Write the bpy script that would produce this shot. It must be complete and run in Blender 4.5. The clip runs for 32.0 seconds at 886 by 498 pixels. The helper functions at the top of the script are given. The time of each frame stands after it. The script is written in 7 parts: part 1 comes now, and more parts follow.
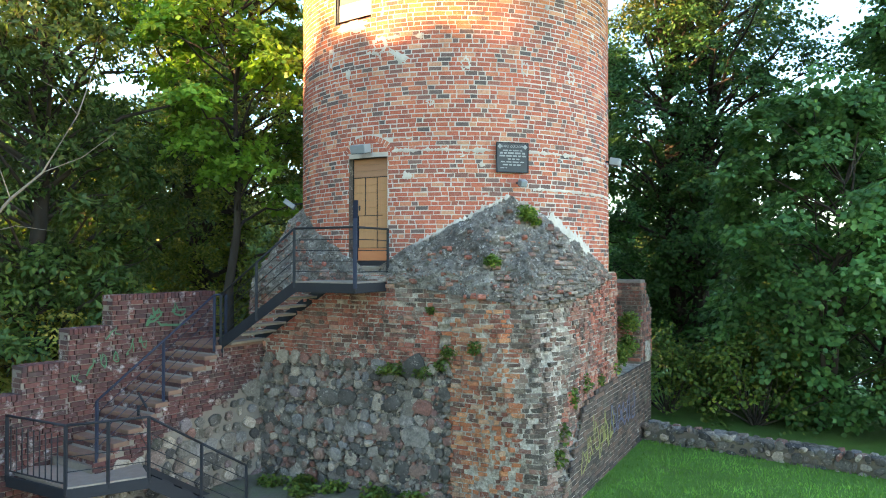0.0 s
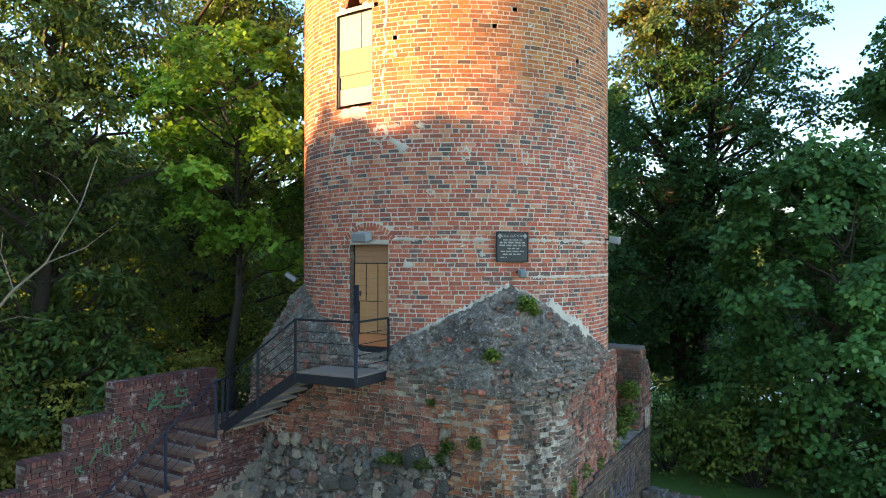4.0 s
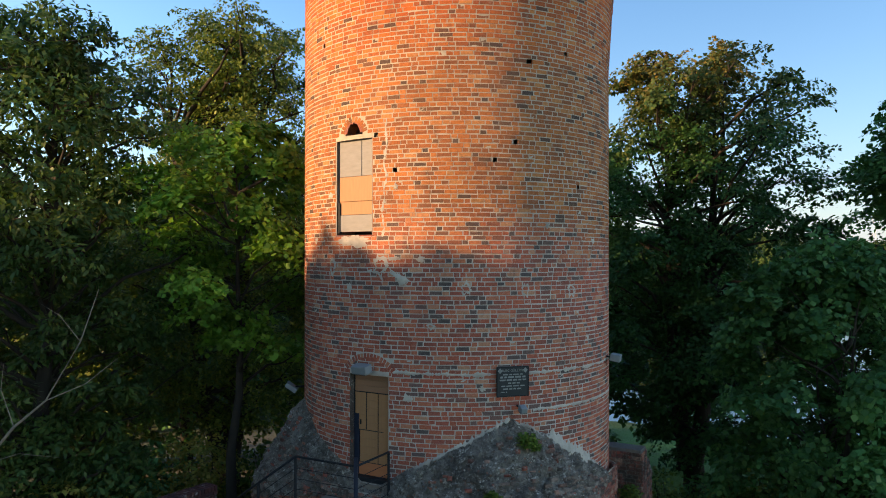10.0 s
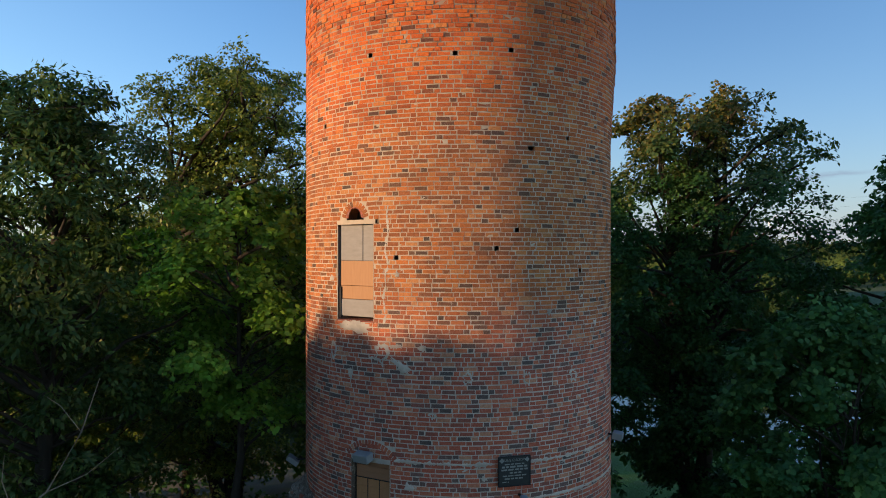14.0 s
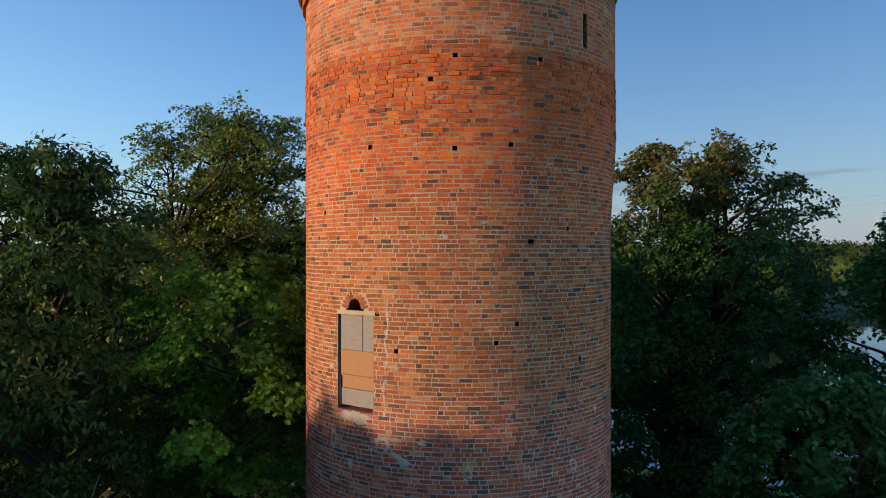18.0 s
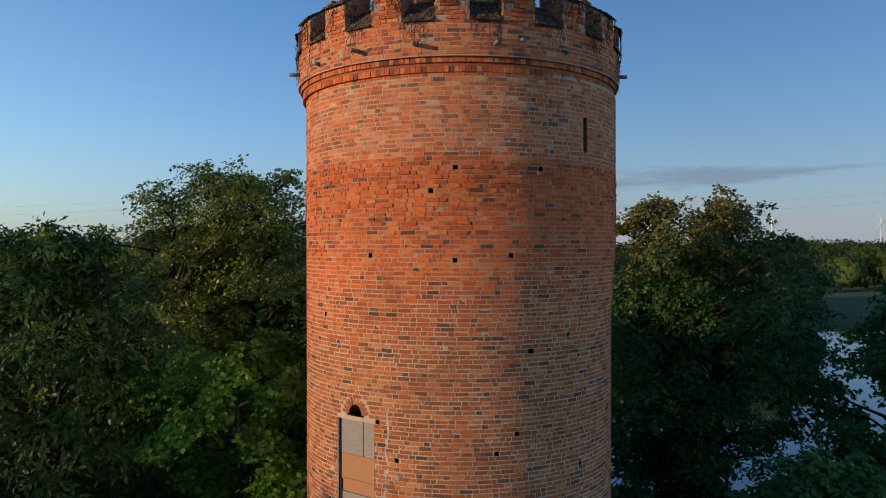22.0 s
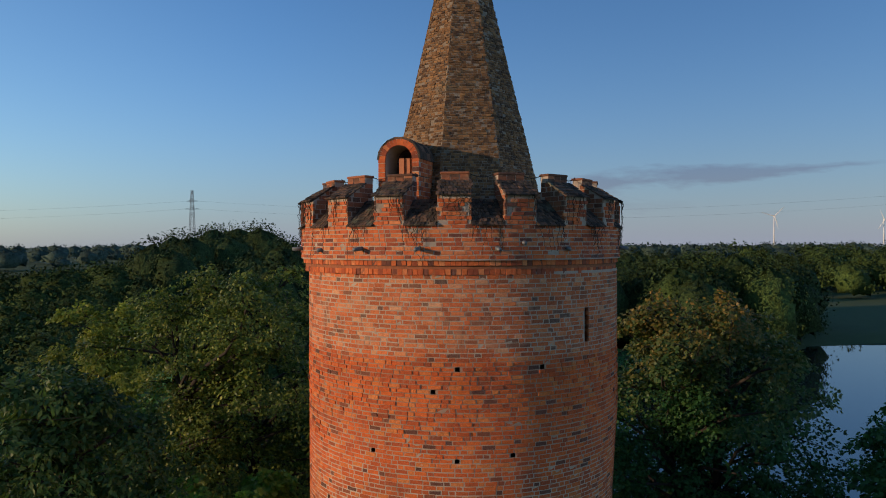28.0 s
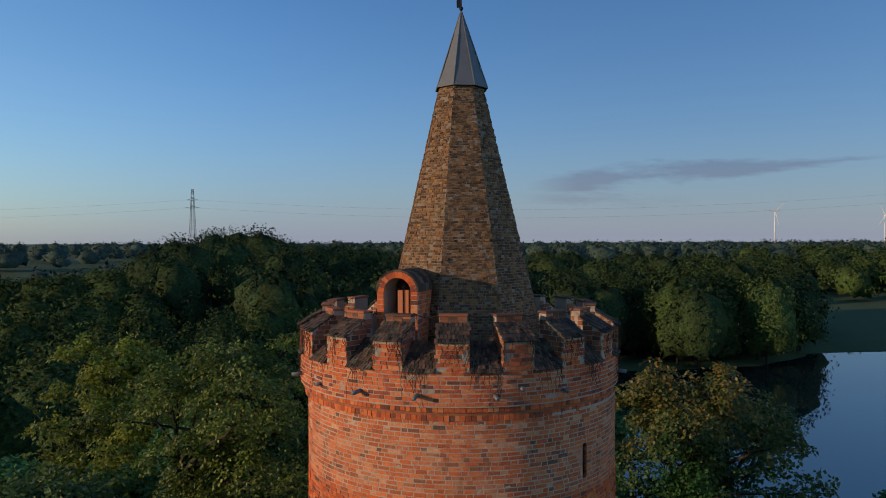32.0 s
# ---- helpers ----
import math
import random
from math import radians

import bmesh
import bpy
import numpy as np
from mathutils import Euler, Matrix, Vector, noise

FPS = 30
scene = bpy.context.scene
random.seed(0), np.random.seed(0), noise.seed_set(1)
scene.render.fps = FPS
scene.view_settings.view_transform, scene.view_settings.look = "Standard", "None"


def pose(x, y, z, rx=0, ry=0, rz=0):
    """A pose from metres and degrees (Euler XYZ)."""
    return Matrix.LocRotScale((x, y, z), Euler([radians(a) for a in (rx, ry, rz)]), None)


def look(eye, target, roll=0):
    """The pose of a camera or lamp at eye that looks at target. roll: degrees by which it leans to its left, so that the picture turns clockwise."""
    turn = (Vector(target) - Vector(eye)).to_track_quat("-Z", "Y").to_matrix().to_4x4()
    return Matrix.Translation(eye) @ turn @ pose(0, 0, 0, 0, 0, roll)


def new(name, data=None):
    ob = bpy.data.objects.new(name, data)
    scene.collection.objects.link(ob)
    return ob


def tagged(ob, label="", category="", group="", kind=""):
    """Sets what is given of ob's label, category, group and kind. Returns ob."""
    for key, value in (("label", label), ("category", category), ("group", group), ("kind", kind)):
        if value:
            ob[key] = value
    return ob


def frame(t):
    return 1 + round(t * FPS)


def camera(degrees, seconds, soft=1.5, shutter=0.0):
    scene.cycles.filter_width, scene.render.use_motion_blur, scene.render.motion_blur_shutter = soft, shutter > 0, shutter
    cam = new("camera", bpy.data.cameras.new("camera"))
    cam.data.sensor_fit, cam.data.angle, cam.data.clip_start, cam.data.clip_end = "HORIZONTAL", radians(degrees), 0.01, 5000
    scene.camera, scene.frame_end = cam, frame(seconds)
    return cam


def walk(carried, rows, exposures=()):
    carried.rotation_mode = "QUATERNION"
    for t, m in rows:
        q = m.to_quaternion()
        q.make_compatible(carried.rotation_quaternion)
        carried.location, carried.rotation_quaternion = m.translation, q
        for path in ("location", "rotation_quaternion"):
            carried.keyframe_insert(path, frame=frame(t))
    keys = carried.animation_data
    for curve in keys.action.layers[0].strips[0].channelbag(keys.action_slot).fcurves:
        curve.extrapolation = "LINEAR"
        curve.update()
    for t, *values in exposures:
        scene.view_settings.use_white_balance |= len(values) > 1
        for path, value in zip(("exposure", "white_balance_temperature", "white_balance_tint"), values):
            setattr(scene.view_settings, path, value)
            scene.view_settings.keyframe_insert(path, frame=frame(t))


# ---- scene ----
cam = camera(62.7, 32.0, soft=1.0)
METRES, EYE, TILT, LEAN, TURN = 17.0, 4.5, 0.7, 0.0, 0.0
ROWS = [
    (0.0, 0.0, 0.0, 0.0, 0.0, 0.0, -0.0),
    (0.5, 0.0003, 0.0002, 0.0131, 0.01, -0.03, -0.01),
    (1.0, 0.0006, -0.0002, 0.0262, 0.03, -0.06, -0.01),
    (1.5, 0.0005, -0.0012, 0.0393, 0.03, -0.1, -0.01),
    (2.0, 0.0, -0.0025, 0.0523, 0.04, -0.12, -0.02),
    (2.5, -0.0001, -0.0035, 0.065, 0.04, -0.13, -0.01),
    (3.0, 0.0003, -0.0043, 0.0778, 0.06, -0.15, -0.02),
    (3.5, 0.0007, -0.005, 0.0905, 0.08, -0.16, -0.03),
    (5.5, 0.0017, -0.004, 0.1392, 0.14, -0.06, -0.06),
    (6.0, 0.0016, -0.0038, 0.1522, 0.15, -0.09, -0.08),
    (6.5, 0.0018, -0.0037, 0.1647, 0.17, -0.08, -0.06),
    (7.0, 0.0022, -0.0037, 0.1777, 0.19, -0.1, -0.05),
    (7.5, 0.0025, -0.0037, 0.1906, 0.2, -0.11, -0.08),
    (8.0, 0.0027, -0.0037, 0.2037, 0.23, -0.14, -0.06),
    (8.5, 0.0023, -0.003, 0.2169, 0.22, -0.16, -0.05),
    (9.0, 0.0025, -0.0025, 0.2297, 0.25, -0.17, -0.05),
    (9.5, 0.0023, -0.0024, 0.2426, 0.24, -0.19, -0.05),
    (10.0, 0.0032, -0.0028, 0.2555, 0.27, -0.2, -0.02),
    (10.5, 0.0033, -0.003, 0.2679, 0.28, -0.2, -0.02),
    (11.0, 0.0036, -0.0034, 0.2809, 0.3, -0.22, -0.02),
    (11.5, 0.0034, -0.0031, 0.2938, 0.31, -0.24, -0.01),
    (12.0, 0.0036, -0.0016, 0.3066, 0.33, -0.26, -0.0),
    (12.5, 0.0037, -0.0002, 0.3193, 0.35, -0.28, -0.0),
    (13.0, 0.0032, 0.0007, 0.3322, 0.35, -0.31, -0.01),
    (13.5, 0.0031, 0.0005, 0.3456, 0.37, -0.36, -0.01),
    (14.0, 0.0031, 0.0005, 0.3588, 0.38, -0.39, -0.0),
    (14.5, 0.0029, 0.0009, 0.3725, 0.38, -0.43, -0.02),
    (16.5, 0.0036, 0.002, 0.4263, 0.41, -0.51, 0.08),
    (17.0, 0.0038, 0.0019, 0.4396, 0.41, -0.51, 0.04),
    (17.5, 0.0041, 0.0019, 0.4539, 0.42, -0.54, 0.04),
    (18.0, 0.0043, 0.0018, 0.4683, 0.44, -0.57, 0.04),
    (18.5, 0.0042, 0.0015, 0.4829, 0.45, -0.6, 0.04),
    (19.0, 0.0044, 0.0014, 0.4979, 0.47, -0.64, 0.07),
    (19.5, 0.0041, 0.0019, 0.5124, 0.48, -0.67, 0.06),
    (20.0, 0.0044, 0.0029, 0.528, 0.51, -0.75, 0.09),
    (20.5, 0.0049, 0.0029, 0.5428, 0.52, -0.76, 0.07),
    (21.0, 0.0052, 0.0025, 0.5597, 0.53, -0.79, 0.08),
    (21.5, 0.0054, 0.0022, 0.5785, 0.55, -0.82, 0.08),
    (22.0, 0.006, 0.0023, 0.5983, 0.57, -0.88, 0.09),
    (22.5, 0.0057, 0.0028, 0.6171, 0.58, -0.87, 0.07),
    (23.0, 0.0057, 0.003, 0.6357, 0.6, -0.84, 0.08),
    (23.5, 0.0055, 0.0031, 0.6536, 0.62, -0.78, 0.09),
    (24.0, 0.0056, 0.0028, 0.6712, 0.65, -0.72, 0.09),
    (24.5, 0.0051, 0.0022, 0.6889, 0.64, -0.64, 0.07),
    (25.0, 0.0047, 0.0021, 0.7069, 0.66, -0.58, 0.05),
    (25.5, 0.0043, 0.0019, 0.7245, 0.68, -0.48, 0.04),
    (27.5, 0.0055, 0.0013, 0.808, 0.73, -0.99, 0.15),
    (28.0, 0.0064, 0.0003, 0.828, 0.73, -1.01, 0.15),
    (28.5, 0.007, 0.0003, 0.8486, 0.73, -1.06, 0.16),
    (29.0, 0.0077, 0.0018, 0.8692, 0.73, -1.09, 0.15),
    (29.5, 0.0081, 0.0009, 0.89, 0.73, -1.13, 0.16),
    (30.0, 0.0086, 0.0003, 0.9109, 0.74, -1.17, 0.16),
    (30.5, 0.0085, -0.0001, 0.9322, 0.74, -1.21, 0.17),
    (31.0, 0.0085, 0.0008, 0.954, 0.75, -1.26, 0.18),
    (31.5, 0.0089, 0.0013, 0.9763, 0.76, -1.32, 0.2),
    (32.0, 0.0094, 0.0009, 0.9991, 0.77, -1.38, 0.21),
]
EXPOSURES = [(0.0, 3.4, 8350, 5), (3.0, 2.88, 8050, 5), (6.0, 2.18, 7700, 5), (9.0, 1.5, 7400, 5), (13.0, 0.82, 6700, 5), (19.0, 0.34, 6250, 6), (28.0, -0.05, 5950, 7), (32.0, -0.11, 5850, 7)]
walk(cam, [(t, pose(0, 0, EYE, TILT, LEAN, TURN) @ pose(METRES * x, METRES * y, METRES * z, 90 + pitch, roll, yaw)) for t, x, y, z, yaw, pitch, roll in ROWS], EXPOSURES)

# ---- light: a low sun from the left and behind, and the evening sky ----
SUN_AZ, SUN_EL = radians(-69), radians(9.5)
sun_way = Vector((math.sin(SUN_AZ) * math.cos(SUN_EL), -math.cos(SUN_AZ) * math.cos(SUN_EL), math.sin(SUN_EL)))
world = bpy.data.worlds.new("sky")
scene.world = world
world.use_nodes = True
wn, wl = world.node_tree.nodes, world.node_tree.links
wn.clear()
w_out, w_bg, w_sky = wn.new("ShaderNodeOutputWorld"), wn.new("ShaderNodeBackground"), wn.new("ShaderNodeTexSky")
w_sky.sky_type, w_sky.sun_disc = "NISHITA", False
w_sky.sun_elevation, w_sky.sun_rotation = SUN_EL, -math.atan2(sun_way.x, sun_way.y)
w_sky.altitude, w_sky.air_density, w_sky.dust_density, w_sky.ozone_density = 0, 1.0, 0.4, 3.0
w_bg.inputs["Strength"].default_value = 0.14


def wmath(op, a, b2=0.0, clamp=False):
    k = wn.new("ShaderNodeMath")
    k.operation, k.use_clamp = op, clamp
    for s, v in zip(k.inputs, (a, b2)):
        if isinstance(v, bpy.types.NodeSocket):
            wl.new(v, s)
        else:
            s.default_value = v
    return k.outputs[0]


def wmix(f, a, b2, mode="MIX"):
    k = wn.new("ShaderNodeMix")
    k.data_type, k.blend_type = "RGBA", mode
    for s, v in ((k.inputs[0], f), (k.inputs[6], a), (k.inputs[7], b2)):
        if isinstance(v, bpy.types.NodeSocket):
            wl.new(v, s)
        else:
            s.default_value = v
    return k.outputs[2]


# a long thin evening cloud low over the lake, with wisps
w_xyz = wn.new("ShaderNodeSeparateXYZ")
wl.new(wn.new("ShaderNodeTexCoord").outputs["Generated"], w_xyz.inputs[0])
w_y = wmath("MAXIMUM", w_xyz.outputs[1], 0.05)
w_u, w_v = wmath("DIVIDE", w_xyz.outputs[0], w_y), wmath("DIVIDE", w_xyz.outputs[2], w_y)
w_cmb = wn.new("ShaderNodeCombineXYZ")
wl.new(wmath("MULTIPLY", w_u, 7.0), w_cmb.inputs[0])
wl.new(wmath("MULTIPLY", w_v, 34.0), w_cmb.inputs[1])
w_noise = wn.new("ShaderNodeTexNoise")
w_noise.inputs["Scale"].default_value, w_noise.inputs["Detail"].default_value, w_noise.inputs["Roughness"].default_value = 1.3, 6, 0.6
wl.new(w_cmb.outputs[0], w_noise.inputs["Vector"])
w_n = wmath("SUBTRACT", w_noise.outputs["Fac"], 0.5)
w_line = wmath("ADD", wmath("MULTIPLY", w_u, 0.078), 0.066)
w_thick = wmath("SUBTRACT", 0.021, wmath("MULTIPLY", wmath("ABSOLUTE", wmath("SUBTRACT", w_u, 0.25)), 0.052))
w_near = wmath("DIVIDE", wmath("ABSOLUTE", wmath("SUBTRACT", w_v, w_line)), wmath("MAXIMUM", w_thick, 0.002))
w_body = wmath("MULTIPLY", wmath("ADD", wmath("SUBTRACT", 0.95, w_near), wmath("MULTIPLY", w_n, 3.2)), 1.4, True)
w_side = wmath("MULTIPLY", wmath("MULTIPLY", wmath("SUBTRACT", w_u, 0.1), 14.0, True), wmath("MULTIPLY", wmath("SUBTRACT", 0.6, w_u), 14.0, True), True)
w_line2 = wmath("ADD", wmath("MULTIPLY", w_u, -0.03), 0.062)
w_near2 = wmath("DIVIDE", wmath("ABSOLUTE", wmath("SUBTRACT", w_v, w_line2)), 0.014)
w_body2 = wmath("MULTIPLY", wmath("ADD", wmath("SUBTRACT", 0.7, w_near2), wmath("MULTIPLY", w_n, 3.6)), 0.8, True)
w_side2 = wmath("MULTIPLY", wmath("MULTIPLY", wmath("SUBTRACT", w_u, 0.08), 12.0, True), wmath("MULTIPLY", wmath("SUBTRACT", 0.34, w_u), 9.0, True), True)
w_mask = wmath("MULTIPLY", wmath("MAXIMUM", wmath("MULTIPLY", w_body, w_side), wmath("MULTIPLY", w_body2, w_side2)), 0.8)
w_sunward = wmath("ADD", wmath("MULTIPLY", w_xyz.outputs[0], float(sun_way.x)), wmath("MULTIPLY", w_xyz.outputs[1], float(sun_way.y)))
w_glow = wmath("MULTIPLY", wmath("ADD", w_sunward, 0.1), 1.2, True)
w_col = wmix(1.0, w_sky.outputs[0], wmix(w_glow, (0.83, 0.97, 1.17, 1), (1.25, 1.06, 0.95, 1)), "MULTIPLY")
w_low = wmath("MULTIPLY", wmath("POWER", 2.718, wmath("MULTIPLY", wmath("MAXIMUM", w_xyz.outputs[2], 0.0), -10.0)), 0.85)
w_col = wmix(wmath("MULTIPLY", w_low, wmath("SUBTRACT", 1.0, w_glow)), w_col, (2.45, 2.48, 3.05, 1))
w_col = wmix(w_mask, w_col, wmix(1.0, w_col, (0.76, 0.65, 0.7, 1), "MULTIPLY"))
wl.new(w_col, w_bg.inputs[0])
wl.new(w_bg.outputs[0], w_out.inputs[0])
sun = new("sun", bpy.data.lights.new("sun", "SUN"))
sun.data.energy, sun.data.angle, sun.data.color = 3.8, radians(1.0), (1.0, 0.64, 0.38)
sun.matrix_world = look(sun_way * 60, (0, 0, 0))


# ---- materials ----
class Mat:
    """A small builder of node materials."""

    def __init__(self, name, rough=0.85, metal=0.0):
        self.m = bpy.data.materials.new(name)
        self.m.use_nodes = True
        self.n, self.l = self.m.node_tree.nodes, self.m.node_tree.links
        self.b = self.n["Principled BSDF"]
        self.out = self.n["Material Output"]
        self.b.inputs["Roughness"].default_value, self.b.inputs["Metallic"].default_value = rough, metal
        self.b.inputs["Specular IOR Level"].default_value = 0.3

    def put(self, socket, value):
        if isinstance(value, bpy.types.NodeSocket):
            self.l.new(value, socket)
        else:
            socket.default_value = value

    def where(self):
        return self.n.new("ShaderNodeNewGeometry").outputs["Position"]

    def scaled(self, v, s):
        k = self.n.new("ShaderNodeVectorMath")
        k.operation = "MULTIPLY"
        self.put(k.inputs[0], v)
        k.inputs[1].default_value = s
        return k.outputs[0]

    def noise(self, scale, detail=4, rough=0.6, v=None):
        k = self.n.new("ShaderNodeTexNoise")
        k.inputs["Scale"].default_value, k.inputs["Detail"].default_value, k.inputs["Roughness"].default_value = scale, detail, rough
        self.put(k.inputs["Vector"], v or self.where())
        return k.outputs["Fac"]

    def voronoi(self, scale, feature="F1", v=None, out="Distance"):
        k = self.n.new("ShaderNodeTexVoronoi")
        k.feature = feature
        k.inputs["Scale"].default_value = scale
        self.put(k.inputs["Vector"], v or self.where())
        return k.outputs[out]

    def math(self, op, a, b=0.0, clamp=False):
        k = self.n.new("ShaderNodeMath")
        k.operation, k.use_clamp = op, clamp
        self.put(k.inputs[0], a)
        self.put(k.inputs[1], b)
        return k.outputs[0]

    def rnd(self):
        """A random number for each brick or leaf, loose or joined."""
        a = self.n.new("ShaderNodeObjectInfo").outputs["Random"]
        b = self.n.new("ShaderNodeNewGeometry").outputs["Random Per Island"]
        return self.math("FRACT", self.math("ADD", a, b))

    def ramp(self, f, *stops, mode="LINEAR"):
        k = self.n.new("ShaderNodeValToRGB")
        k.color_ramp.interpolation = mode
        e = k.color_ramp.elements
        while len(e) < len(stops):
            e.new(0.5)
        for i, (p, c) in enumerate(stops):
            e[i].position = p
            e[i].color = (*c, 1) if isinstance(c, tuple) else (c, c, c, 1)
        self.put(k.inputs[0], f)
        return k.outputs[0]

    def mix(self, f, a, b, mode="MIX"):
        k = self.n.new("ShaderNodeMix")
        k.data_type, k.blend_type = "RGBA", mode
        self.put(k.inputs[0], f)
        for s, c in ((k.inputs[6], a), (k.inputs[7], b)):
            self.put(s, (*c, 1) if isinstance(c, tuple) else c)
        return k.outputs[2]

    def z_of(self):
        k = self.n.new("ShaderNodeSeparateXYZ")
        self.put(k.inputs[0], self.where())
        return k.outputs[2]

    def band(self, z0, z1):
        """0 under z0, 1 over z1."""
        k = self.n.new("ShaderNodeMapRange")
        self.put(k.inputs[0], self.z_of())
        k.inputs[1].default_value, k.inputs[2].default_value = z0, z1
        return k.outputs[0]

    def bump(self, h, strength=0.3, distance=0.02):
        k = self.n.new("ShaderNodeBump")
        k.inputs["Strength"].default_value, k.inputs["Distance"].default_value = strength, distance
        self.put(k.inputs["Height"], h)
        self.l.new(k.outputs[0], self.b.inputs["Normal"])

    def colour(self, c):
        self.put(self.b.inputs["Base Color"], (*c, 1) if isinstance(c, tuple) else c)
        return self


def brick_material(name, stops, mortar=(0.42, 0.38, 0.33), smear=0.45, lichen=0.15):
    """Fired brick: a colour for each brick, cloudy within, with smears of mortar, soot and lichen."""
    m = Mat(name, 0.88)
    c = m.ramp(m.rnd(), *stops)
    c = m.mix(0.55, c, m.ramp(m.noise(14, 5), (0.3, 0.55), (0.7, 1.25)), "MULTIPLY")
    c = m.mix(0.5, c, m.ramp(m.noise(0.9, 4), (0.3, 0.7), (0.7, 1.2)), "MULTIPLY")
    c = m.mix(m.ramp(m.noise(5.5, 6, 0.7), (0.62 - 0.1 * smear, 0), (0.72, smear)), c, mortar)
    c = m.mix(m.ramp(m.noise(1.7, 5, 0.65), (0.6, 0), (0.75, lichen)), c, (0.22, 0.25, 0.17))
    c = m.mix(m.ramp(m.noise(2.6, 6, 0.7, m.scaled(m.where(), (1, 1, 0.45))), (0.62, 0), (0.8, 0.5)), c, (0.05, 0.042, 0.036))
    m.colour(c)
    m.bump(m.noise(45, 4, 0.7), 0.6, 0.012)
    return m.m


def grimy(name, stops, grey=0.45):
    """Very old brick, half hidden by mortar wash, soot and lichen."""
    m = Mat(name, 0.93)
    c = m.ramp(m.rnd(), *stops)
    c = m.mix(0.8, c, m.ramp(m.noise(24, 6, 0.8), (0.3, 0.45), (0.7, 1.5)), "MULTIPLY")
    c = m.mix(m.ramp(m.noise(0.75, 5, 0.7), (0.47, 0), (0.6, grey)), c, (0.2, 0.18, 0.15))
    c = m.mix(m.ramp(m.noise(7.5, 8, 0.85), (0.55, 0), (0.6, 0.75)), c, (0.42, 0.38, 0.32))
    c = m.mix(m.ramp(m.noise(1.4, 7, 0.8, m.scaled(m.where(), (1, 1, 0.55))), (0.52, 0), (0.62, 0.8)), c, (0.06, 0.05, 0.042))
    c = m.mix(m.ramp(m.noise(30, 5, 0.75), (0.61, 0), (0.66, 0.75)), c, (0.55, 0.53, 0.46))
    c = m.mix(m.ramp(m.noise(3.1, 6, 0.8), (0.6, 0), (0.68, 0.6)), c, (0.3, 0.34, 0.28))
    c = m.mix(m.ramp(m.noise(1.9, 6, 0.75), (0.6, 0), (0.7, 0.5)), c, (0.1, 0.12, 0.05))
    m.colour(c)
    m.bump(m.noise(28, 7, 0.85), 1.0, 0.045)
    return m.m


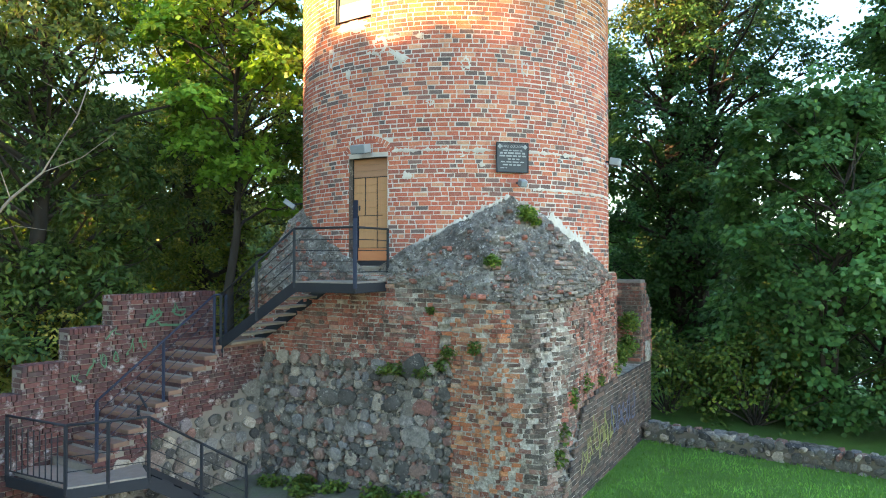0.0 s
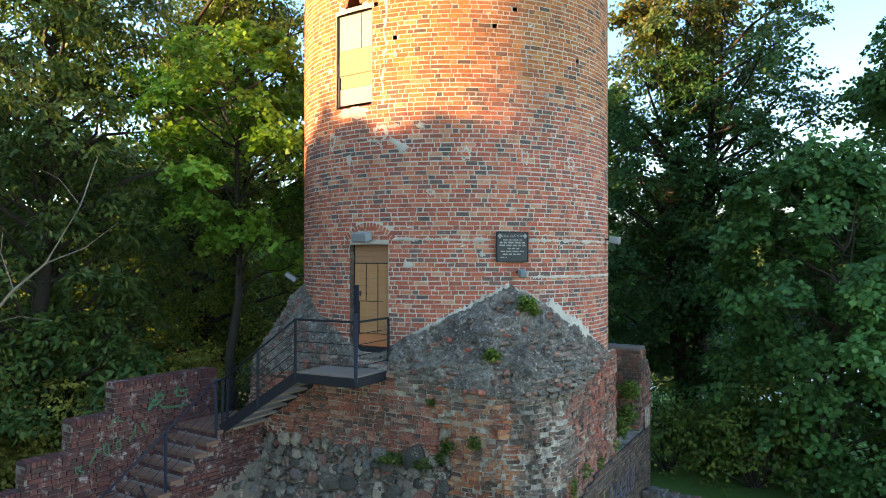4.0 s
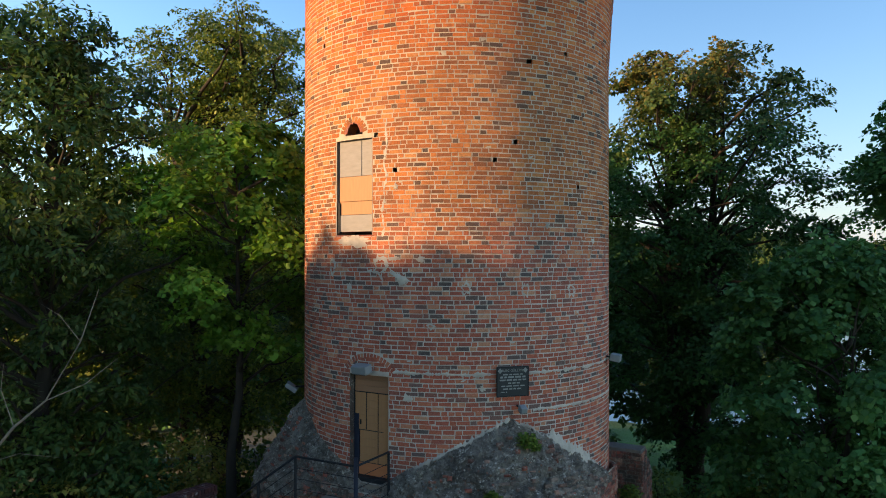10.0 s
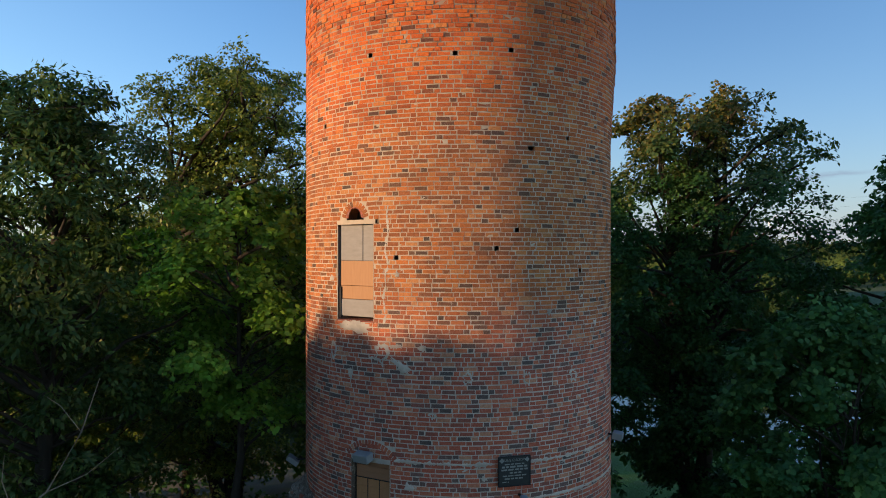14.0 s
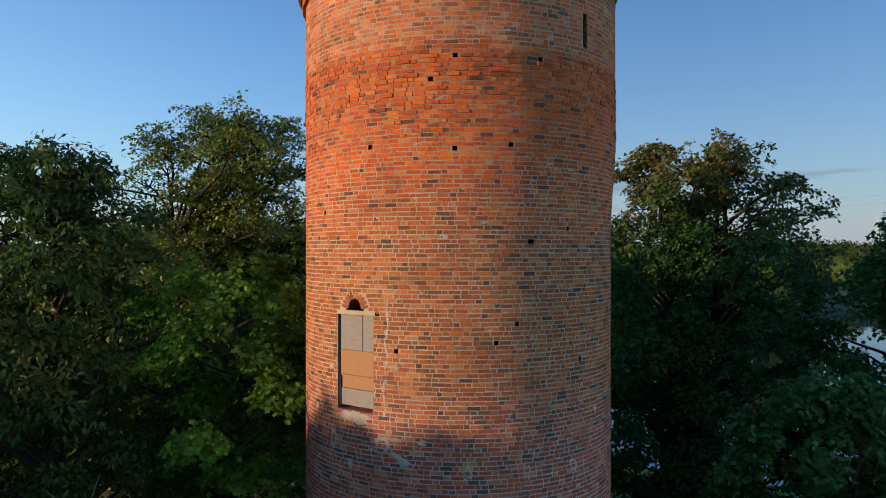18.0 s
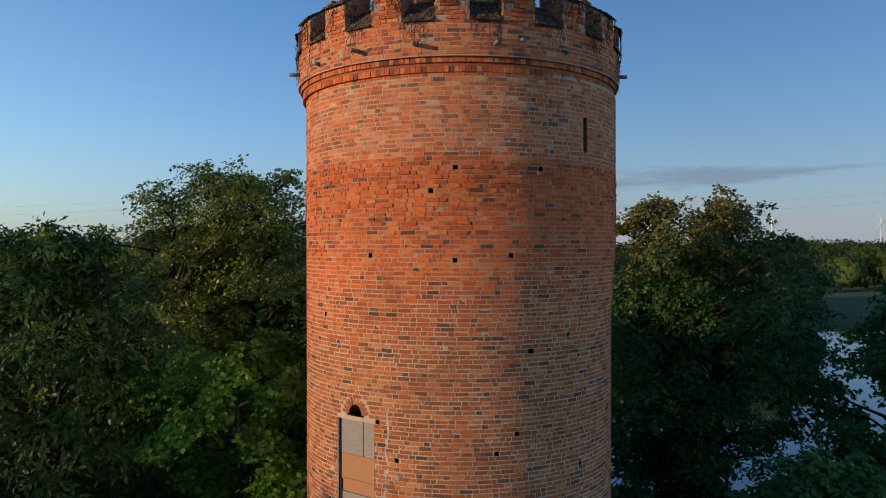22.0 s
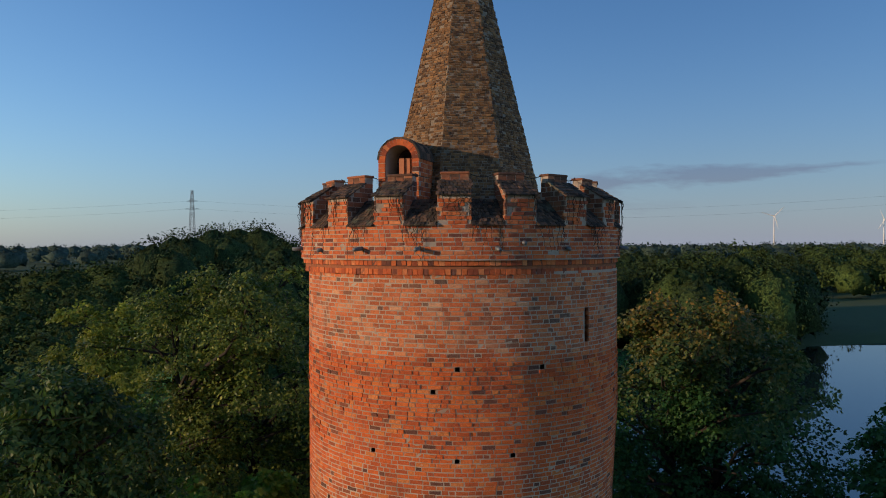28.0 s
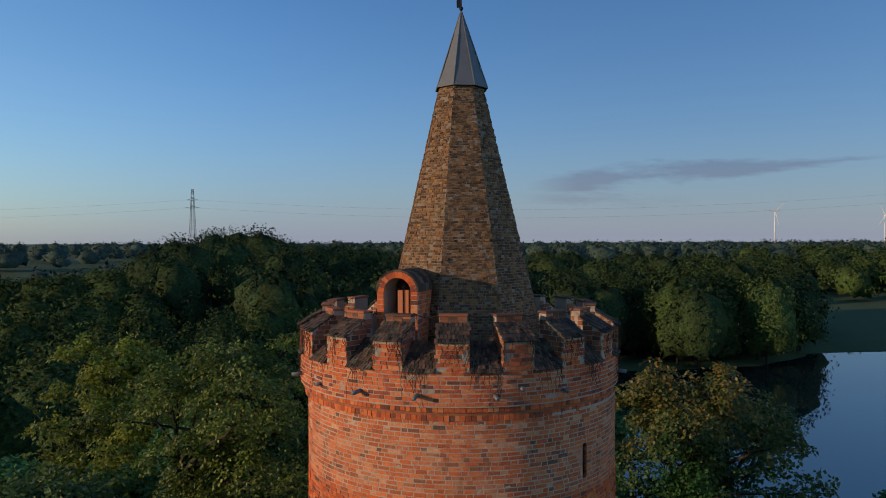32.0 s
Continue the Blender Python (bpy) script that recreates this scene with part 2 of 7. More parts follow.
def shaft_material():
    """Old shaft brick; the mix of bricks changes with the building stages."""
    m = Mat("shaft_brick", 0.88)
    r = m.rnd()
    low = m.ramp(r, (0.0, (0.085, 0.072, 0.072)), (0.1, (0.16, 0.1, 0.088)), (0.2, (0.27, 0.092, 0.068)), (0.5, (0.38, 0.1, 0.062)), (0.72, (0.45, 0.122, 0.07)), (0.88, (0.48, 0.16, 0.09)), (1.0, (0.5, 0.26, 0.165)))
    mid = m.ramp(r, (0.0, (0.09, 0.058, 0.045)), (0.06, (0.17, 0.08, 0.045)), (0.13, (0.27, 0.095, 0.04)), (0.5, (0.38, 0.12, 0.038)), (0.8, (0.47, 0.15, 0.042)), (1.0, (0.48, 0.21, 0.08)))
    red = m.ramp(r, (0.0, (0.11, 0.05, 0.038)), (0.04, (0.2, 0.07, 0.038)), (0.09, (0.4, 0.085, 0.026)), (0.45, (0.54, 0.108, 0.024)), (0.8, (0.62, 0.14, 0.028)), (1.0, (0.6, 0.2, 0.055)))
    top = m.ramp(r, (0.0, (0.13, 0.08, 0.06)), (0.06, (0.24, 0.1, 0.055)), (0.18, (0.4, 0.11, 0.04)), (0.55, (0.54, 0.14, 0.044)), (0.88, (0.6, 0.195, 0.068)), (1.0, (0.6, 0.33, 0.18)))
    edge = m.math("MULTIPLY", m.math("SUBTRACT", m.noise(0.8, 3), 0.5), 1.6)

    def over(z0, z1):
        k = m.n.new("ShaderNodeMapRange")
        m.put(k.inputs[0], m.math("ADD", m.z_of(), edge))
        k.inputs[1].default_value, k.inputs[2].default_value = z0, z1
        return k.outputs[0]

    c = m.mix(over(8.6, 9.9), low, mid)
    c = m.mix(over(12.4, 14.2), c, red)
    k = m.n.new("ShaderNodeMapRange")
    m.put(k.inputs[0], m.math("ADD", m.z_of(), m.math("MULTIPLY", m.math("SUBTRACT", m.noise(1.6, 5, 0.7), 0.5), 0.9)))
    k.inputs[1].default_value, k.inputs[2].default_value = 16.25, 16.6
    c = m.mix(k.outputs[0], c, top)
    c = m.mix(0.8, c, m.ramp(m.noise(26, 6, 0.75), (0.3, 0.55), (0.5, 1.0), (0.7, 1.4)), "MULTIPLY")
    c = m.mix(0.6, c, m.ramp(m.noise(0.7, 4), (0.3, 0.7), (0.7, 1.2)), "MULTIPLY")
    wash = m.math("MULTIPLY", m.ramp(m.noise(1.3, 6, 0.7, m.scaled(m.where(), (1, 1, 1.6))), (0.5, 0), (0.64, 0.5)), m.math("MULTIPLY", m.band(16.4, 16.6), m.math("SUBTRACT", 1.0, m.band(17.2, 18.0))))
    c = m.mix(wash, c, (0.56, 0.34, 0.2))
    c = m.mix(m.ramp(m.noise(7.5, 7, 0.8), (0.59, 0), (0.68, 0.5)), c, (0.46, 0.38, 0.3))
    c = m.mix(m.ramp(m.noise(34, 4, 0.7), (0.64, 0), (0.7, 0.5)), c, (0.5, 0.45, 0.38))
    c = m.mix(m.ramp(m.noise(2.2, 6, 0.7, m.scaled(m.where(), (1, 1, 0.4))), (0.57, 0), (0.74, 0.62)), c, (0.06, 0.05, 0.045))
    m.colour(c)
    m.bump(m.math("ADD", m.noise(70, 4, 0.7), m.math("MULTIPLY", m.noise(22, 5, 0.75), 1.3)), 0.75, 0.012)
    return m.m


def shaft_mortar():
    """Pale lime joints low on the shaft, earthier ones above."""
    m = Mat("lime_mortar", 0.95)
    low = m.mix(m.noise(6, 6, 0.7), (0.36, 0.325, 0.28), (0.62, 0.57, 0.5))
    high = m.mix(m.noise(6, 6, 0.7), (0.36, 0.29, 0.22), (0.62, 0.53, 0.42))
    c = m.mix(m.band(8.5, 11.0), low, high)
    c = m.mix(m.ramp(m.noise(1.1, 5), (0.5, 0), (0.72, 0.5)), c, (0.16, 0.12, 0.095))
    c = m.mix(m.math("MULTIPLY", m.math("MULTIPLY", m.band(13.6, 15.6), 0.7), m.math("SUBTRACT", 1.0, m.band(16.36, 16.44))), c, (0.28, 0.16, 0.1))
    c = m.mix(m.math("MULTIPLY", m.band(16.38, 16.44), 0.25), c, (0.3, 0.24, 0.18))
    m.colour(c)
    m.bump(m.noise(60, 5, 0.7), 0.7, 0.02)
    return m.m


def mortar_material(name, a=(0.36, 0.32, 0.275), b=(0.56, 0.51, 0.44)):
    m = Mat(name, 0.95)
    c = m.mix(m.noise(6, 6, 0.7), a, b)
    c = m.mix(m.ramp(m.noise(1.1, 5), (0.45, 0), (0.7, 0.6)), c, (0.14, 0.12, 0.1))
    m.colour(c)
    m.bump(m.noise(60, 5, 0.7), 0.7, 0.02)
    return m.m


def rubble_material():
    """Crumbling lime mortar full of chips, soot and moss."""
    m = Mat("crumbling_base_mortar", 0.97)
    c = m.mix(m.ramp(m.noise(9, 7, 0.8), (0.36, 0), (0.6, 1)), (0.24, 0.21, 0.175), (0.6, 0.55, 0.47))
    c = m.mix(m.ramp(m.noise(2.6, 6, 0.75), (0.5, 0), (0.6, 0.7)), c, (0.24, 0.14, 0.1))
    c = m.mix(m.ramp(m.noise(1.2, 6, 0.78, m.scaled(m.where(), (1, 1, 0.5))), (0.53, 0), (0.64, 0.8)), c, (0.07, 0.062, 0.05))
    m.colour(c)
    m.bump(m.math("ADD", m.noise(30, 7, 0.85), m.voronoi(22)), 1.0, 0.04)
    return m.m


def stone_material():
    m = Mat("field_stone", 0.85)
    c = m.ramp(m.rnd(), (0.0, (0.06, 0.058, 0.056)), (0.25, (0.13, 0.12, 0.105)), (0.5, (0.21, 0.185, 0.155)), (0.66, (0.25, 0.11, 0.085)), (0.74, (0.17, 0.17, 0.18)), (0.88, (0.33, 0.29, 0.24)), (1.0, (0.44, 0.36, 0.28)))
    c = m.mix(0.85, c, m.ramp(m.noise(20, 7, 0.85), (0.3, 0.25), (0.5, 0.95), (0.7, 1.7)), "MULTIPLY")
    c = m.mix(m.ramp(m.noise(9, 7, 0.85), (0.57, 0), (0.61, 0.75)), c, (0.5, 0.46, 0.4))
    c = m.mix(m.ramp(m.noise(2.2, 6, 0.75), (0.52, 0), (0.64, 0.75)), c, (0.04, 0.042, 0.028))
    m.colour(c)
    m.bump(m.noise(22, 7, 0.8), 1.0, 0.05)
    return m.m


def plaster_material():
    """Grey lime and cement render, weathered dark, with pale stones and lichen."""
    m = Mat("weathered_render", 0.95)
    c = m.mix(m.ramp(m.noise(1.6, 7, 0.75), (0.4, 0), (0.6, 1)), (0.15, 0.135, 0.12), (0.36, 0.33, 0.285))
    c = m.mix(m.ramp(m.noise(13, 7, 0.85), (0.5, 0), (0.58, 0.75)), c, (0.06, 0.054, 0.047))
    c = m.mix(m.ramp(m.noise(8, 8, 0.9), (0.55, 0), (0.585, 0.95)), c, (0.6, 0.57, 0.51))
    c = m.mix(m.ramp(m.voronoi(8), (0.12, 0.95), (0.2, 0)), c, m.mix(m.ramp(m.noise(4, 3), (0.45, 0), (0.55, 1)), (0.34, 0.17, 0.11), (0.66, 0.63, 0.57)))
    c = m.mix(m.ramp(m.noise(4.5, 6, 0.8), (0.6, 0), (0.65, 0.7)), c, (0.3, 0.14, 0.09))
    c = m.mix(m.ramp(m.noise(2.3, 5, 0.7), (0.6, 0), (0.72, 0.5)), c, (0.1, 0.125, 0.05))
    m.colour(c)
    m.bump(m.math("ADD", m.noise(14, 8, 0.85), m.math("MULTIPLY", m.voronoi(13), -0.6)), 1.0, 0.12)
    return m.m


def leaf_material(name, a, b, c3, glow=0.35):
    m = Mat(name, 0.5)
    m.b.inputs["Specular IOR Level"].default_value = 0.3
    c = m.ramp(m.rnd(), (0.0, a), (0.55, b), (1.0, c3))
    c = m.mix(0.8, c, m.ramp(m.noise(0.9, 3), (0.3, 0.5), (0.7, 1.5)), "MULTIPLY")
    c = m.mix(0.6, c, m.ramp(m.noise(0.22, 2), (0.35, 0.65), (0.65, 1.35)), "MULTIPLY")
    m.colour(c)
    t = m.n.new("ShaderNodeBsdfTranslucent")
    m.put(t.inputs["Color"], m.mix(0.3, c, (0.12, 0.22, 0.02)))
    x = m.n.new("ShaderNodeMixShader")
    x.inputs[0].default_value = glow
    m.l.new(m.b.outputs[0], x.inputs[1])
    m.l.new(t.outputs[0], x.inputs[2])
    m.l.new(x.outputs[0], m.out.inputs[0])
    return m.m


def far_leaf_material(name, a, b, c3):
    """Crowns seen from far off: leaf clumps, boughs and whole trees each vary in tone."""
    m = Mat(name, 0.8)
    m.b.inputs["Specular IOR Level"].default_value = 0.1
    c = m.ramp(m.noise(0.8, 5, 0.75), (0.3, a), (0.55, b), (0.75, c3))
    c = m.mix(0.9, c, m.ramp(m.noise(1.7, 5, 0.85), (0.36, 0.3), (0.64, 1.8)), "MULTIPLY")
    c = m.mix(0.8, c, m.ramp(m.noise(0.09, 3), (0.35, 0.6), (0.65, 1.45)), "MULTIPLY")
    m.colour(c)
    m.bump(m.math("ADD", m.noise(0.5, 5, 0.8), m.math("MULTIPLY", m.noise(1.8, 4, 0.8), 0.6)), 0.7, 1.0)
    return m.m


def plain_material(name, a, b, rough=0.6, metal=0.0, scale=8.0, bump=0.1, stretch=(1, 1, 1)):
    m = Mat(name, rough, metal)
    m.colour(m.mix(m.noise(scale, 5, 0.65, m.scaled(m.where(), stretch)), a, b))
    m.bump(m.noise(scale * 6, 4, 0.6, m.scaled(m.where(), stretch)), bump, 0.01)
    return m.m


def ground_material():
    """Mown grass near the tower, litter and meadow further off."""
    m = Mat("grass_ground", 0.95)
    c = m.mix(m.noise(3, 6, 0.7), (0.06, 0.17, 0.02), (0.12, 0.27, 0.04))
    c = m.mix(m.ramp(m.noise(0.6, 5), (0.55, 0), (0.7, 0.6)), c, (0.1, 0.085, 0.05))
    c = m.mix(m.ramp(m.noise(0.03, 5), (0.4, 0), (0.6, 0.7)), c, (0.04, 0.06, 0.02))
    k = m.n.new("ShaderNodeSeparateXYZ")
    m.put(k.inputs[0], m.where())
    far = m.math("MULTIPLY", m.math("SUBTRACT", k.outputs[1], 40.0), 0.05, True)
    dirt = m.math("MULTIPLY", m.math("SUBTRACT", 0.6, k.outputs[0]), 1.2, True)
    c = m.mix(m.math("MULTIPLY", dirt, m.ramp(m.noise(1.6, 5, 0.7), (0.4, 1.0), (0.65, 0.75))), c, m.mix(m.noise(9, 6, 0.8), (0.06, 0.05, 0.04), (0.2, 0.175, 0.145)))
    reeds = m.mix(m.noise(0.12, 6, 0.75), (0.036, 0.064, 0.022), (0.085, 0.125, 0.042))
    c = m.mix(far, c, reeds)
    m.colour(c)
    m.bump(m.noise(30, 5, 0.8), 0.8, 0.05)
    return m.m


M_SHAFT = shaft_material()
M_OLD = grimy("old_wall_brick", [(0.0, (0.09, 0.065, 0.055)), (0.2, (0.2, 0.09, 0.07)), (0.5, (0.36, 0.11, 0.08)), (0.85, (0.45, 0.15, 0.1)), (1.0, (0.48, 0.3, 0.22))])
M_BUTTRESS = grimy("broken_orange_brick", [(0.0, (0.1, 0.055, 0.045)), (0.25, (0.3, 0.09, 0.055)), (0.6, (0.47, 0.155, 0.07)), (0.9, (0.56, 0.25, 0.12)), (1.0, (0.5, 0.36, 0.26))], 0.3)
M_CRUST = grimy("crusted_brick", [(0.0, (0.08, 0.065, 0.055)), (0.4, (0.15, 0.12, 0.1)), (0.7, (0.25, 0.13, 0.1)), (1.0, (0.36, 0.32, 0.27))], 0.7)
M_SOOTY = brick_material("sooty_brick", [(0.0, (0.035, 0.03, 0.028)), (0.4, (0.07, 0.055, 0.048)), (0.8, (0.11, 0.075, 0.06)), (1.0, (0.15, 0.09, 0.065))], (0.3, 0.29, 0.26), smear=0.4, lichen=0.4)
M_DARK = brick_material("dark_red_brick", [(0.0, (0.045, 0.025, 0.026)), (0.3, (0.07, 0.03, 0.03)), (0.7, (0.09, 0.034, 0.032)), (1.0, (0.12, 0.043, 0.036))], (0.5, 0.48, 0.46), smear=0.75)
# weathered brick, darkened further to imitate the merlons' shadowed sides
M_WORN_SHADED = brick_material("worn_shaded_merlon_brick", [(0.0, (0.09, 0.055, 0.04)), (0.4, (0.24, 0.1, 0.055)), (0.8, (0.36, 0.13, 0.06)), (1.0, (0.4, 0.19, 0.1))], (0.2, 0.19, 0.15), smear=0.5, lichen=0.5)
M_PARAPET = brick_material("parapet_brick", [(0.0, (0.13, 0.06, 0.045)), (0.12, (0.32, 0.08, 0.036)), (0.4, (0.52, 0.12, 0.038)), (0.75, (0.6, 0.155, 0.045)), (1.0, (0.6, 0.24, 0.1))], smear=0.2)
M_SPIRE = brick_material("spire_brick", [(0.0, (0.07, 0.042, 0.026)), (0.3, (0.13, 0.075, 0.036)), (0.7, (0.21, 0.11, 0.045)), (1.0, (0.3, 0.17, 0.07))], (0.42, 0.36, 0.27), smear=0.4, lichen=0.3)
M_MORTAR = shaft_mortar()
M_MORTAR_OLD = rubble_material()
M_PALE = mortar_material("pale_lime_mortar", (0.36, 0.33, 0.29), (0.66, 0.61, 0.54))
M_MORTAR_GREY = mortar_material("grey_parapet_mortar", (0.34, 0.28, 0.22), (0.54, 0.46, 0.37))
M_SPIRE_JOINT = mortar_material("spire_mortar", (0.14, 0.115, 0.085), (0.36, 0.31, 0.235))
M_MORTAR_DARK = mortar_material("dark_mortar", (0.12, 0.1, 0.085), (0.26, 0.23, 0.19))
M_STONE = stone_material()
M_RENDER = plaster_material()
M_GROUND = ground_material()
M_STEEL = plain_material("painted_steel", (0.006, 0.008, 0.012), (0.014, 0.018, 0.024), 0.65, 0.0, 5)
M_BLUE = plain_material("blue_steel", (0.007, 0.012, 0.028), (0.013, 0.022, 0.045), 0.65, 0.0, 5)
M_WOOD = plain_material("new_board", (0.31, 0.155, 0.072), (0.43, 0.23, 0.11), 0.6, 0, 3, 0.15, (8, 8, 1))
M_WOOD_TOP = plain_material("dark_board", (0.25, 0.13, 0.075), (0.35, 0.19, 0.11), 0.6, 0, 3, 0.15, (1, 1, 9))
M_WOOD_RED = plain_material("red_board", (0.4, 0.14, 0.06), (0.5, 0.2, 0.09), 0.6, 0, 3, 0.15, (1, 1, 9))
M_PANEL = plain_material("pale_panel", (0.2, 0.19, 0.18), (0.33, 0.315, 0.3), 0.7, 0, 5, 0.2, (1, 1, 3.5))
M_STEP = plain_material("worn_brick_step", (0.1, 0.055, 0.04), (0.22, 0.135, 0.095), 0.9, 0, 6, 0.4)
M_TREAD = plain_material("weathered_tread", (0.13, 0.11, 0.09), (0.25, 0.215, 0.18), 0.85, 0, 6, 0.3)
M_SLATE = plain_material("black_plate", (0.018, 0.022, 0.026), (0.035, 0.042, 0.048), 0.4, 0.2, 6)
M_LETTER = plain_material("pale_letter", (0.16, 0.17, 0.17), (0.26, 0.27, 0.27), 0.6)
M_LEAD = plain_material("lead_sheet", (0.11, 0.125, 0.135), (0.18, 0.195, 0.205), 0.5, 0.15, 4)
M_LAMP = plain_material("grey_lamp_housing", (0.18, 0.21, 0.23), (0.25, 0.28, 0.3), 0.4, 0.2)
M_TILE = brick_material("mossy_roof_tile", [(0.0, (0.03, 0.026, 0.022)), (0.4, (0.07, 0.055, 0.042)), (0.8, (0.12, 0.08, 0.055)), (1.0, (0.17, 0.1, 0.065))], (0.2, 0.19, 0.13), 0.5, 0.6)
M_BARK = plain_material("bark", (0.02, 0.016, 0.012), (0.06, 0.05, 0.04), 0.95, 0, 6, 0.9, (1, 1, 0.25))
M_TWIG = plain_material("dead_wood", (0.16, 0.13, 0.1), (0.26, 0.22, 0.17), 0.9, 0, 6, 0.4)
M_LEAF = leaf_material("leaf_green", (0.04, 0.088, 0.016), (0.076, 0.135, 0.022), (0.18, 0.215, 0.036))
M_OAK = leaf_material("leaf_oak", (0.055, 0.1, 0.02), (0.115, 0.165, 0.028), (0.26, 0.28, 0.045))
M_CHESTNUT = leaf_material("leaf_chestnut", (0.036, 0.084, 0.023), (0.062, 0.12, 0.03), (0.125, 0.17, 0.038))
M_LEAF_DARK = leaf_material("leaf_dark", (0.04, 0.13, 0.04), (0.066, 0.19, 0.056), (0.12, 0.25, 0.07))
M_LEAF_LIGHT = leaf_material("leaf_light", (0.14, 0.18, 0.026), (0.22, 0.26, 0.036), (0.34, 0.34, 0.05), 0.45)
M_LEAF_BRIGHT = leaf_material("leaf_bright", (0.09, 0.22, 0.025), (0.15, 0.31, 0.036), (0.24, 0.4, 0.055), 0.45)
# bright gold base colour imitates sunlight on leaves that stand in shade
M_LEAF_SUNLIT = leaf_material("leaf_sunlit_gold", (0.2, 0.25, 0.045), (0.38, 0.35, 0.07), (0.55, 0.42, 0.1), 0.45)
# bluer than the nearer woods: distance haze is put into the colour
M_DISTANT_HAZE = far_leaf_material("hazed_distant_foliage", (0.04, 0.066, 0.052), (0.056, 0.088, 0.068), (0.08, 0.11, 0.085))


def yellow_top_material():
    """Dark green leaves, yellower towards the crown's top."""
    m = Mat("leaf_yellow_top", 0.5)
    m.b.inputs["Specular IOR Level"].default_value = 0.3
    r = m.rnd()
    green = m.ramp(r, (0.0, (0.026, 0.083, 0.024)), (0.55, (0.042, 0.125, 0.033)), (1.0, (0.075, 0.165, 0.043)))
    gold = m.ramp(r, (0.0, (0.06, 0.11, 0.025)), (0.5, (0.15, 0.14, 0.03)), (1.0, (0.34, 0.19, 0.04)))
    k = m.n.new("ShaderNodeMapRange")
    m.put(k.inputs[0], m.math("ADD", m.z_of(), m.math("MULTIPLY", m.math("SUBTRACT", m.noise(0.5, 3), 0.5), 7.0)))
    k.inputs[1].default_value, k.inputs[2].default_value = 12.4, 17.0
    c = m.mix(k.outputs[0], green, gold)
    m.colour(c)
    t = m.n.new("ShaderNodeBsdfTranslucent")
    m.put(t.inputs["Color"], c)
    x = m.n.new("ShaderNodeMixShader")
    x.inputs[0].default_value = 0.35
    m.l.new(m.b.outputs[0], x.inputs[1])
    m.l.new(t.outputs[0], x.inputs[2])
    m.l.new(x.outputs[0], m.out.inputs[0])
    return m.m


M_YELLOW_TOP = yellow_top_material()
M_GRASS = leaf_material("grass_blade", (0.07, 0.2, 0.025), (0.11, 0.26, 0.035), (0.17, 0.31, 0.06), 0.3)
M_GRAFF_G = plain_material("green_spray_paint", (0.03, 0.12, 0.06), (0.07, 0.19, 0.1), 0.6)
M_GRAFF_Y = plain_material("yellow_spray_paint", (0.16, 0.17, 0.05), (0.28, 0.28, 0.1), 0.6)
M_GRAFF_B = plain_material("blue_spray_paint", (0.05, 0.06, 0.1), (0.09, 0.1, 0.16), 0.6)
# darker than far_foliage: conifer tone, with the woods' shade put into the colour
M_WOODS_SHADED = far_leaf_material("shaded_far_foliage", (0.026, 0.046, 0.017), (0.042, 0.068, 0.022), (0.066, 0.095, 0.028))
M_WOODS = far_leaf_material("far_foliage", (0.032, 0.058, 0.017), (0.054, 0.086, 0.022), (0.09, 0.125, 0.03))


# ---- mesh helpers ----
def quad_mesh(name, verts, quads, smooth=False, normals=None):
    """A mesh of quads from two arrays, quickly; normals: one for each vertex, to round off a crown's shading."""
    verts, quads = np.asarray(verts, np.float32).reshape(-1, 3), np.asarray(quads, np.int32).reshape(-1, 4)
    me = bpy.data.meshes.new(name)
    me.vertices.add(len(verts))
    me.vertices.foreach_set("co", verts.ravel())
    me.loops.add(quads.size)
    me.loops.foreach_set("vertex_index", quads.ravel())
    me.polygons.add(len(quads))
    me.polygons.foreach_set("loop_start", np.arange(0, quads.size, 4, dtype=np.int32))
    me.polygons.foreach_set("use_smooth", np.full(len(quads), bool(smooth or normals is not None)))
    me.update(calc_edges=True)
    if normals is not None:
        me.normals_split_custom_set_from_vertices(np.asarray(normals, np.float32).tolist())
    return me


def put(name, me, material, parent=None, label=""):
    """Links a mesh as one object, under a thing or a part."""
    ob = new(name, me)
    if material and not me.materials:
        me.materials.append(material)
    if parent:
        ob.parent = parent
    return tagged(ob, label)


def part(name, bm, material, parent=None, label="", smooth=False):
    me = bpy.data.meshes.new(name)
    bm.normal_update()
    bm.to_mesh(me)
    bm.free()
    if smooth:
        for p in me.polygons:
            p.use_smooth = True
    return put(name, me, material, parent, label)


def thing(name, label, category, group="", kind="", at=(0, 0, 0)):
    ob = new(name)
    ob.location = at
    ob.empty_display_size = 0.2
    return tagged(ob, label, category, group, kind)


def box(bm, size, m=None, bevel=0.0):
    """A box of that size about the pose m, with bevelled edges."""
    made = bmesh.ops.create_cube(bm, size=1.0, matrix=(m or Matrix()) @ Matrix.Diagonal((*size, 1)))
    if bevel:
        edges = list({e for v in made["verts"] for e in v.link_edges})
        bmesh.ops.bevel(bm, geom=edges, offset=bevel, segments=1, affect="EDGES")
    return bm


def boxed(size, m=None, bevel=0.0):
    return box(bmesh.new(), size, m, bevel)


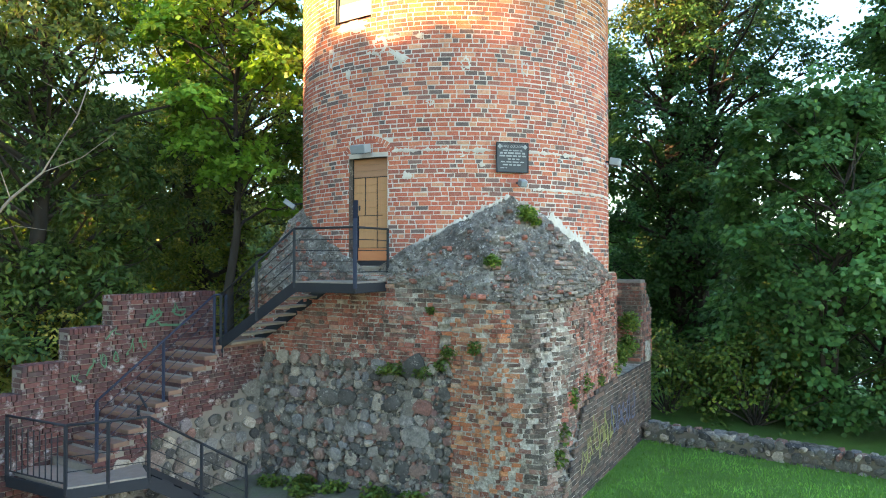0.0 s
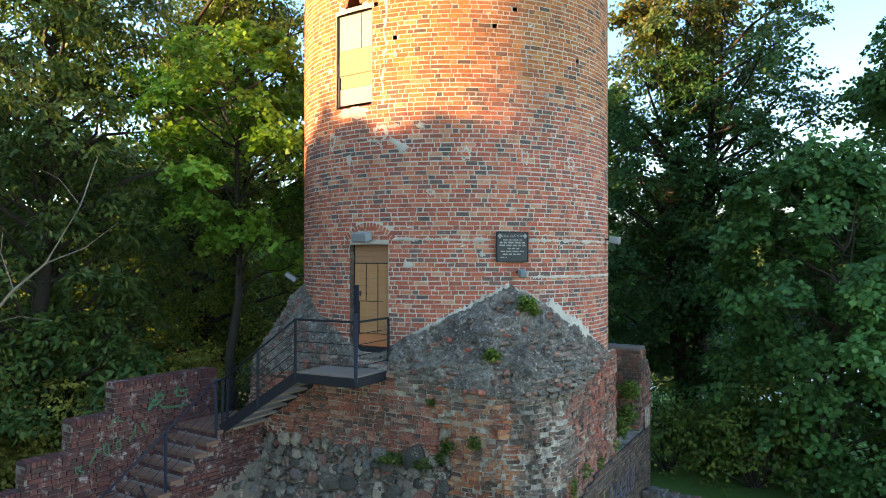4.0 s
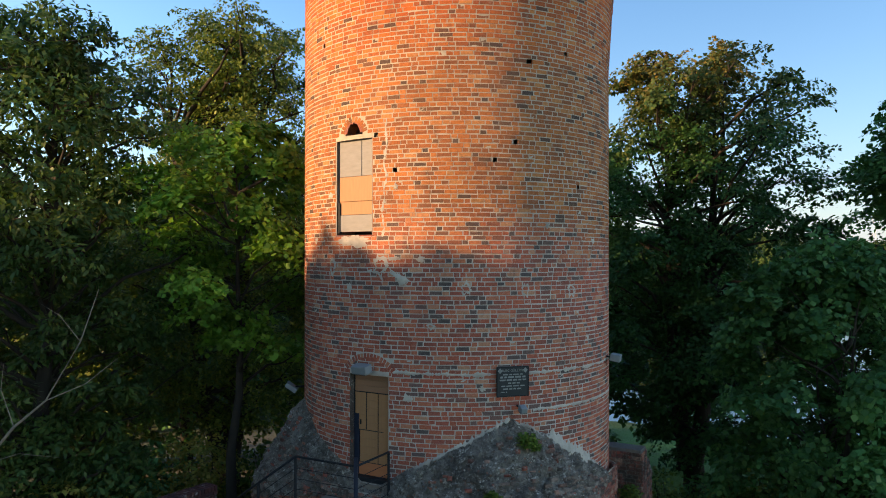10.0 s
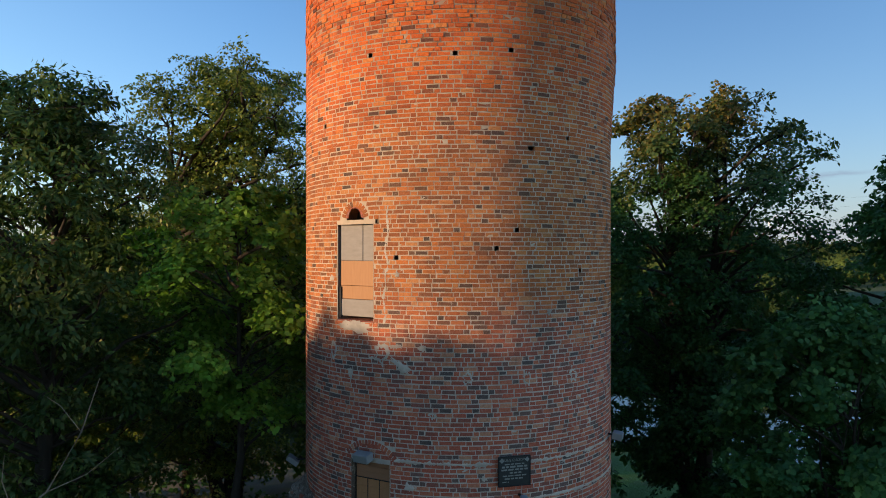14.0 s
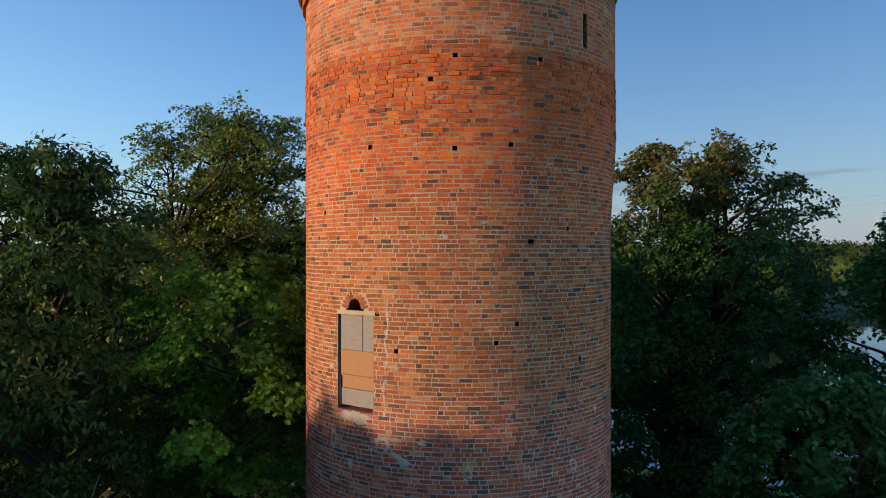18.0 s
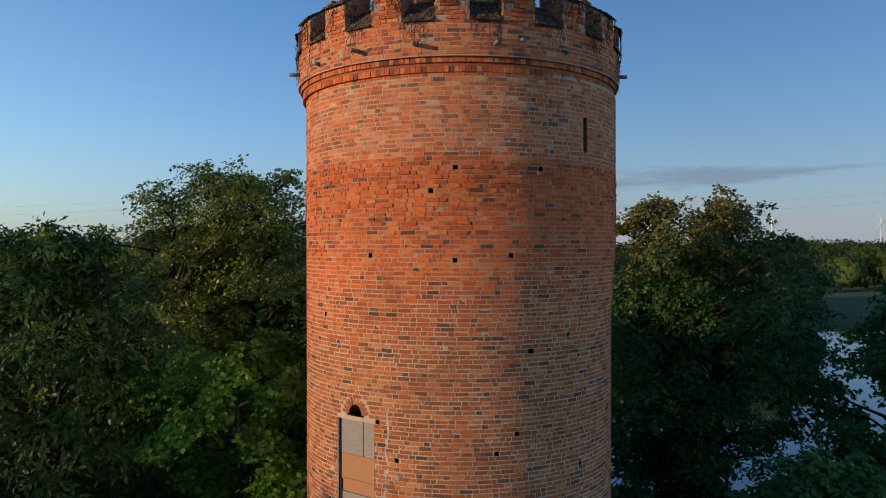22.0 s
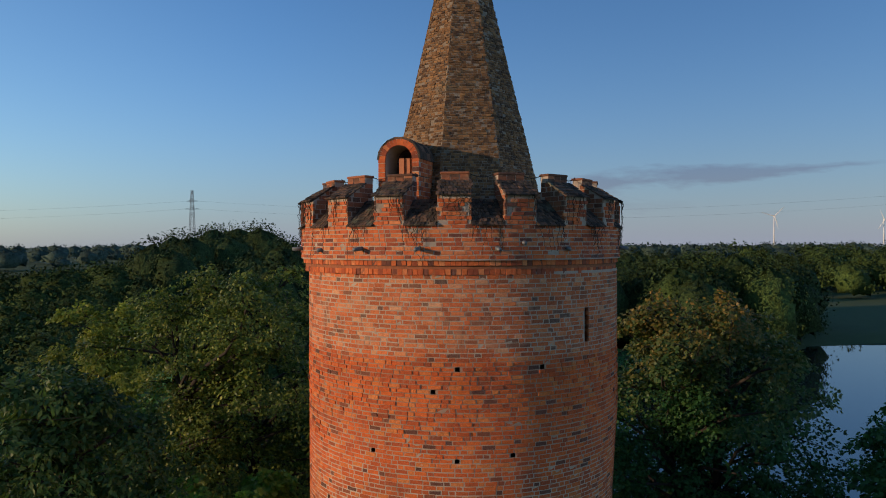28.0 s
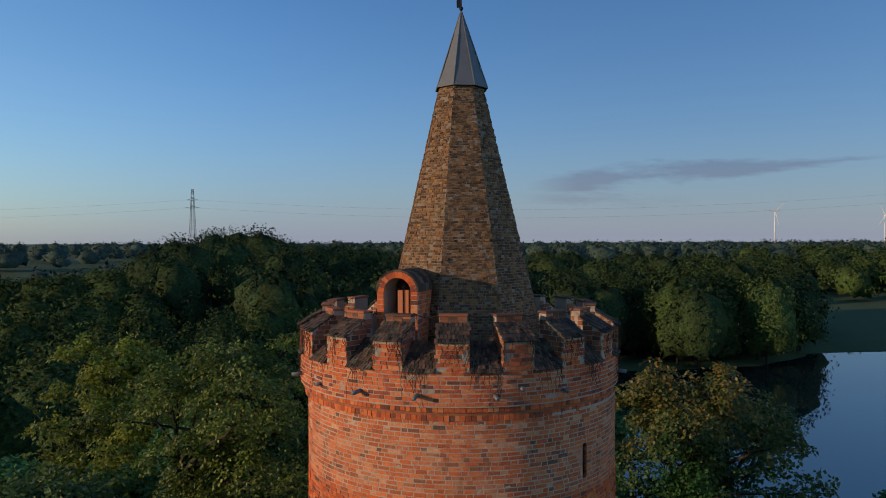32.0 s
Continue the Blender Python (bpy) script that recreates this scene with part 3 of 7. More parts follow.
def bar(bm, a, b, r=0.02, sides=8, r2=None, square=False):
    """A round or square bar from a to b."""
    a, b = Vector(a), Vector(b)
    turn = (b - a).to_track_quat("Z", "Y").to_matrix().to_4x4()
    if square:
        return box(bm, (2 * r, 2 * r, (b - a).length), Matrix.Translation((a + b) / 2) @ turn, r * 0.15)
    bmesh.ops.create_cone(bm, cap_ends=True, segments=sides, radius1=r, radius2=r if r2 is None else r2, depth=(b - a).length, matrix=Matrix.Translation((a + b) / 2) @ turn)
    return bm


def frame_of(p, t, up=(0, 0, 1)):
    """A pose at p whose x goes along t and whose z is up; its y looks inward."""
    t, up = Vector(t).normalized(), Vector(up)
    n = up.cross(t).normalized()
    return Matrix(((t.x, n.x, up.x, p[0]), (t.y, n.y, up.y, p[1]), (t.z, n.z, up.z, p[2]), (0, 0, 0, 1)))


rng = np.random.default_rng(5)
AX, AY, RAD = 0.29, 17.4, 3.59


def ring(phi, r, z=0.0):
    """The point at phi degrees round the tower's axis; 0 looks to the first camera, plus goes to the right."""
    a = radians(phi)
    return Vector((AX + r * math.sin(a), AY - r * math.cos(a), z))


def bricks(P, T, N, U, w, h, out, soft=0.0018, back=0.03, wob=0.0, chip=0.0):
    """Vertices and quads of bricks: centres on the joint's face, along, outward, up, and sizes."""
    n = len(P)
    P, T, N, U = (np.asarray(v, float).reshape(n, 3) for v in (P, T, N, U))
    w, h, out = (np.asarray(v, float).reshape(n, 1) for v in (w, h, out))
    if wob:
        e = rng.normal(0, wob, (n, 1))
        T, U = T + U * e, U - T * e
        w, h = w * rng.uniform(0.86, 1.05, (n, 1)), h * rng.uniform(0.86, 1.1, (n, 1))
    V = np.zeros((n, 12, 3))
    for k, (dist, inset) in enumerate(((-back * np.ones_like(out), 0), (out - soft, 0), (out, soft))):
        for j, (sx, sz) in enumerate(((-1, -1), (1, -1), (1, 1), (-1, 1))):
            V[:, 4 * k + j] = P + T * sx * (w / 2 - inset) + U * sz * (h / 2 - inset) + N * dist
    if chip:
        # worn corners: the four edges of a brick run crooked, and its face tips a little
        worn = (T[:, None] * rng.normal(0, chip, (n, 4, 1)) + U[:, None] * rng.normal(0, chip * 0.8, (n, 4, 1)))
        V[:, 4:8] += worn
        V[:, 8:12] += worn + N[:, None] * rng.normal(0, chip * 0.35, (n, 4, 1))
    V[:, 4:] += rng.normal(0, 0.0002 + 0.09 * wob, (n, 8, 3))
    q = [(0, 1, 5, 4), (1, 2, 6, 5), (2, 3, 7, 6), (3, 0, 4, 7), (4, 5, 9, 8), (5, 6, 10, 9), (6, 7, 11, 10), (7, 4, 8, 11), (8, 9, 10, 11)]
    Q = np.array(q)[None] + 12 * np.arange(n)[:, None, None]
    return V.reshape(-1, 3), Q.reshape(-1, 4)


def courses(length, z0, z1, course=0.094, stretcher=0.25, header=0.118, joint=0.017, skip=None, waste=0.0):
    """Rows of s, z, width, height: stretchers and headers by turns, each course shifted."""
    rows = []
    k, z = 0, z0
    while z + course <= z1 + 1e-6:
        s = -rng.uniform(0, 0.4)
        turn = k % 2
        while s < length:
            w = (stretcher if turn % 2 == 0 else header) * rng.uniform(0.93, 1.07)
            a, b = max(s, 0), min(s + w, length)
            if b - a > 0.05 and not (skip and skip((a + b) / 2, z + course / 2, b - a)) and rng.random() >= waste:
                rows.append(((a + b) / 2, z + course / 2 + rng.normal(0, 0.002), b - a, course - joint))
            s += w + joint
            turn += 1 if rng.random() > 0.12 else 2
        k, z = k + 1, z + course
    return np.array(rows)


def flat_bricks(a, b, z0, z1, out=0.014, rough=0.004, wob=0.0, **more):
    """Bricks on an upright face from a to b (seen from outside, left to right)."""
    a, b = Vector((*a[:2], 0)), Vector((*b[:2], 0))
    t = (b - a).normalized()
    n = Vector((t.y, -t.x, 0))
    rows = courses((b - a).length, z0, z1, **more)
    P = np.array(a)[None] + rows[:, :1] * np.array(t)[None]
    P[:, 2] = rows[:, 1]
    c = len(rows)
    return bricks(P, np.tile(t, (c, 1)), np.tile(n, (c, 1)), np.tile((0, 0, 1), (c, 1)), rows[:, 2], rows[:, 3], out + rng.normal(0, rough, c), wob=wob)


# ---- ground and water ----
LAKE_Z = -5.0


def lake_far(x):
    """The far shore's y for a given x."""
    return np.interp(x, [-60, 10, 33, 70, 80, 100, 200, 400], [95, 128, 141, 150, 165, 172, 195, 240])


def in_lake(x, y):
    """Over 0 inside the lake, in metres from its shore, roughly."""
    near = np.interp(x, [-60, 0, 12, 40, 400], [200, 120, 62, 47, 40])
    return np.minimum(lake_far(x) - y, y - near)


def ground_z(x, y):
    x, y = np.asarray(x, float), np.asarray(y, float)
    r = np.hypot(x - AX, y - AY)
    z = -4.3 * np.clip((r - 9) / 32, 0, 1) ** 1.3
    hill = 11 * np.exp(-((x + 68) / 46) ** 2 - ((y - 250) / 80) ** 2)
    rim = 6 * np.clip((np.hypot(x, y) - 260) / 500, 0, 1) + 3 * np.clip((x * 0.4 + y - 250) / 300, 0, 1)
    z = z + hill + rim + np.clip(r / 120, 0, 1) * 1.2 * np.sin(x / 37.0 + 1) * np.sin(y / 43.0)
    k = np.clip((in_lake(x, y) + 6) / 10, 0, 1)
    return z * (1 - k) + (LAKE_Z - 1.6) * k


def grid_sheet(xs, ys):
    X, Y = np.meshgrid(xs, ys)
    Z = ground_z(X, Y)
    nx = len(xs)
    i = np.arange(len(ys) - 1)[:, None] * nx + np.arange(nx - 1)[None]
    Q = np.stack([i, i + 1, i + nx + 1, i + nx], -1)
    return np.stack([X, Y, Z], -1), Q


near_x = np.arange(-30, 45.1, 1.0)
xs = np.concatenate([[-4500, -2500, -1400, -900, -600, -420], np.arange(-320, -30, 10), near_x, np.arange(55, 330, 10), [420, 600, 900, 1400, 2500, 4500]])
ys = np.concatenate([[-4000, -1500, -500, -200, -100, -60], np.arange(-40, 60, 1.0), np.arange(60, 320, 6), [360, 420, 500, 600, 800, 1100, 1600, 2600, 4700]])
v, q = grid_sheet(xs, ys)
ground = put("ground", quad_mesh("ground", v, q, True), M_GROUND)
tagged(ground, "sloping ground of mown lawn, woodland floor and meadow", "ground", kind="structure")

m = Mat("lake_water", 0.03)
m.colour((0.012, 0.022, 0.024))
m.b.inputs["IOR"].default_value = 2.6
m.b.inputs["Specular IOR Level"].default_value = 0.6
m.bump(m.noise(0.6, 3, 0.5, m.scaled(m.where(), (1, 0.35, 1))), 0.02, 0.05)
bm = bmesh.new()
bmesh.ops.create_grid(bm, x_segments=8, y_segments=8, size=1, matrix=Matrix.Translation((150, 140, LAKE_Z)) @ Matrix.Diagonal((230, 150, 1, 1)))
water = part("water", bm, m.m)
tagged(water, "calm dark blue lake that mirrors sky and trees", "water", kind="structure")

# ---- the tower ----
tower = thing("brick_tower", "round medieval brick tower with battlements and a brick spire", "tower", at=(AX, AY, 0))
tower_inv = Matrix.Translation((-AX, -AY, 0))


def tput(ob):
    """Keeps a part's world place under the tower's own base point."""
    if ob.parent == tower:
        ob.matrix_parent_inverse = tower_inv
    return ob


DOOR = (-37.4, -22.3, 4.3, 6.5)
WIN = (-44.6, -28.3, 9.25, 11.2)
SLIT = (42.4, 44.8, 16.6, 17.3)
HOLES = [(4.1, 14.07), (-2.4, 13.75), (-31.5, 13.0), (-4.8, 12.92), (-1.7, 14.4), (0.9, 14.3), (-26.0, 13.6), (-19.0, 13.2), (9.0, 12.2), (14.2, 14.5), (-21.5, 15.6), (-10.0, 15.75), (-7.0, 15.9), (-2.0, 16.2),
         (-58.0, 12.6), (-52.5, 13.3), (-30.0, 14.5), (-27.0, 12.7), (-12.0, 11.4), (3.0, 12.0), (18.0, 11.0), (-44.0, 15.9), (31.0, 16.3), (-24.0, 10.35), (-26.2, 9.25), (-47.0, 11.3), (-27.0, 11.25), (-47.0, 9.2)]


hole_r = np.random.default_rng(21)
HOLES += [(float(hole_r.uniform(-88, 88)), float(hole_r.uniform(12.6, 16.25))) for _ in range(30)] + [(float(hole_r.uniform(-88, 88)), float(hole_r.uniform(7.0, 12.6))) for _ in range(6)]
HOLE_A = np.array(HOLES)




COURSE = 0.0887


def arch_top(phi, mid, half, spring, rise):
    return spring + rise * max(0.0, 1 - ((phi - mid) / half) ** 2) ** 0.5


def swell(z):
    """The upper shaft stands a little wider, to the right."""
    return 0.055 * np.clip((z - 13.0) / 1.8, 0, 1)


def opened(phi, z, pad=0.0):
    for a, b, z0, z1 in (DOOR, WIN, SLIT):
        if a - pad < phi < b + pad and z0 - pad * 0.06 < z < z1:
            return True
    if 11.28 < z < 11.5 and abs(phi + 36.0) < 3.6:
        return True
    return False


def broach_top(phi):
    """The height at which the shaft comes out of the corner slopes of the base."""
    z = 4.2
    for mid, apex in ((16, 5.72), (-74, 5.65), (106, 4.25), (196, 5.6)):
        d = abs((phi - mid + 180) % 360 - 180)
        if d < 45:
            z = max(z, 4.2 + (apex - 4.2) * (1 - d / 45) ** 0.9)
    return z


def shaft_skip(s, z, w):
    phi = s / RAD * 57.29578 - 180
    if z < broach_top(phi) - 0.25:
        return True
    if abs(phi + 29.9) < 10.5 and arch_top(phi, -29.9, 8.3, 6.5, 0.3) < z < arch_top(phi, -29.9, 10.5, 6.5, 0.42):
        return True
    if abs(phi + 36.2) < 6.6 and 11.27 < z < arch_top(phi, -36.2, 6.6, 11.28, 0.37):
        return True
    return False


rows = courses(2 * math.pi * RAD, 3.9, 18.08, course=COURSE, stretcher=0.243, header=0.116, joint=0.0165, skip=shaft_skip)
# cut bricks close the courses at the openings
cut = []
for s_, z, w, h in rows:
    spans = [(s_ - w / 2, s_ + w / 2)]
    for a, b, z0, z1 in (DOOR, WIN, SLIT):
        if z0 - 0.03 < z < z1 + 0.03:
            lo, hi = (a + 180) / 57.29578 * RAD, (b + 180) / 57.29578 * RAD
            spans = [x for p, r in spans for x in ((p, min(r, lo - 0.004)), (max(p, hi + 0.004), r)) if x[1] - x[0] > 0.03]
    cut += [((p + r) / 2, z, r - p, h * rng.uniform(0.94, 1.06)) for p, r in spans]
rows = np.array(cut)
GONE = [(r[0] / RAD * 57.29578 - 180, r[1], r[2] / RAD * 28.65) for r in rows if r[2] < 0.165 and any(abs(p - (r[0] / RAD * 57.29578 - 180)) < r[2] / RAD * 28.65 and abs(z - r[1]) < 0.047 for p, z in HOLES)]
GONE_A = np.array(GONE)


def in_gone(p, z):
    return bool(np.any((np.abs(GONE_A[:, 0] - p) < np.maximum(GONE_A[:, 2] - 0.1, 0.38)) & (np.abs(GONE_A[:, 1] - z) < 0.02)))


# the shaft's joint face, with the door, window and slit cut through it
core_r = RAD - 0.014
PHIS = np.concatenate([np.arange(-180, -96, 3.0), np.arange(-96, 96, 0.75), np.arange(96, 180, 3.0)])
na, zs = len(PHIS), np.concatenate([3.9 + COURSE * np.arange(-48, 159), [18.05]])
cv, cq = [], []
for k, z in enumerate(zs):
    for j in range(na):
        cv.append(ring(PHIS[j], core_r + swell(z), z) + Vector((swell(z), 0, 0)))
for k in range(len(zs) - 1):
    for j in range(na):
        p = PHIS[j] + 0.375
        zc = (zs[k] + zs[k + 1]) / 2
        if not (opened(p, zc) or (abs(p) < 90 and in_gone(p, zc))):
            cq.append((k * na + j, k * na + (j + 1) % na, (k + 1) * na + (j + 1) % na, (k + 1) * na + j))
shaft = tput(put("shaft", quad_mesh("shaft", cv, cq), M_MORTAR, tower, "round brick shaft with pale lime joints"))
# the inner face closes the openings' depth
bm = bmesh.new()
bmesh.ops.create_cone(bm, cap_ends=False, segments=96, radius1=RAD - 0.75, radius2=RAD - 0.75, depth=18.4, matrix=Matrix.Translation((AX, AY, 8.8)))
tput(part("inner_wall", bm, M_MORTAR_DARK, tower, "dark inner face of the shaft"))


phi = rows[:, 0] / RAD - math.pi
deg = np.degrees(phi)
zz = rows[:, 1]
out = 0.0034 + rng.normal(0, 0.0013, len(rows))
rough_zone = (zz > 14.9 + 0.5 * np.sin(deg * 0.13)) & (zz < 16.4)
out += np.where(rough_zone, 0.006 + rng.normal(0, 0.007, len(rows)), 0)
out = np.maximum(out, 0.0012)
gone = np.array([bool(np.any((np.abs(GONE_A[:, 0] - a) < 0.01) & (np.abs(GONE_A[:, 1] - b) < 0.001))) for a, b in zip(deg, zz)])
out = np.where((zz > 16.3) & (zz < 16.42), 0.003, out)
P = np.stack([AX + swell(zz) + (core_r + swell(zz)) * np.sin(phi), AY - (core_r + swell(zz)) * np.cos(phi), zz], 1)
T = np.stack([np.cos(phi), np.sin(phi), 0 * phi], 1)
N = np.stack([np.sin(phi), -np.cos(phi), 0 * phi], 1)
U = np.tile((0, 0, 1.0), (len(rows), 1))
keep = ~gone
rows, out, P, T, N, U, deg, zz = rows[keep], out[keep], P[keep], T[keep], N[keep], U[keep], deg[keep], zz[keep]
single = (np.abs(deg) < 12) & (zz > 7.0) & (zz < 11.3)
single &= np.cumsum(single) <= 300
v, q = bricks(P[~single], T[~single], N[~single], U[~single], rows[~single, 2] * rng.uniform(0.95, 1.03, int((~single).sum())), rows[~single, 3] * rng.uniform(0.9, 1.06, int((~single).sum())), out[~single], soft=0.003, back=0.07, chip=0.0036)
tagged(tput(put("brickwork", quad_mesh("brickwork", v, q), M_SHAFT, shaft, "weathered orange-red shaft bricks with dark burnt headers")), kind="stuff")


def lone_bricks(P, T, rows, out, material, parent, most=300, inv=None):
    """Bricks as objects of their own that share a few meshes."""
    made = {}
    for i in range(min(len(P), most)):
        w = round(float(rows[i, 2]) / 0.012) * 0.012
        if w not in made:
            v, q = bricks([(0, 0, 0)], [(1, 0, 0)], [(0, -1, 0)], [(0, 0, 1)], [w], [float(rows[i, 3])], [0.014], soft=0.003, chip=0.0036)
            made[w] = quad_mesh("brick", v, q)
            made[w].materials.append(material)
        ob = put("brick", made[w], None, parent)
        n = Vector((T[i][1], -T[i][0], 0))
        ob.matrix_basis = frame_of(Vector(P[i]) + n * (float(out[i]) - 0.014), T[i])
        if inv:
            ob.matrix_parent_inverse = inv


lone_bricks(P[single], T[single], rows[single], out[single], M_SHAFT, shaft)

# reveals: arches of rowlocks over the door and the upper window
def arch_bricks(mid, half_m, spring, rise, n, depth, name, label):
    Pa, Ta, Ua = [], [], []
    R = (half_m ** 2 + rise ** 2) / (2 * rise)
    a0 = math.asin(min(1, half_m / R))
    for k in range(n):
        a = -a0 + 2 * a0 * (k + 0.5) / n
        rr = R + depth / 2
        s, z = rr * math.sin(a), spring + rise - R + rr * math.cos(a)
        p = mid + s / RAD * 57.3
        Pa.append(ring(p, core_r, z))
        c = radians(p)
        t = Vector((math.cos(c), math.sin(c), 0))
        u = Vector((0, 0, 1))
        Ta.append(t * math.cos(a) - u * math.sin(a))
        Ua.append(t * math.sin(a) + u * math.cos(a))
    Na = [Vector((p.x - AX, p.y - AY, 0)).normalized() for p in Pa]
    w = 2 * a0 * (R + depth / 2) / n - 0.014
    for i in range(n):
        v, q = bricks([Pa[i]], [Ta[i]], [Na[i]], [Ua[i]], [w], [depth], [0.004 + rng.normal(0, 0.001)], back=0.3)
        put(name, quad_mesh(name, v, q), M_SHAFT, shaft, label if i == 0 else "")


arch_bricks(-29.9, 0.54, 6.54, 0.25, 17, 0.115, "door_arch_brick", "segmental brick arch over the door")
arch_bricks(-36.2, 0.25, 11.3, 0.22, 11, 0.115, "window_arch_brick", "round brick arch over the window")


def reveal(a, b, z0, z1, name, top=True, depth=0.5):
    """The brick sides, sill and head of an opening."""
    lo, hi = [[ring(p, r, 0) for r in (core_r + 0.004, core_r - depth)] for p in (a, b)]
    for (p, w), s in ((lo, 1), (hi, -1)):
        bm = bmesh.new()
        t = Vector((math.cos(radians(a)), math.sin(radians(a)), 0)) * (-0.003 * s)
        vs = [bm.verts.new((*x.xy, z)) for x, z in ((p, z0), (w, z0), (w, z1), (p, z1), (p + t, z0), (w + t, z0), (w + t, z1), (p + t, z1))]
        for f in ((0, 1, 2, 3), (4, 7, 6, 5), (0, 4, 5, 1), (3, 2, 6, 7), (0, 3, 7, 4)):
            bm.faces.new([vs[i] for i in f])
        bmesh.ops.recalc_face_normals(bm, faces=bm.faces)
        tput(part(name + "_side", bm, M_OLD, shaft))
    for z, dz in ((z0, -0.08), (z1, 0.08)) if top else ((z0, -0.08),):
        bm = bmesh.new()
        vs = [bm.verts.new((*x.xy, h)) for h in (z, z + dz) for x in (lo[0], hi[0], hi[1], lo[1])]
        for f in ((0, 1, 2, 3), (7, 6, 5, 4), (0, 4, 5, 1), (3, 2, 6, 7)):
            bm.faces.new([vs[i] for i in f])
        bmesh.ops.recalc_face_normals(bm, faces=bm.faces)
        tput(part(name + ("_sill" if dz < 0 else "_head"), bm, M_OLD, shaft))


# the vent over the window: mortar round a half-moon hole
bm = bmesh.new()
edge_o, edge_i = [], []
for k in range(17):
    a = math.pi * k / 16
    c_, s_ = math.cos(a), math.sin(a)
    edge_i.append(bm.verts.new(ring(-36.1 - (2.7 + 0.3 * noise.noise((k * 0.9, 1, 4))) * c_, core_r + 0.002, 11.3 + (0.2 + 0.05 * noise.noise((k * 0.8, 7, 4))) * s_)))
    edge_o.append(bm.verts.new(ring(-36.1 - 4.3 * c_, core_r + 0.002, 11.3 + 0.25 * min(1, s_ * 1.3))))
for k in range(16):
    bm.faces.new((edge_o[k], edge_o[k + 1], edge_i[k + 1], edge_i[k]))
bmesh.ops.recalc_face_normals(bm, faces=bm.faces)
tput(part("vent_surround", bm, M_OLD, shaft))
reveal(*DOOR, "door", top=False)
reveal(*WIN, "window", top=False)
reveal(*SLIT, "slit", depth=0.4)

# the cornice rings and the parapet
for z0, z1, r, name in ((18.0, 18.11, RAD + 0.062, "lower_cornice"), (18.11, 18.17, RAD + 0.07, "cornice_joint"), (18.17, 18.29, RAD + 0.1, "upper_cornice")):
    cv, cq = [], []
    for j in range(240):
        for rr, z in ((r - 0.2, z0), (r, z0), (r, z1), (r - 0.2, z1)):
            cv.append(ring(j * 1.5, rr, z))
    for j in range(240):
        a, b = 4 * j, 4 * ((j + 1) % 240)
        cq += [(a, b, b + 1, a + 1), (a + 1, b + 1, b + 2, a + 2), (a + 2, b + 2, b + 3, a + 3)]
    tput(put(name, quad_mesh(name, cv, cq), M_WORN_SHADED, tower))
for z, r in ((18.055, RAD + 0.062), (18.235, RAD + 0.1)):
    n = 215
    a = (np.arange(n) + 0.5) / n * 2 * math.pi
    P = np.stack([AX + r * np.sin(a), AY - r * np.cos(a), np.full(n, z)], 1)
    T, N = np.stack([np.cos(a), np.sin(a), 0 * a], 1), np.stack([np.sin(a), -np.cos(a), 0 * a], 1)
    v, q = bricks(P, T, N, np.tile((0, 0, 1.0), (n, 1)), [2 * math.pi * r / n - 0.01] * n, [0.115] * n, 0.008 + rng.normal(0, 0.004, n), soft=0.004, back=0.05, chip=0.005)
    tagged(tput(put("cornice_brickwork", quad_mesh("cornice_brickwork", v, q), M_PARAPET, tower, "rowlock bricks of the projecting cornice")), kind="stuff")

PR = 3.77          # outer radius of the parapet
MERLONS, M_OFF, M_HALF = 18, -2.2, 5.1
cv, cq = [], []
for j in range(360):
    for rr, z in ((PR - 0.016, 18.28), (PR - 0.016, 18.93), (3.2, 19.45), (3.2, 18.3)):
        cv.append(ring(j, rr, z))
for j in range(360):
    a, b = 4 * j, 4 * ((j + 1) % 360)
    cq += [(a, b, b + 1, a + 1), (a + 1, b + 1, b + 2, a + 2), (a + 2, b + 2, b + 3, a + 3), (a + 3, b + 3, b, a)]
parapet = tput(put("parapet", quad_mesh("parapet", cv, cq), M_MORTAR_GREY, tower, "projecting brick parapet"))


def merlon_skip(s, z, w):
    p = s / PR * 57.29578 - 180
    d = abs((p - M_OFF + 10) % 20 - 10)
    return z > 18.95 and d + w / PR * 28.6 > M_HALF + 0.35


rows = courses(2 * math.pi * PR, 18.3, 19.55, course=0.0835, stretcher=0.235, header=0.112, joint=0.018, skip=merlon_skip)
phi = rows[:, 0] / PR - math.pi
P = np.stack([AX + (PR - 0.016) * np.sin(phi), AY - (PR - 0.016) * np.cos(phi), rows[:, 1]], 1)
T, N = np.stack([np.cos(phi), np.sin(phi), 0 * phi], 1), np.stack([np.sin(phi), -np.cos(phi), 0 * phi], 1)
v, q = bricks(P, T, N, np.tile((0, 0, 1.0), (len(P), 1)), rows[:, 2], rows[:, 3], 0.005 + rng.normal(0, 0.0025, len(P)), soft=0.003, chip=0.004)
tagged(tput(put("brickwork", quad_mesh("brickwork", v, q), M_PARAPET, parapet, "red-orange parapet bricks with grey joints")), kind="stuff")


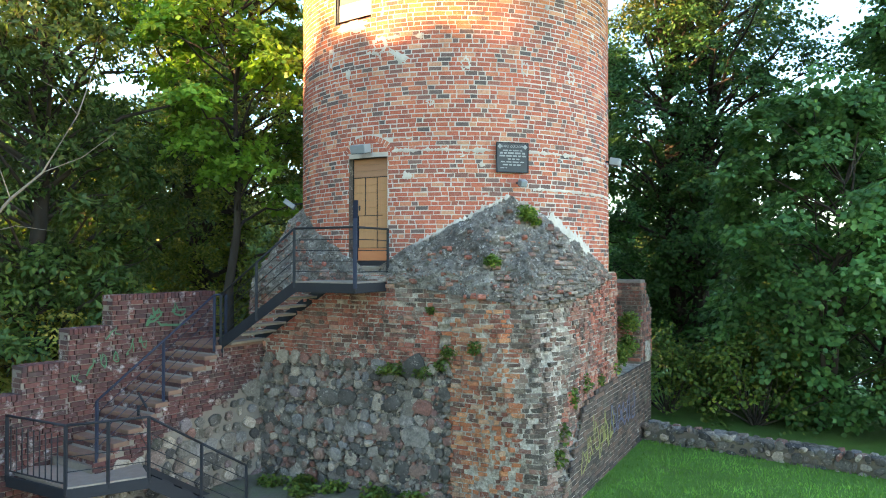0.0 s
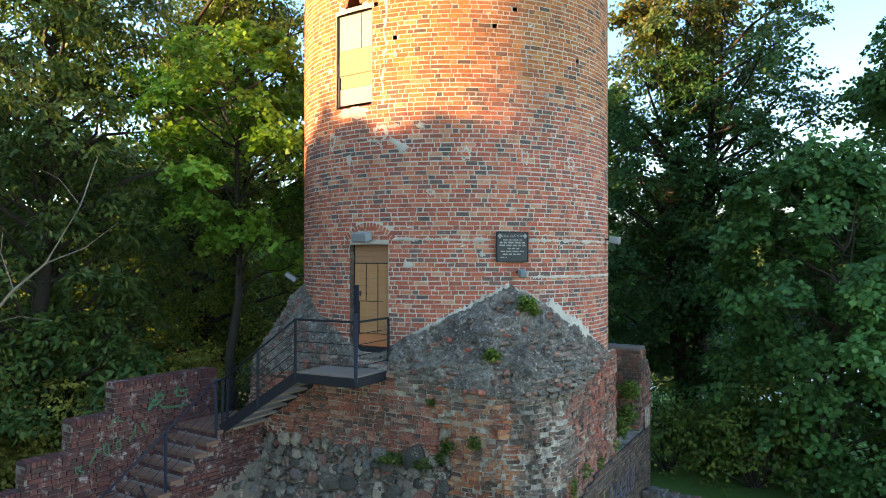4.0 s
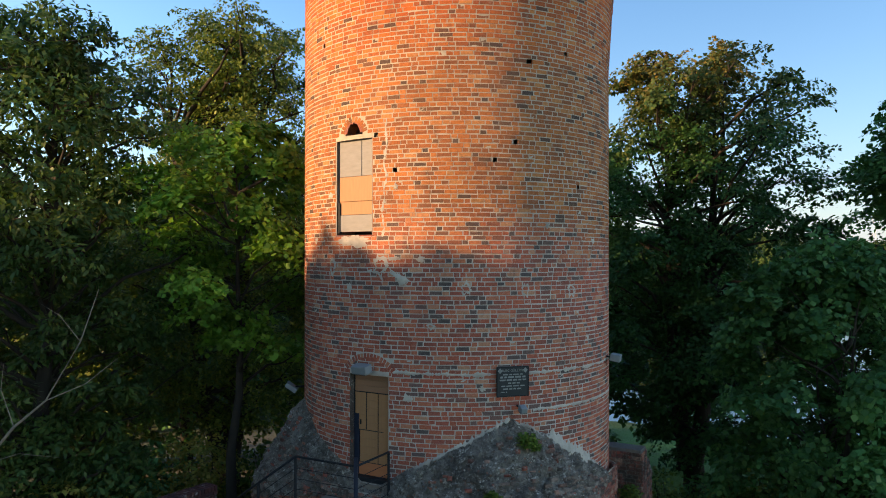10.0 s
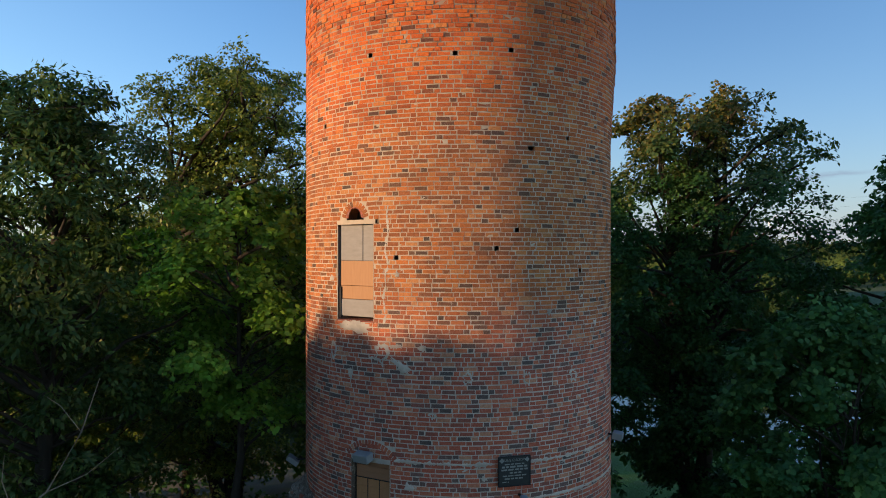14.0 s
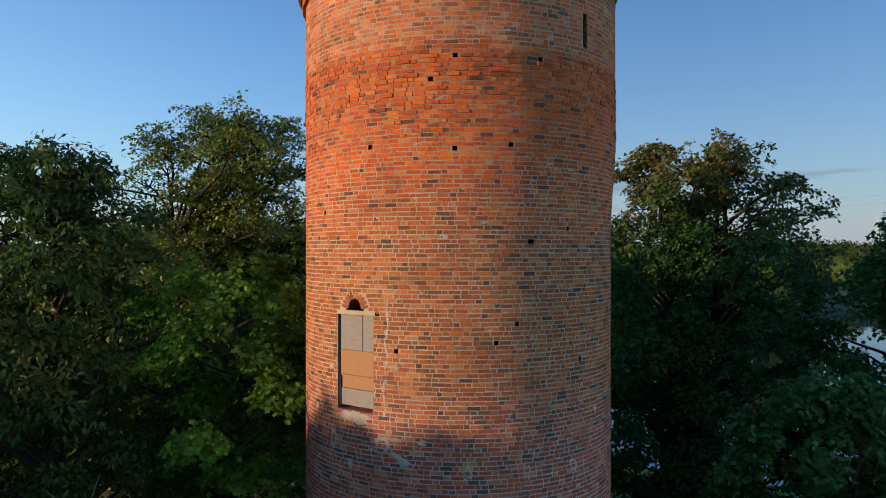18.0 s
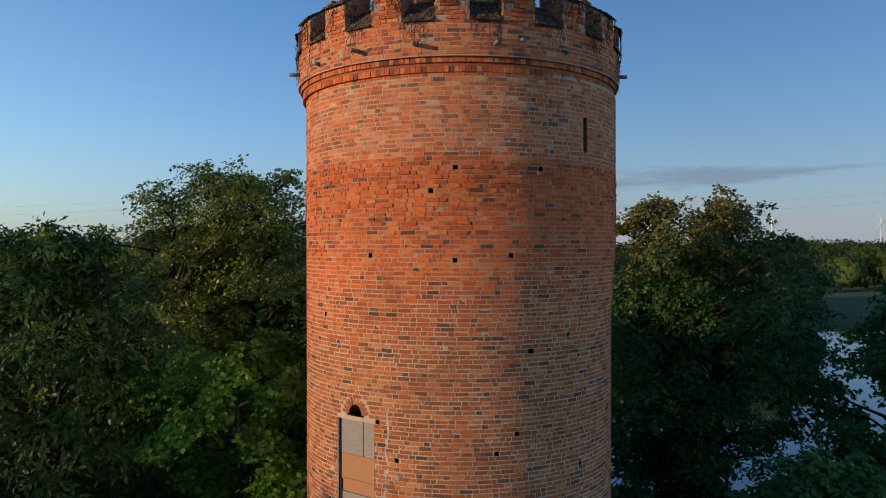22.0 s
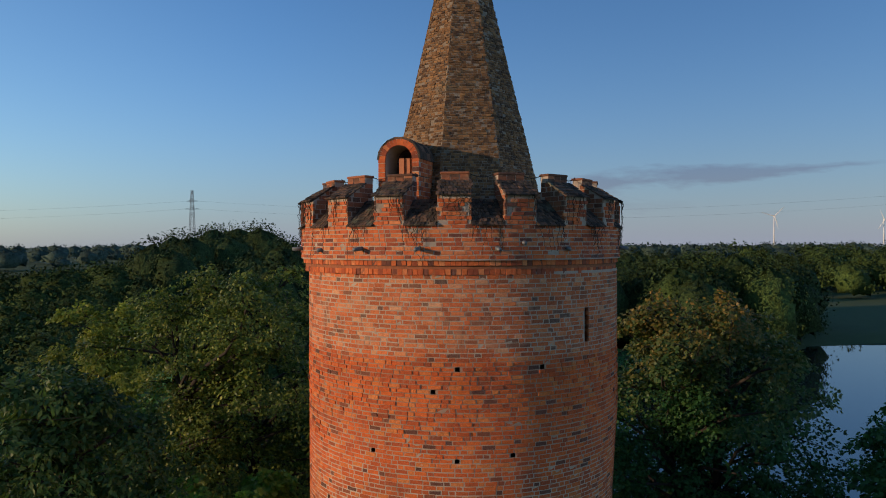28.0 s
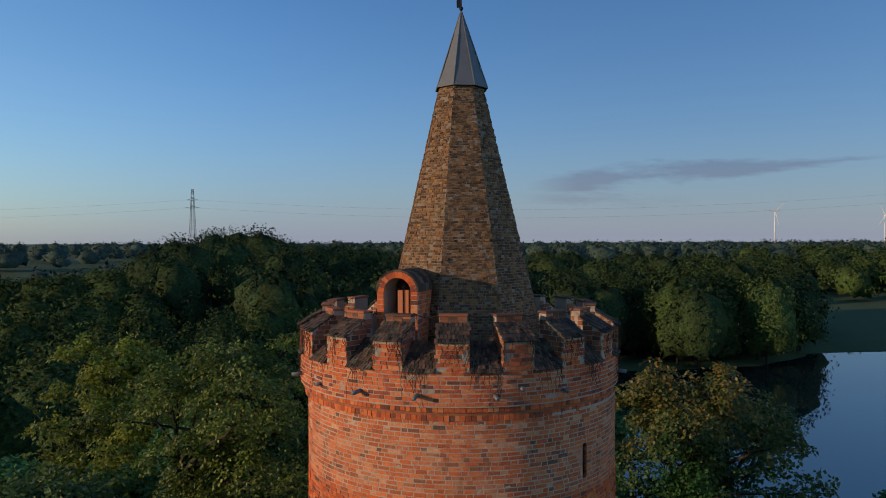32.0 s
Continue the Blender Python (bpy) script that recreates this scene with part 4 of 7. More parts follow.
def tiled_slope(name, half, r0, z0, r1, z1, parent, m, rows_n=5, cols=6):
    """Small overlapping tiles on a slope that rises inward. Local: x along, y inward from the axis' side."""
    P, T, N, U, w, h, o = [], [], [], [], [], [], []
    run, rise = r0 - r1, z1 - z0
    L = math.hypot(run, rise)
    u = Vector((0, run / L, rise / L))
    n = Vector((0, -rise / L, run / L))
    for i in range(rows_n):
        for j in range(cols):
            x = -half + 2 * half * (j + 0.5 + (0.25 if i % 2 else -0.1)) / cols
            if abs(x) > half:
                continue
            p = Vector((x, -r0, z0)) + u * (L * (i + 0.5) / rows_n) + n * 0.012
            P.append(p)
            T.append((1, 0, 0))
            tilt = (n + u * -0.0).normalized()
            N.append(tilt)
            U.append((u - n * 0.12).normalized())
            w.append(2 * half / cols * rng.uniform(0.82, 0.97))
            h.append(L / rows_n * 1.15)
            o.append(0.018 + rng.normal(0, 0.006))
    v, q = bricks(P, T, N, U, w, h, o, soft=0.005, back=0.012)
    ob = put(name, quad_mesh(name, v, q), M_TILE, parent, "mossy brown lean-to tiles")
    ob.matrix_basis = m
    return tagged(tput(ob), kind="stuff")


for k in range(MERLONS):
    p = M_OFF + 20 * k
    m = Matrix.Translation((AX, AY, 0)) @ Matrix.Rotation(radians(p), 4, "Z")
    jitter = rng.normal(0, 0.012)
    half = PR * math.sin(radians(M_HALF)) - 0.012
    # body: an upright wedge from the outer face to the raised back block
    bm = bmesh.new()
    prof = [(PR - 0.018, 18.9), (PR - 0.018, 19.53), (3.24, 19.85), (3.24, 19.98 + jitter), (3.02, 19.98 + jitter), (3.02, 18.6), (3.3, 18.6)]
    sides = [[bm.verts.new((s * half * (r / PR), -r * math.cos(radians(M_HALF)) if i < 2 else -r, z)) for i, (r, z) in enumerate(prof)] for s in (-1, 1)]
    bm.faces.new(sides[0])
    bm.faces.new(list(reversed(sides[1])))
    for i in range(len(prof)):
        j = (i + 1) % len(prof)
        bm.faces.new((sides[0][j], sides[0][i], sides[1][i], sides[1][j]))
    bmesh.ops.recalc_face_normals(bm, faces=bm.faces)
    mer = part("merlon", bm, M_MORTAR_GREY, tower, "brick merlon with a tiled slope and a raised back")
    mer.matrix_basis = m
    tput(mer)
    # side and back-block bricks; the sides' shade is put into the dark worn colour
    P, T, N, U, w, h = [], [], [], [], [], []
    for s in (-1, 1):
        for c in range(9):
            z = 18.95 + 0.1 * c + 0.05
            r_out = PR - 0.02 if z < 19.5 else PR - 0.02 - (z - 19.5) / 0.34 * 0.5
            r_in = 3.78 - 0.56 * (z - 18.93) / 0.52
            r_in = max(3.03, min(r_in, 3.7))
            x = r_in
            while x < r_out - 0.06:
                b = min(rng.uniform(0.12, 0.26), r_out - x)
                mid = x + b / 2
                P.append((s * half * mid / PR, -mid, z)); T.append((0, -s * -1.0, 0)); N.append((s, 0, 0)); U.append((0, 0, 1)); w.append(b - 0.013); h.append(0.087)
                x += b
    for c, z in enumerate((19.87, 19.945 + jitter)):
        for j in range(3):
            bw = 2 * half * 0.86 / 3
            P.append(((j - 1) * bw, -3.24, z)); T.append((1, 0, 0)); N.append((0, -1, 0)); U.append((0, 0, 1)); w.append(bw - 0.013); h.append(0.09)
    v, q = bricks(P, T, N, U, w, h, 0.008 + rng.normal(0, 0.003, len(P)))
    ob = tagged(tput(put("merlon_brickwork", quad_mesh("merlon_brickwork", v, q), M_WORN_SHADED, mer)), kind="stuff")
    ob.matrix_parent_inverse = m.inverted()
    ob.matrix_basis = m
    cap = boxed((2 * half * 0.9, 0.27, 0.05), Matrix.Translation((0, -3.13, 19.99 + jitter)), 0.012)
    ob = part("cap", cap, M_WORN_SHADED, mer)
    ob.matrix_parent_inverse = m.inverted()
    ob.matrix_basis = m
    ob = tiled_slope("merlon_tiles", half + 0.02, PR + 0.03, 19.52, 3.26, 19.84, mer, m, 5, 9)
    ob.matrix_parent_inverse = m.inverted()
    m2 = Matrix.Translation((AX, AY, 0)) @ Matrix.Rotation(radians(p + 10), 4, "Z")
    tiled_slope("sill_tiles", PR * math.sin(radians(4.9)), PR + 0.03, 18.94, 3.2, 19.47, tower, m2, 8, 9)

# wall walk
bm = bmesh.new()
bmesh.ops.create_circle(bm, cap_ends=True, segments=72, radius=3.25, matrix=Matrix.Translation((AX, AY, 18.75)))
tput(part("wall_walk", bm, M_MORTAR_DARK, tower, "dark paved wall walk"))

# iron drain spouts under the battlements
for p, z, r0 in ((-31.8, 18.5, 1), (-12.7, 18.5, 1), (10.2, 18.5, 1), (-70, 18.5, 1), (-51, 18.48, 0.4), (18.5, 18.62, 0.3), (34, 18.5, 0.3), (75, 18.5, 0.8)):
    bm = bmesh.new()
    a, b = ring(p, PR - 0.1, z + 0.015), ring(p, PR + 0.22 * r0, z - 0.01)
    bar(bm, a, b, 0.042, 12)
    bar(bm, ring(p, PR + 0.22 * r0 - 0.002, z - 0.01), ring(p, PR + 0.22 * r0 + 0.001, z - 0.01), 0.03, 12)
    tput(part("drain_spout", bm, M_LEAD, tower, "short rusty iron drain spout", True))

# the spire: eight brick faces under a lead cap
SX, SY, SPHI = 0.36, 17.45, -17.0


def spire_r(z):
    return 0.57 + 0.243 * (25.16 - z)


spire = thing("spire", "eight-sided brick spire with a lead cap", "")
spire.parent = tower
tput(spire)
bm = bmesh.new()
lv = []
for z in (18.6, 25.18):
    lv.append([bm.verts.new((SX + (spire_r(z) - 0.016) * math.sin(radians(SPHI + 45 * k)), SY - (spire_r(z) - 0.016) * math.cos(radians(SPHI + 45 * k)), z)) for k in range(8)])
for k in range(8):
    bm.faces.new((lv[0][k], lv[0][(k + 1) % 8], lv[1][(k + 1) % 8], lv[1][k]))
bm.faces.new(lv[1])
tput(part("spire_core", bm, M_SPIRE_JOINT, spire, "mortar of the spire"))
P, T, N, U, w, h = [], [], [], [], [], []
for k in range(8):
    for c in range(108):
        z = 18.72 + 0.06 * c
        if z > 25.12:
            break
        a, b = [Vector((SX + spire_r(z) * math.sin(radians(SPHI + 45 * (k + i))), SY - spire_r(z) * math.cos(radians(SPHI + 45 * (k + i))), z)) for i in (0, 1)]
        t = (b - a).normalized()
        L = (b - a).length
        nn = Vector((t.y, -t.x, 0.235)).normalized()
        s = -rng.uniform(0, 0.15)
        while s < L:
            ww = rng.uniform(0.06, 0.13)
            lo, hi = max(0.004, s), min(L - 0.004, s + ww)
            if hi - lo > 0.03:
                P.append(a + t * (lo + hi) / 2 - nn * 0.016); T.append(t); N.append(nn); U.append(nn.cross(t)); w.append(hi - lo); h.append(0.051)
            s += ww + 0.01
U = [-u if u.z < 0 else u for u in U]
v, q = bricks(P, T, N, U, w, h, 0.011 + rng.normal(0, 0.006, len(P)), soft=0.003, chip=0.005)
tagged(tput(put("brickwork", quad_mesh("brickwork", v, q), M_SPIRE, spire, "weathered brown spire bricks with lichen")), kind="stuff")
# lead cap, in three courses of sheets with rolls on the edges
bm = bmesh.new()
for z0, z1, r0, r1 in ((25.12, 25.62, 0.665, 0.47), (25.62, 26.0, 0.475, 0.345), (26.0, 26.4, 0.35, 0.215), (26.4, 27.02, 0.22, 0.02)):
    lv = [[bm.verts.new((SX + 0.02 + r * math.sin(radians(SPHI + 45 * k)), SY - r * math.cos(radians(SPHI + 45 * k)), z)) for k in range(8)] for r, z in ((r0 - 0.03, z0), (r0, z0), (r1, z1))]
    for i in (0, 1):
        for k in range(8):
            bm.faces.new((lv[i][k], lv[i][(k + 1) % 8], lv[i + 1][(k + 1) % 8], lv[i + 1][k]))
tput(part("lead_cap", bm, M_LEAD, spire, "grey lead cap in sheets"))
for k in range(8):
    c, s = math.cos(radians(SPHI + 45 * k)), math.sin(radians(SPHI + 45 * k))
    part("lead_roll", bar(bmesh.new(), (SX + 0.02 + 0.655 * s, SY - 0.655 * c, 25.13), (SX + 0.02 + 0.02 * s, SY - 0.02 * c, 27.0), 0.013, 6), M_LEAD, spire)
bm = bmesh.new()
bar(bm, (SX + 0.02, SY, 26.9), (SX + 0.02, SY, 27.75), 0.016, 8)
bmesh.ops.create_uvsphere(bm, u_segments=12, v_segments=8, radius=0.05, matrix=Matrix.Translation((SX + 0.02, SY, 27.08)))
tput(part("finial", bm, M_STEEL, spire, "iron finial rod", True))
bm = boxed((0.1, 0.012, 0.2), Matrix.Translation((SX - 0.04, SY, 27.2)), 0.004)
tput(part("vane", bm, M_STEEL, spire, "small iron flag"))

# the dormer on the wall walk
dm = Matrix.Translation(ring(-31.0, 2.55)) @ Matrix.Rotation(radians(-17), 4, "Z") @ Matrix.Translation((0, 2.62, 0))
D0, D1, DH, DSP, DTOP = -2.62, -1.2, 0.46, 20.4, 20.84


def dormer_profile(half, top, n=12):
    return [(-half, 18.7), (-half, DSP)] + [(-half * math.cos(math.pi * i / n), DSP + (top - DSP) * math.sin(math.pi * i / n)) for i in range(1, n)] + [(half, DSP), (half, 18.7)]


outer, inner = dormer_profile(DH, DTOP), dormer_profile(DH - 0.15, DTOP - 0.14)
bm = bmesh.new()
rows_v = [[bm.verts.new((x, y, z)) for x, z in pr] for pr, y in ((inner, D1), (inner, D0), (outer, D0), (outer, D1))]
for a, b in zip(rows_v, rows_v[1:]):
    for i in range(len(a) - 1):
        bm.faces.new((a[i], a[i + 1], b[i + 1], b[i]))
bmesh.ops.recalc_face_normals(bm, faces=bm.faces)
dormer = tput(part("dormer", bm, M_MORTAR_GREY, tower, "arched brick dormer on the wall walk"))
dormer.matrix_basis = dm


def under(ob, parent, m):
    ob.matrix_parent_inverse = m.inverted()
    ob.matrix_basis = m
    return ob


P, T, N, U, w, h = [], [], [], [], [], []
for i in range(15):
    a = math.pi * (i + 0.5) / 15
    rr, rz = DH - 0.085, DTOP - DSP - 0.075
    P.append((-rr * math.cos(a), D0, DSP + rz * math.sin(a)))
    T.append((math.sin(a), 0, math.cos(a))); N.append((0, -1, 0)); U.append((-math.cos(a), 0, math.sin(a))); w.append(0.075); h.append(0.15)
for s in (-1, 1):
    for c in range(17):
        P.append((s * (DH - 0.077), D0, 18.77 + 0.1 * c)); T.append((1, 0, 0)); N.append((0, -1, 0)); U.append((0, 0, 1)); w.append(0.15); h.append(0.087)
        for j in range(6):
            y = D0 + 0.11 + j * 0.23 + (0.1 if c % 2 else 0)
            P.append((s * DH, y, 18.77 + 0.1 * c)); T.append((0, s, 0)); N.append((s, 0, 0)); U.append((0, 0, 1)); w.append(0.21); h.append(0.087)
v, q = bricks(P, T, N, U, w, h, 0.01 + rng.normal(0, 0.004, len(P)))
under(put("dormer_bricks", quad_mesh("dormer_bricks", v, q), M_PARAPET, dormer), dormer, dm)
P, T, N, U, w, h = [], [], [], [], [], []
for i in range(9):
    a = math.pi * (i + 0.5) / 9
    for j in range(6):
        P.append((-(DH + 0.012) * math.cos(a), D0 + 0.1 + 0.24 * j, DSP + (DTOP - DSP + 0.012) * math.sin(a)))
        T.append((0, 1, 0)); N.append((-math.cos(a), 0, math.sin(a))); U.append((math.sin(a), 0, math.cos(a))); w.append(0.23); h.append(0.165)
v, q = bricks(P, T, N, U, w, h, 0.014 + rng.normal(0, 0.005, len(P)))
under(put("dormer_tiles", quad_mesh("dormer_tiles", v, q), M_TILE, dormer, "dark barrel roof tiles"), dormer, dm)
bm = bmesh.new()
for j in range(3):
    box(bm, (0.115, 0.03, 1.55), Matrix.Translation((0.04 + 0.12 * (j - 1) + 0.1, D0 + 0.14 + 0.04 * j, 19.65)), 0.006)
under(part("dormer_door", bm, M_WOOD_RED, dormer, "reddish board door standing ajar"), dormer, dm)
bm = boxed((2 * DH - 0.28, 0.06, 2.0), Matrix.Translation((0, D0 + 0.75, 19.7)))
under(part("dormer_back", bm, M_DARK, dormer, "dark brick inside the dormer"), dormer, dm)

# dry vines that hang over the parapet, and a sagging wire between the merlons
vr = np.random.default_rng(17)
vines = []
for k in range(150):
    p = float(vr.uniform(-100, 100))
    d = abs((p - M_OFF + 10) % 20 - 10)
    z = 19.55 if d < M_HALF else 18.97
    pts = [ring(p, PR - 0.25, z + 0.13), ring(p, PR + 0.03, z + 0.02)]
    for i in range(int(vr.integers(4, 13))):
        p += float(vr.normal(0, 0.35))
        z -= float(vr.uniform(0.03, 0.09))
        pts.append(ring(p, PR + 0.018 + abs(float(vr.normal(0, 0.025))), z))
    vines.append((np.array(pts), np.linspace(0.008, 0.003, len(pts))))


def thread(points, radii, sides=4):
    d = np.gradient(points, axis=0)
    d /= np.linalg.norm(d, axis=1)[:, None] + 1e-9
    u = np.cross(d, (0.3, 0.2, 0.93))
    u /= np.linalg.norm(u, axis=1)[:, None] + 1e-9
    w = np.cross(d, u)
    a = np.arange(sides) / sides * 2 * math.pi
    V = points[:, None] + radii[:, None, None] * (np.cos(a)[None, :, None] * u[:, None] + np.sin(a)[None, :, None] * w[:, None])
    i, j = np.arange(len(points) - 1)[:, None] * sides, np.arange(sides)[None]
    return V.reshape(-1, 3), np.stack([i + j, i + (j + 1) % sides, i + sides + (j + 1) % sides, i + sides + j], -1).reshape(-1, 4)


def threads(name, lines, material, parent, label):
    vs, qs, k = [], [], 0
    for pts, rad in lines:
        v, q = thread(pts, rad)
        vs.append(v)
        qs.append(q + k)
        k += len(v)
    return put(name, quad_mesh(name, np.concatenate(vs), np.concatenate(qs)), material, parent, label)


tagged(tput(threads("dry_vine", vines, M_BARK, tower, "thin dry vines hanging over the battlements")), kind="stuff")
for k in range(MERLONS):
    wires = []
    a, b = M_OFF + 20 * k + 4.6, M_OFF + 20 * k + 15.4
    pts = np.array([ring(a + (b - a) * f, 3.08, 20.02 - 0.09 * 4 * f * (1 - f)) for f in np.linspace(0, 1, 7)])
    wires.append((pts, np.full(7, 0.009)))
    for f in np.linspace(0.12, 0.88, 5):
        top = ring(a + (b - a) * f, 3.08, 20.02 - 0.36 * f * (1 - f))
        wires.append((np.array([top, top - Vector((0, 0, 0.1))]), np.array([0.006, 0.004])))
    tput(threads("sagging_wire", wires, M_BARK, tower, "sagging fringed wire between the merlons"))


# ---- the square base with its corner slopes ----
def body_r(phi, z=3.6, half=3.74):
    """The base's outline: a square whose corners are broken back, more so with height; the near corner is at 16 degrees."""
    d = radians((phi - 16) % 90 - 45)
    r = half / math.cos(d)
    most = 5.42 - 0.25 * min(3.6, max(0.0, z))
    if r > most - 0.35:
        k = min(1.0, (r - most + 0.35) / 0.7)
        r = r - k * k * 0.5 * (r - most + 0.35)
    q = (phi + 180) % 360 - 180
    if 20 < q < 125:          # the far flank has fallen away down to a ledge
        r = min(r, float(np.interp(q, [20, 34, 52, 75, 118, 125], [6.0, 4.5, 3.95, 3.73, 3.73, 6.0])))
    return r


def base_z(phi):
    d = abs((phi - 16 + 45) % 90 - 45)
    return 4.2 - 0.45 * max(0.0, 1 - d / 38)


GROOVE = -4.0      # a dark upright groove between buttress and stone face

base = thing("tower_base", "square weathered base of brick, field stone and old render", "base", at=(AX, AY, 0))


def bput(ob):
    if ob.parent == base:
        ob.matrix_parent_inverse = tower_inv
    return ob


ph = np.arange(-180, 180, 1.5)
cv, cq = [], []
levels = np.arange(-0.5, 4.41, 0.1)
for z in levels:
    for p in ph:
        top = base_z(p)
        r = body_r(p, z) - 0.02 + 0.02 * noise.noise((p * 0.05, z, 0)) - (0.12 if abs(p - GROOVE) < 1.2 and z < 3.2 else 0)
        cv.append(ring(p, r, min(z, top)))
n = len(ph)
for k in range(len(levels) - 1):
    for j in range(n):
        cq.append((k * n + j, k * n + (j + 1) % n, (k + 1) * n + (j + 1) % n, (k + 1) * n + j))
upper = bput(put("upper_base", quad_mesh("upper_base", cv, cq), M_MORTAR_OLD, base, "old patched brick face of the base"))

# bricks round the upper base
fine = np.arange(-180, 180.01, 0.5)
pts = np.array([ring(p, body_r(p))[:2] for p in fine])
seg = np.hypot(*np.diff(pts, axis=0).T)
run = np.concatenate([[0], np.cumsum(seg)])




def base_skip(s, z, w):
    p = float(np.interp(s, run, fine))
    if z > base_z(p) - 0.02:
        return True
    if (-76 < p < GROOVE - 0.6 and z < 2.36 + 0.12 * noise.noise((p * 0.2, 1, 1))) or (44 < p < 106 and z < 1.5):
        return True
    if abs(p - GROOVE) < 0.9 and z < 3.3:
        return True
    rough = noise.noise((p * 0.06, z * 0.9, 3.0))
    near = abs((p - 16 + 45) % 90 - 45)
    return rng.random() < (0.035 if near < 24 else 0.025) + (0.3 if rough > 0.44 else 0)


rows = courses(run[-1], -0.3, 4.2, course=0.0845, stretcher=0.225, header=0.108, joint=0.015, skip=base_skip)
x, y = np.interp(rows[:, 0], run, pts[:, 0]), np.interp(rows[:, 0], run, pts[:, 1])
x2, y2 = np.interp(rows[:, 0] + 0.02, run, pts[:, 0]), np.interp(rows[:, 0] + 0.02, run, pts[:, 1])
L = np.hypot(x2 - x, y2 - y) + 1e-9
T = np.stack([(x2 - x) / L, (y2 - y) / L, 0 * L], 1)
N = np.stack([T[:, 1], -T[:, 0], 0 * L], 1)
deg = np.interp(rows[:, 0], run, fine)
grow_r = np.array([body_r(a, z) - body_r(a) for a, z in zip(deg, rows[:, 1])])
P = np.stack([x, y, rows[:, 1]], 1) - 0.012 * N
P[:, 0] += grow_r * np.sin(np.radians(deg))
P[:, 1] -= grow_r * np.cos(np.radians(deg))
rows[:, 2] *= 1 + grow_r / np.array([body_r(a) for a in deg]) * 1.05
orange = (deg > -5) & (deg < 12) & (rows[:, 1] < 3.6 + 0.3 * np.sin(deg))
crust = ((deg > 12) & (deg < 27 + 6 * np.sin(rows[:, 1] * 3)) | (deg > -18) & (deg < 30) & (rows[:, 1] > 3.5 + 0.2 * np.sin(deg * 0.7))) & ~orange
for pick, mat, nm in ((~orange & ~crust, M_OLD, "eroded old bricks with grey and greenish crust"), (orange, M_BUTTRESS, "broken orange bricks on the corner"), (crust, M_CRUST, "grey-crusted bricks along the corner")):
    v, q = bricks(P[pick], T[pick], N[pick], np.tile((0, 0, 1.0), (int(pick.sum()), 1)), rows[pick, 2], rows[pick, 3], np.maximum(0.0135, 0.017 + rng.normal(0, 0.011, int(pick.sum())) + 0.02 * np.array([noise.noise((a * 0.12, z * 1.7, 8)) for a, z in zip(deg[pick], rows[pick, 1])])), soft=0.007, back=0.06, wob=0.03, chip=0.008)
    tagged(bput(put("brickwork", quad_mesh("brickwork", v, q), mat, upper, nm)), kind="stuff")

# corner slopes of render
for mid, apex in ((16, 5.72), (-74, 5.65), (196, 5.6)):
    na, nt = (181, 70) if mid in (16, -74) else (61, 24)
    cv, cq = [], []
    for i in range(nt):
        t = i / (nt - 1)
        for j in range(na):
            p = mid - 45.5 + 91 * j / (na - 1)
            zt = broach_top(p) + 0.06 * noise.noise((p * 0.15, 5, mid)) if t > 0.9 else broach_top(p)
            z0 = base_z(p) - 0.12
            r0, r1 = body_r(p) + 0.03, RAD - 0.03
            e = t ** 1.25
            r = r0 + (r1 - r0) * e
            z = z0 + (zt - z0) * t
            bulge = noise.fractal((p * 0.16, z * 2.6, mid * 0.1), 0.55, 2.2, 6) * 0.1 + 0.05 * noise.noise((p * 0.6, z * 9, mid)) + 0.03 * noise.noise((p * 1.4, z * 20, mid)) + 0.03
            edge = min(1.0, 6 * (1 - t) + 0.1, 5 * t)
            q3 = ring(p, r + bulge * edge * (0.4 + 0.6 * min(1, (r0 - RAD) * 4)), z)
            cv.append(q3)
    for i in range(nt - 1):
        for j in range(na - 1):
            cq.append((i * na + j, i * na + j + 1, (i + 1) * na + j + 1, (i + 1) * na + j))
    slope = bput(put("corner_slope", quad_mesh("corner_slope", cv, cq, True), M_RENDER, base, "rough grey render on the corner slope"))
    # pale fillet of mortar where the slope meets the shaft
    bm = bmesh.new()
    last = None
    for j in range(201):
        p = mid - 36 + 80 * j / 200
        z = broach_top(p) - 0.03 + 0.06 * noise.noise((p * 0.2, 1, 2)) + 0.05 * noise.noise((p * 1.7, 3, 2))
        wdt = max(0.004, 0.028 + 0.11 * noise.noise((p * 0.9, 4, 9)) + 0.07 * noise.noise((p * 2.9, 1, 3)) + (0.1 if 30 < p < 50 else 0))
        vs = [bm.verts.new(ring(p, RAD + o, z + d)) for o, d in ((0.0, wdt), (0.016, wdt * 0.4), (0.03, -wdt * 0.6), (0.02, -wdt * 1.4))]
        if last and mid == 16:
            for i in range(3):
                bm.faces.new((last[i + 1], vs[i + 1], vs[i], last[i]))
        last = vs
    if mid == 16:
        bput(part("mortar_fillet", bm, M_PALE, base, "pale mortar fillet on the shaft", True))
    else:
        bm.free()


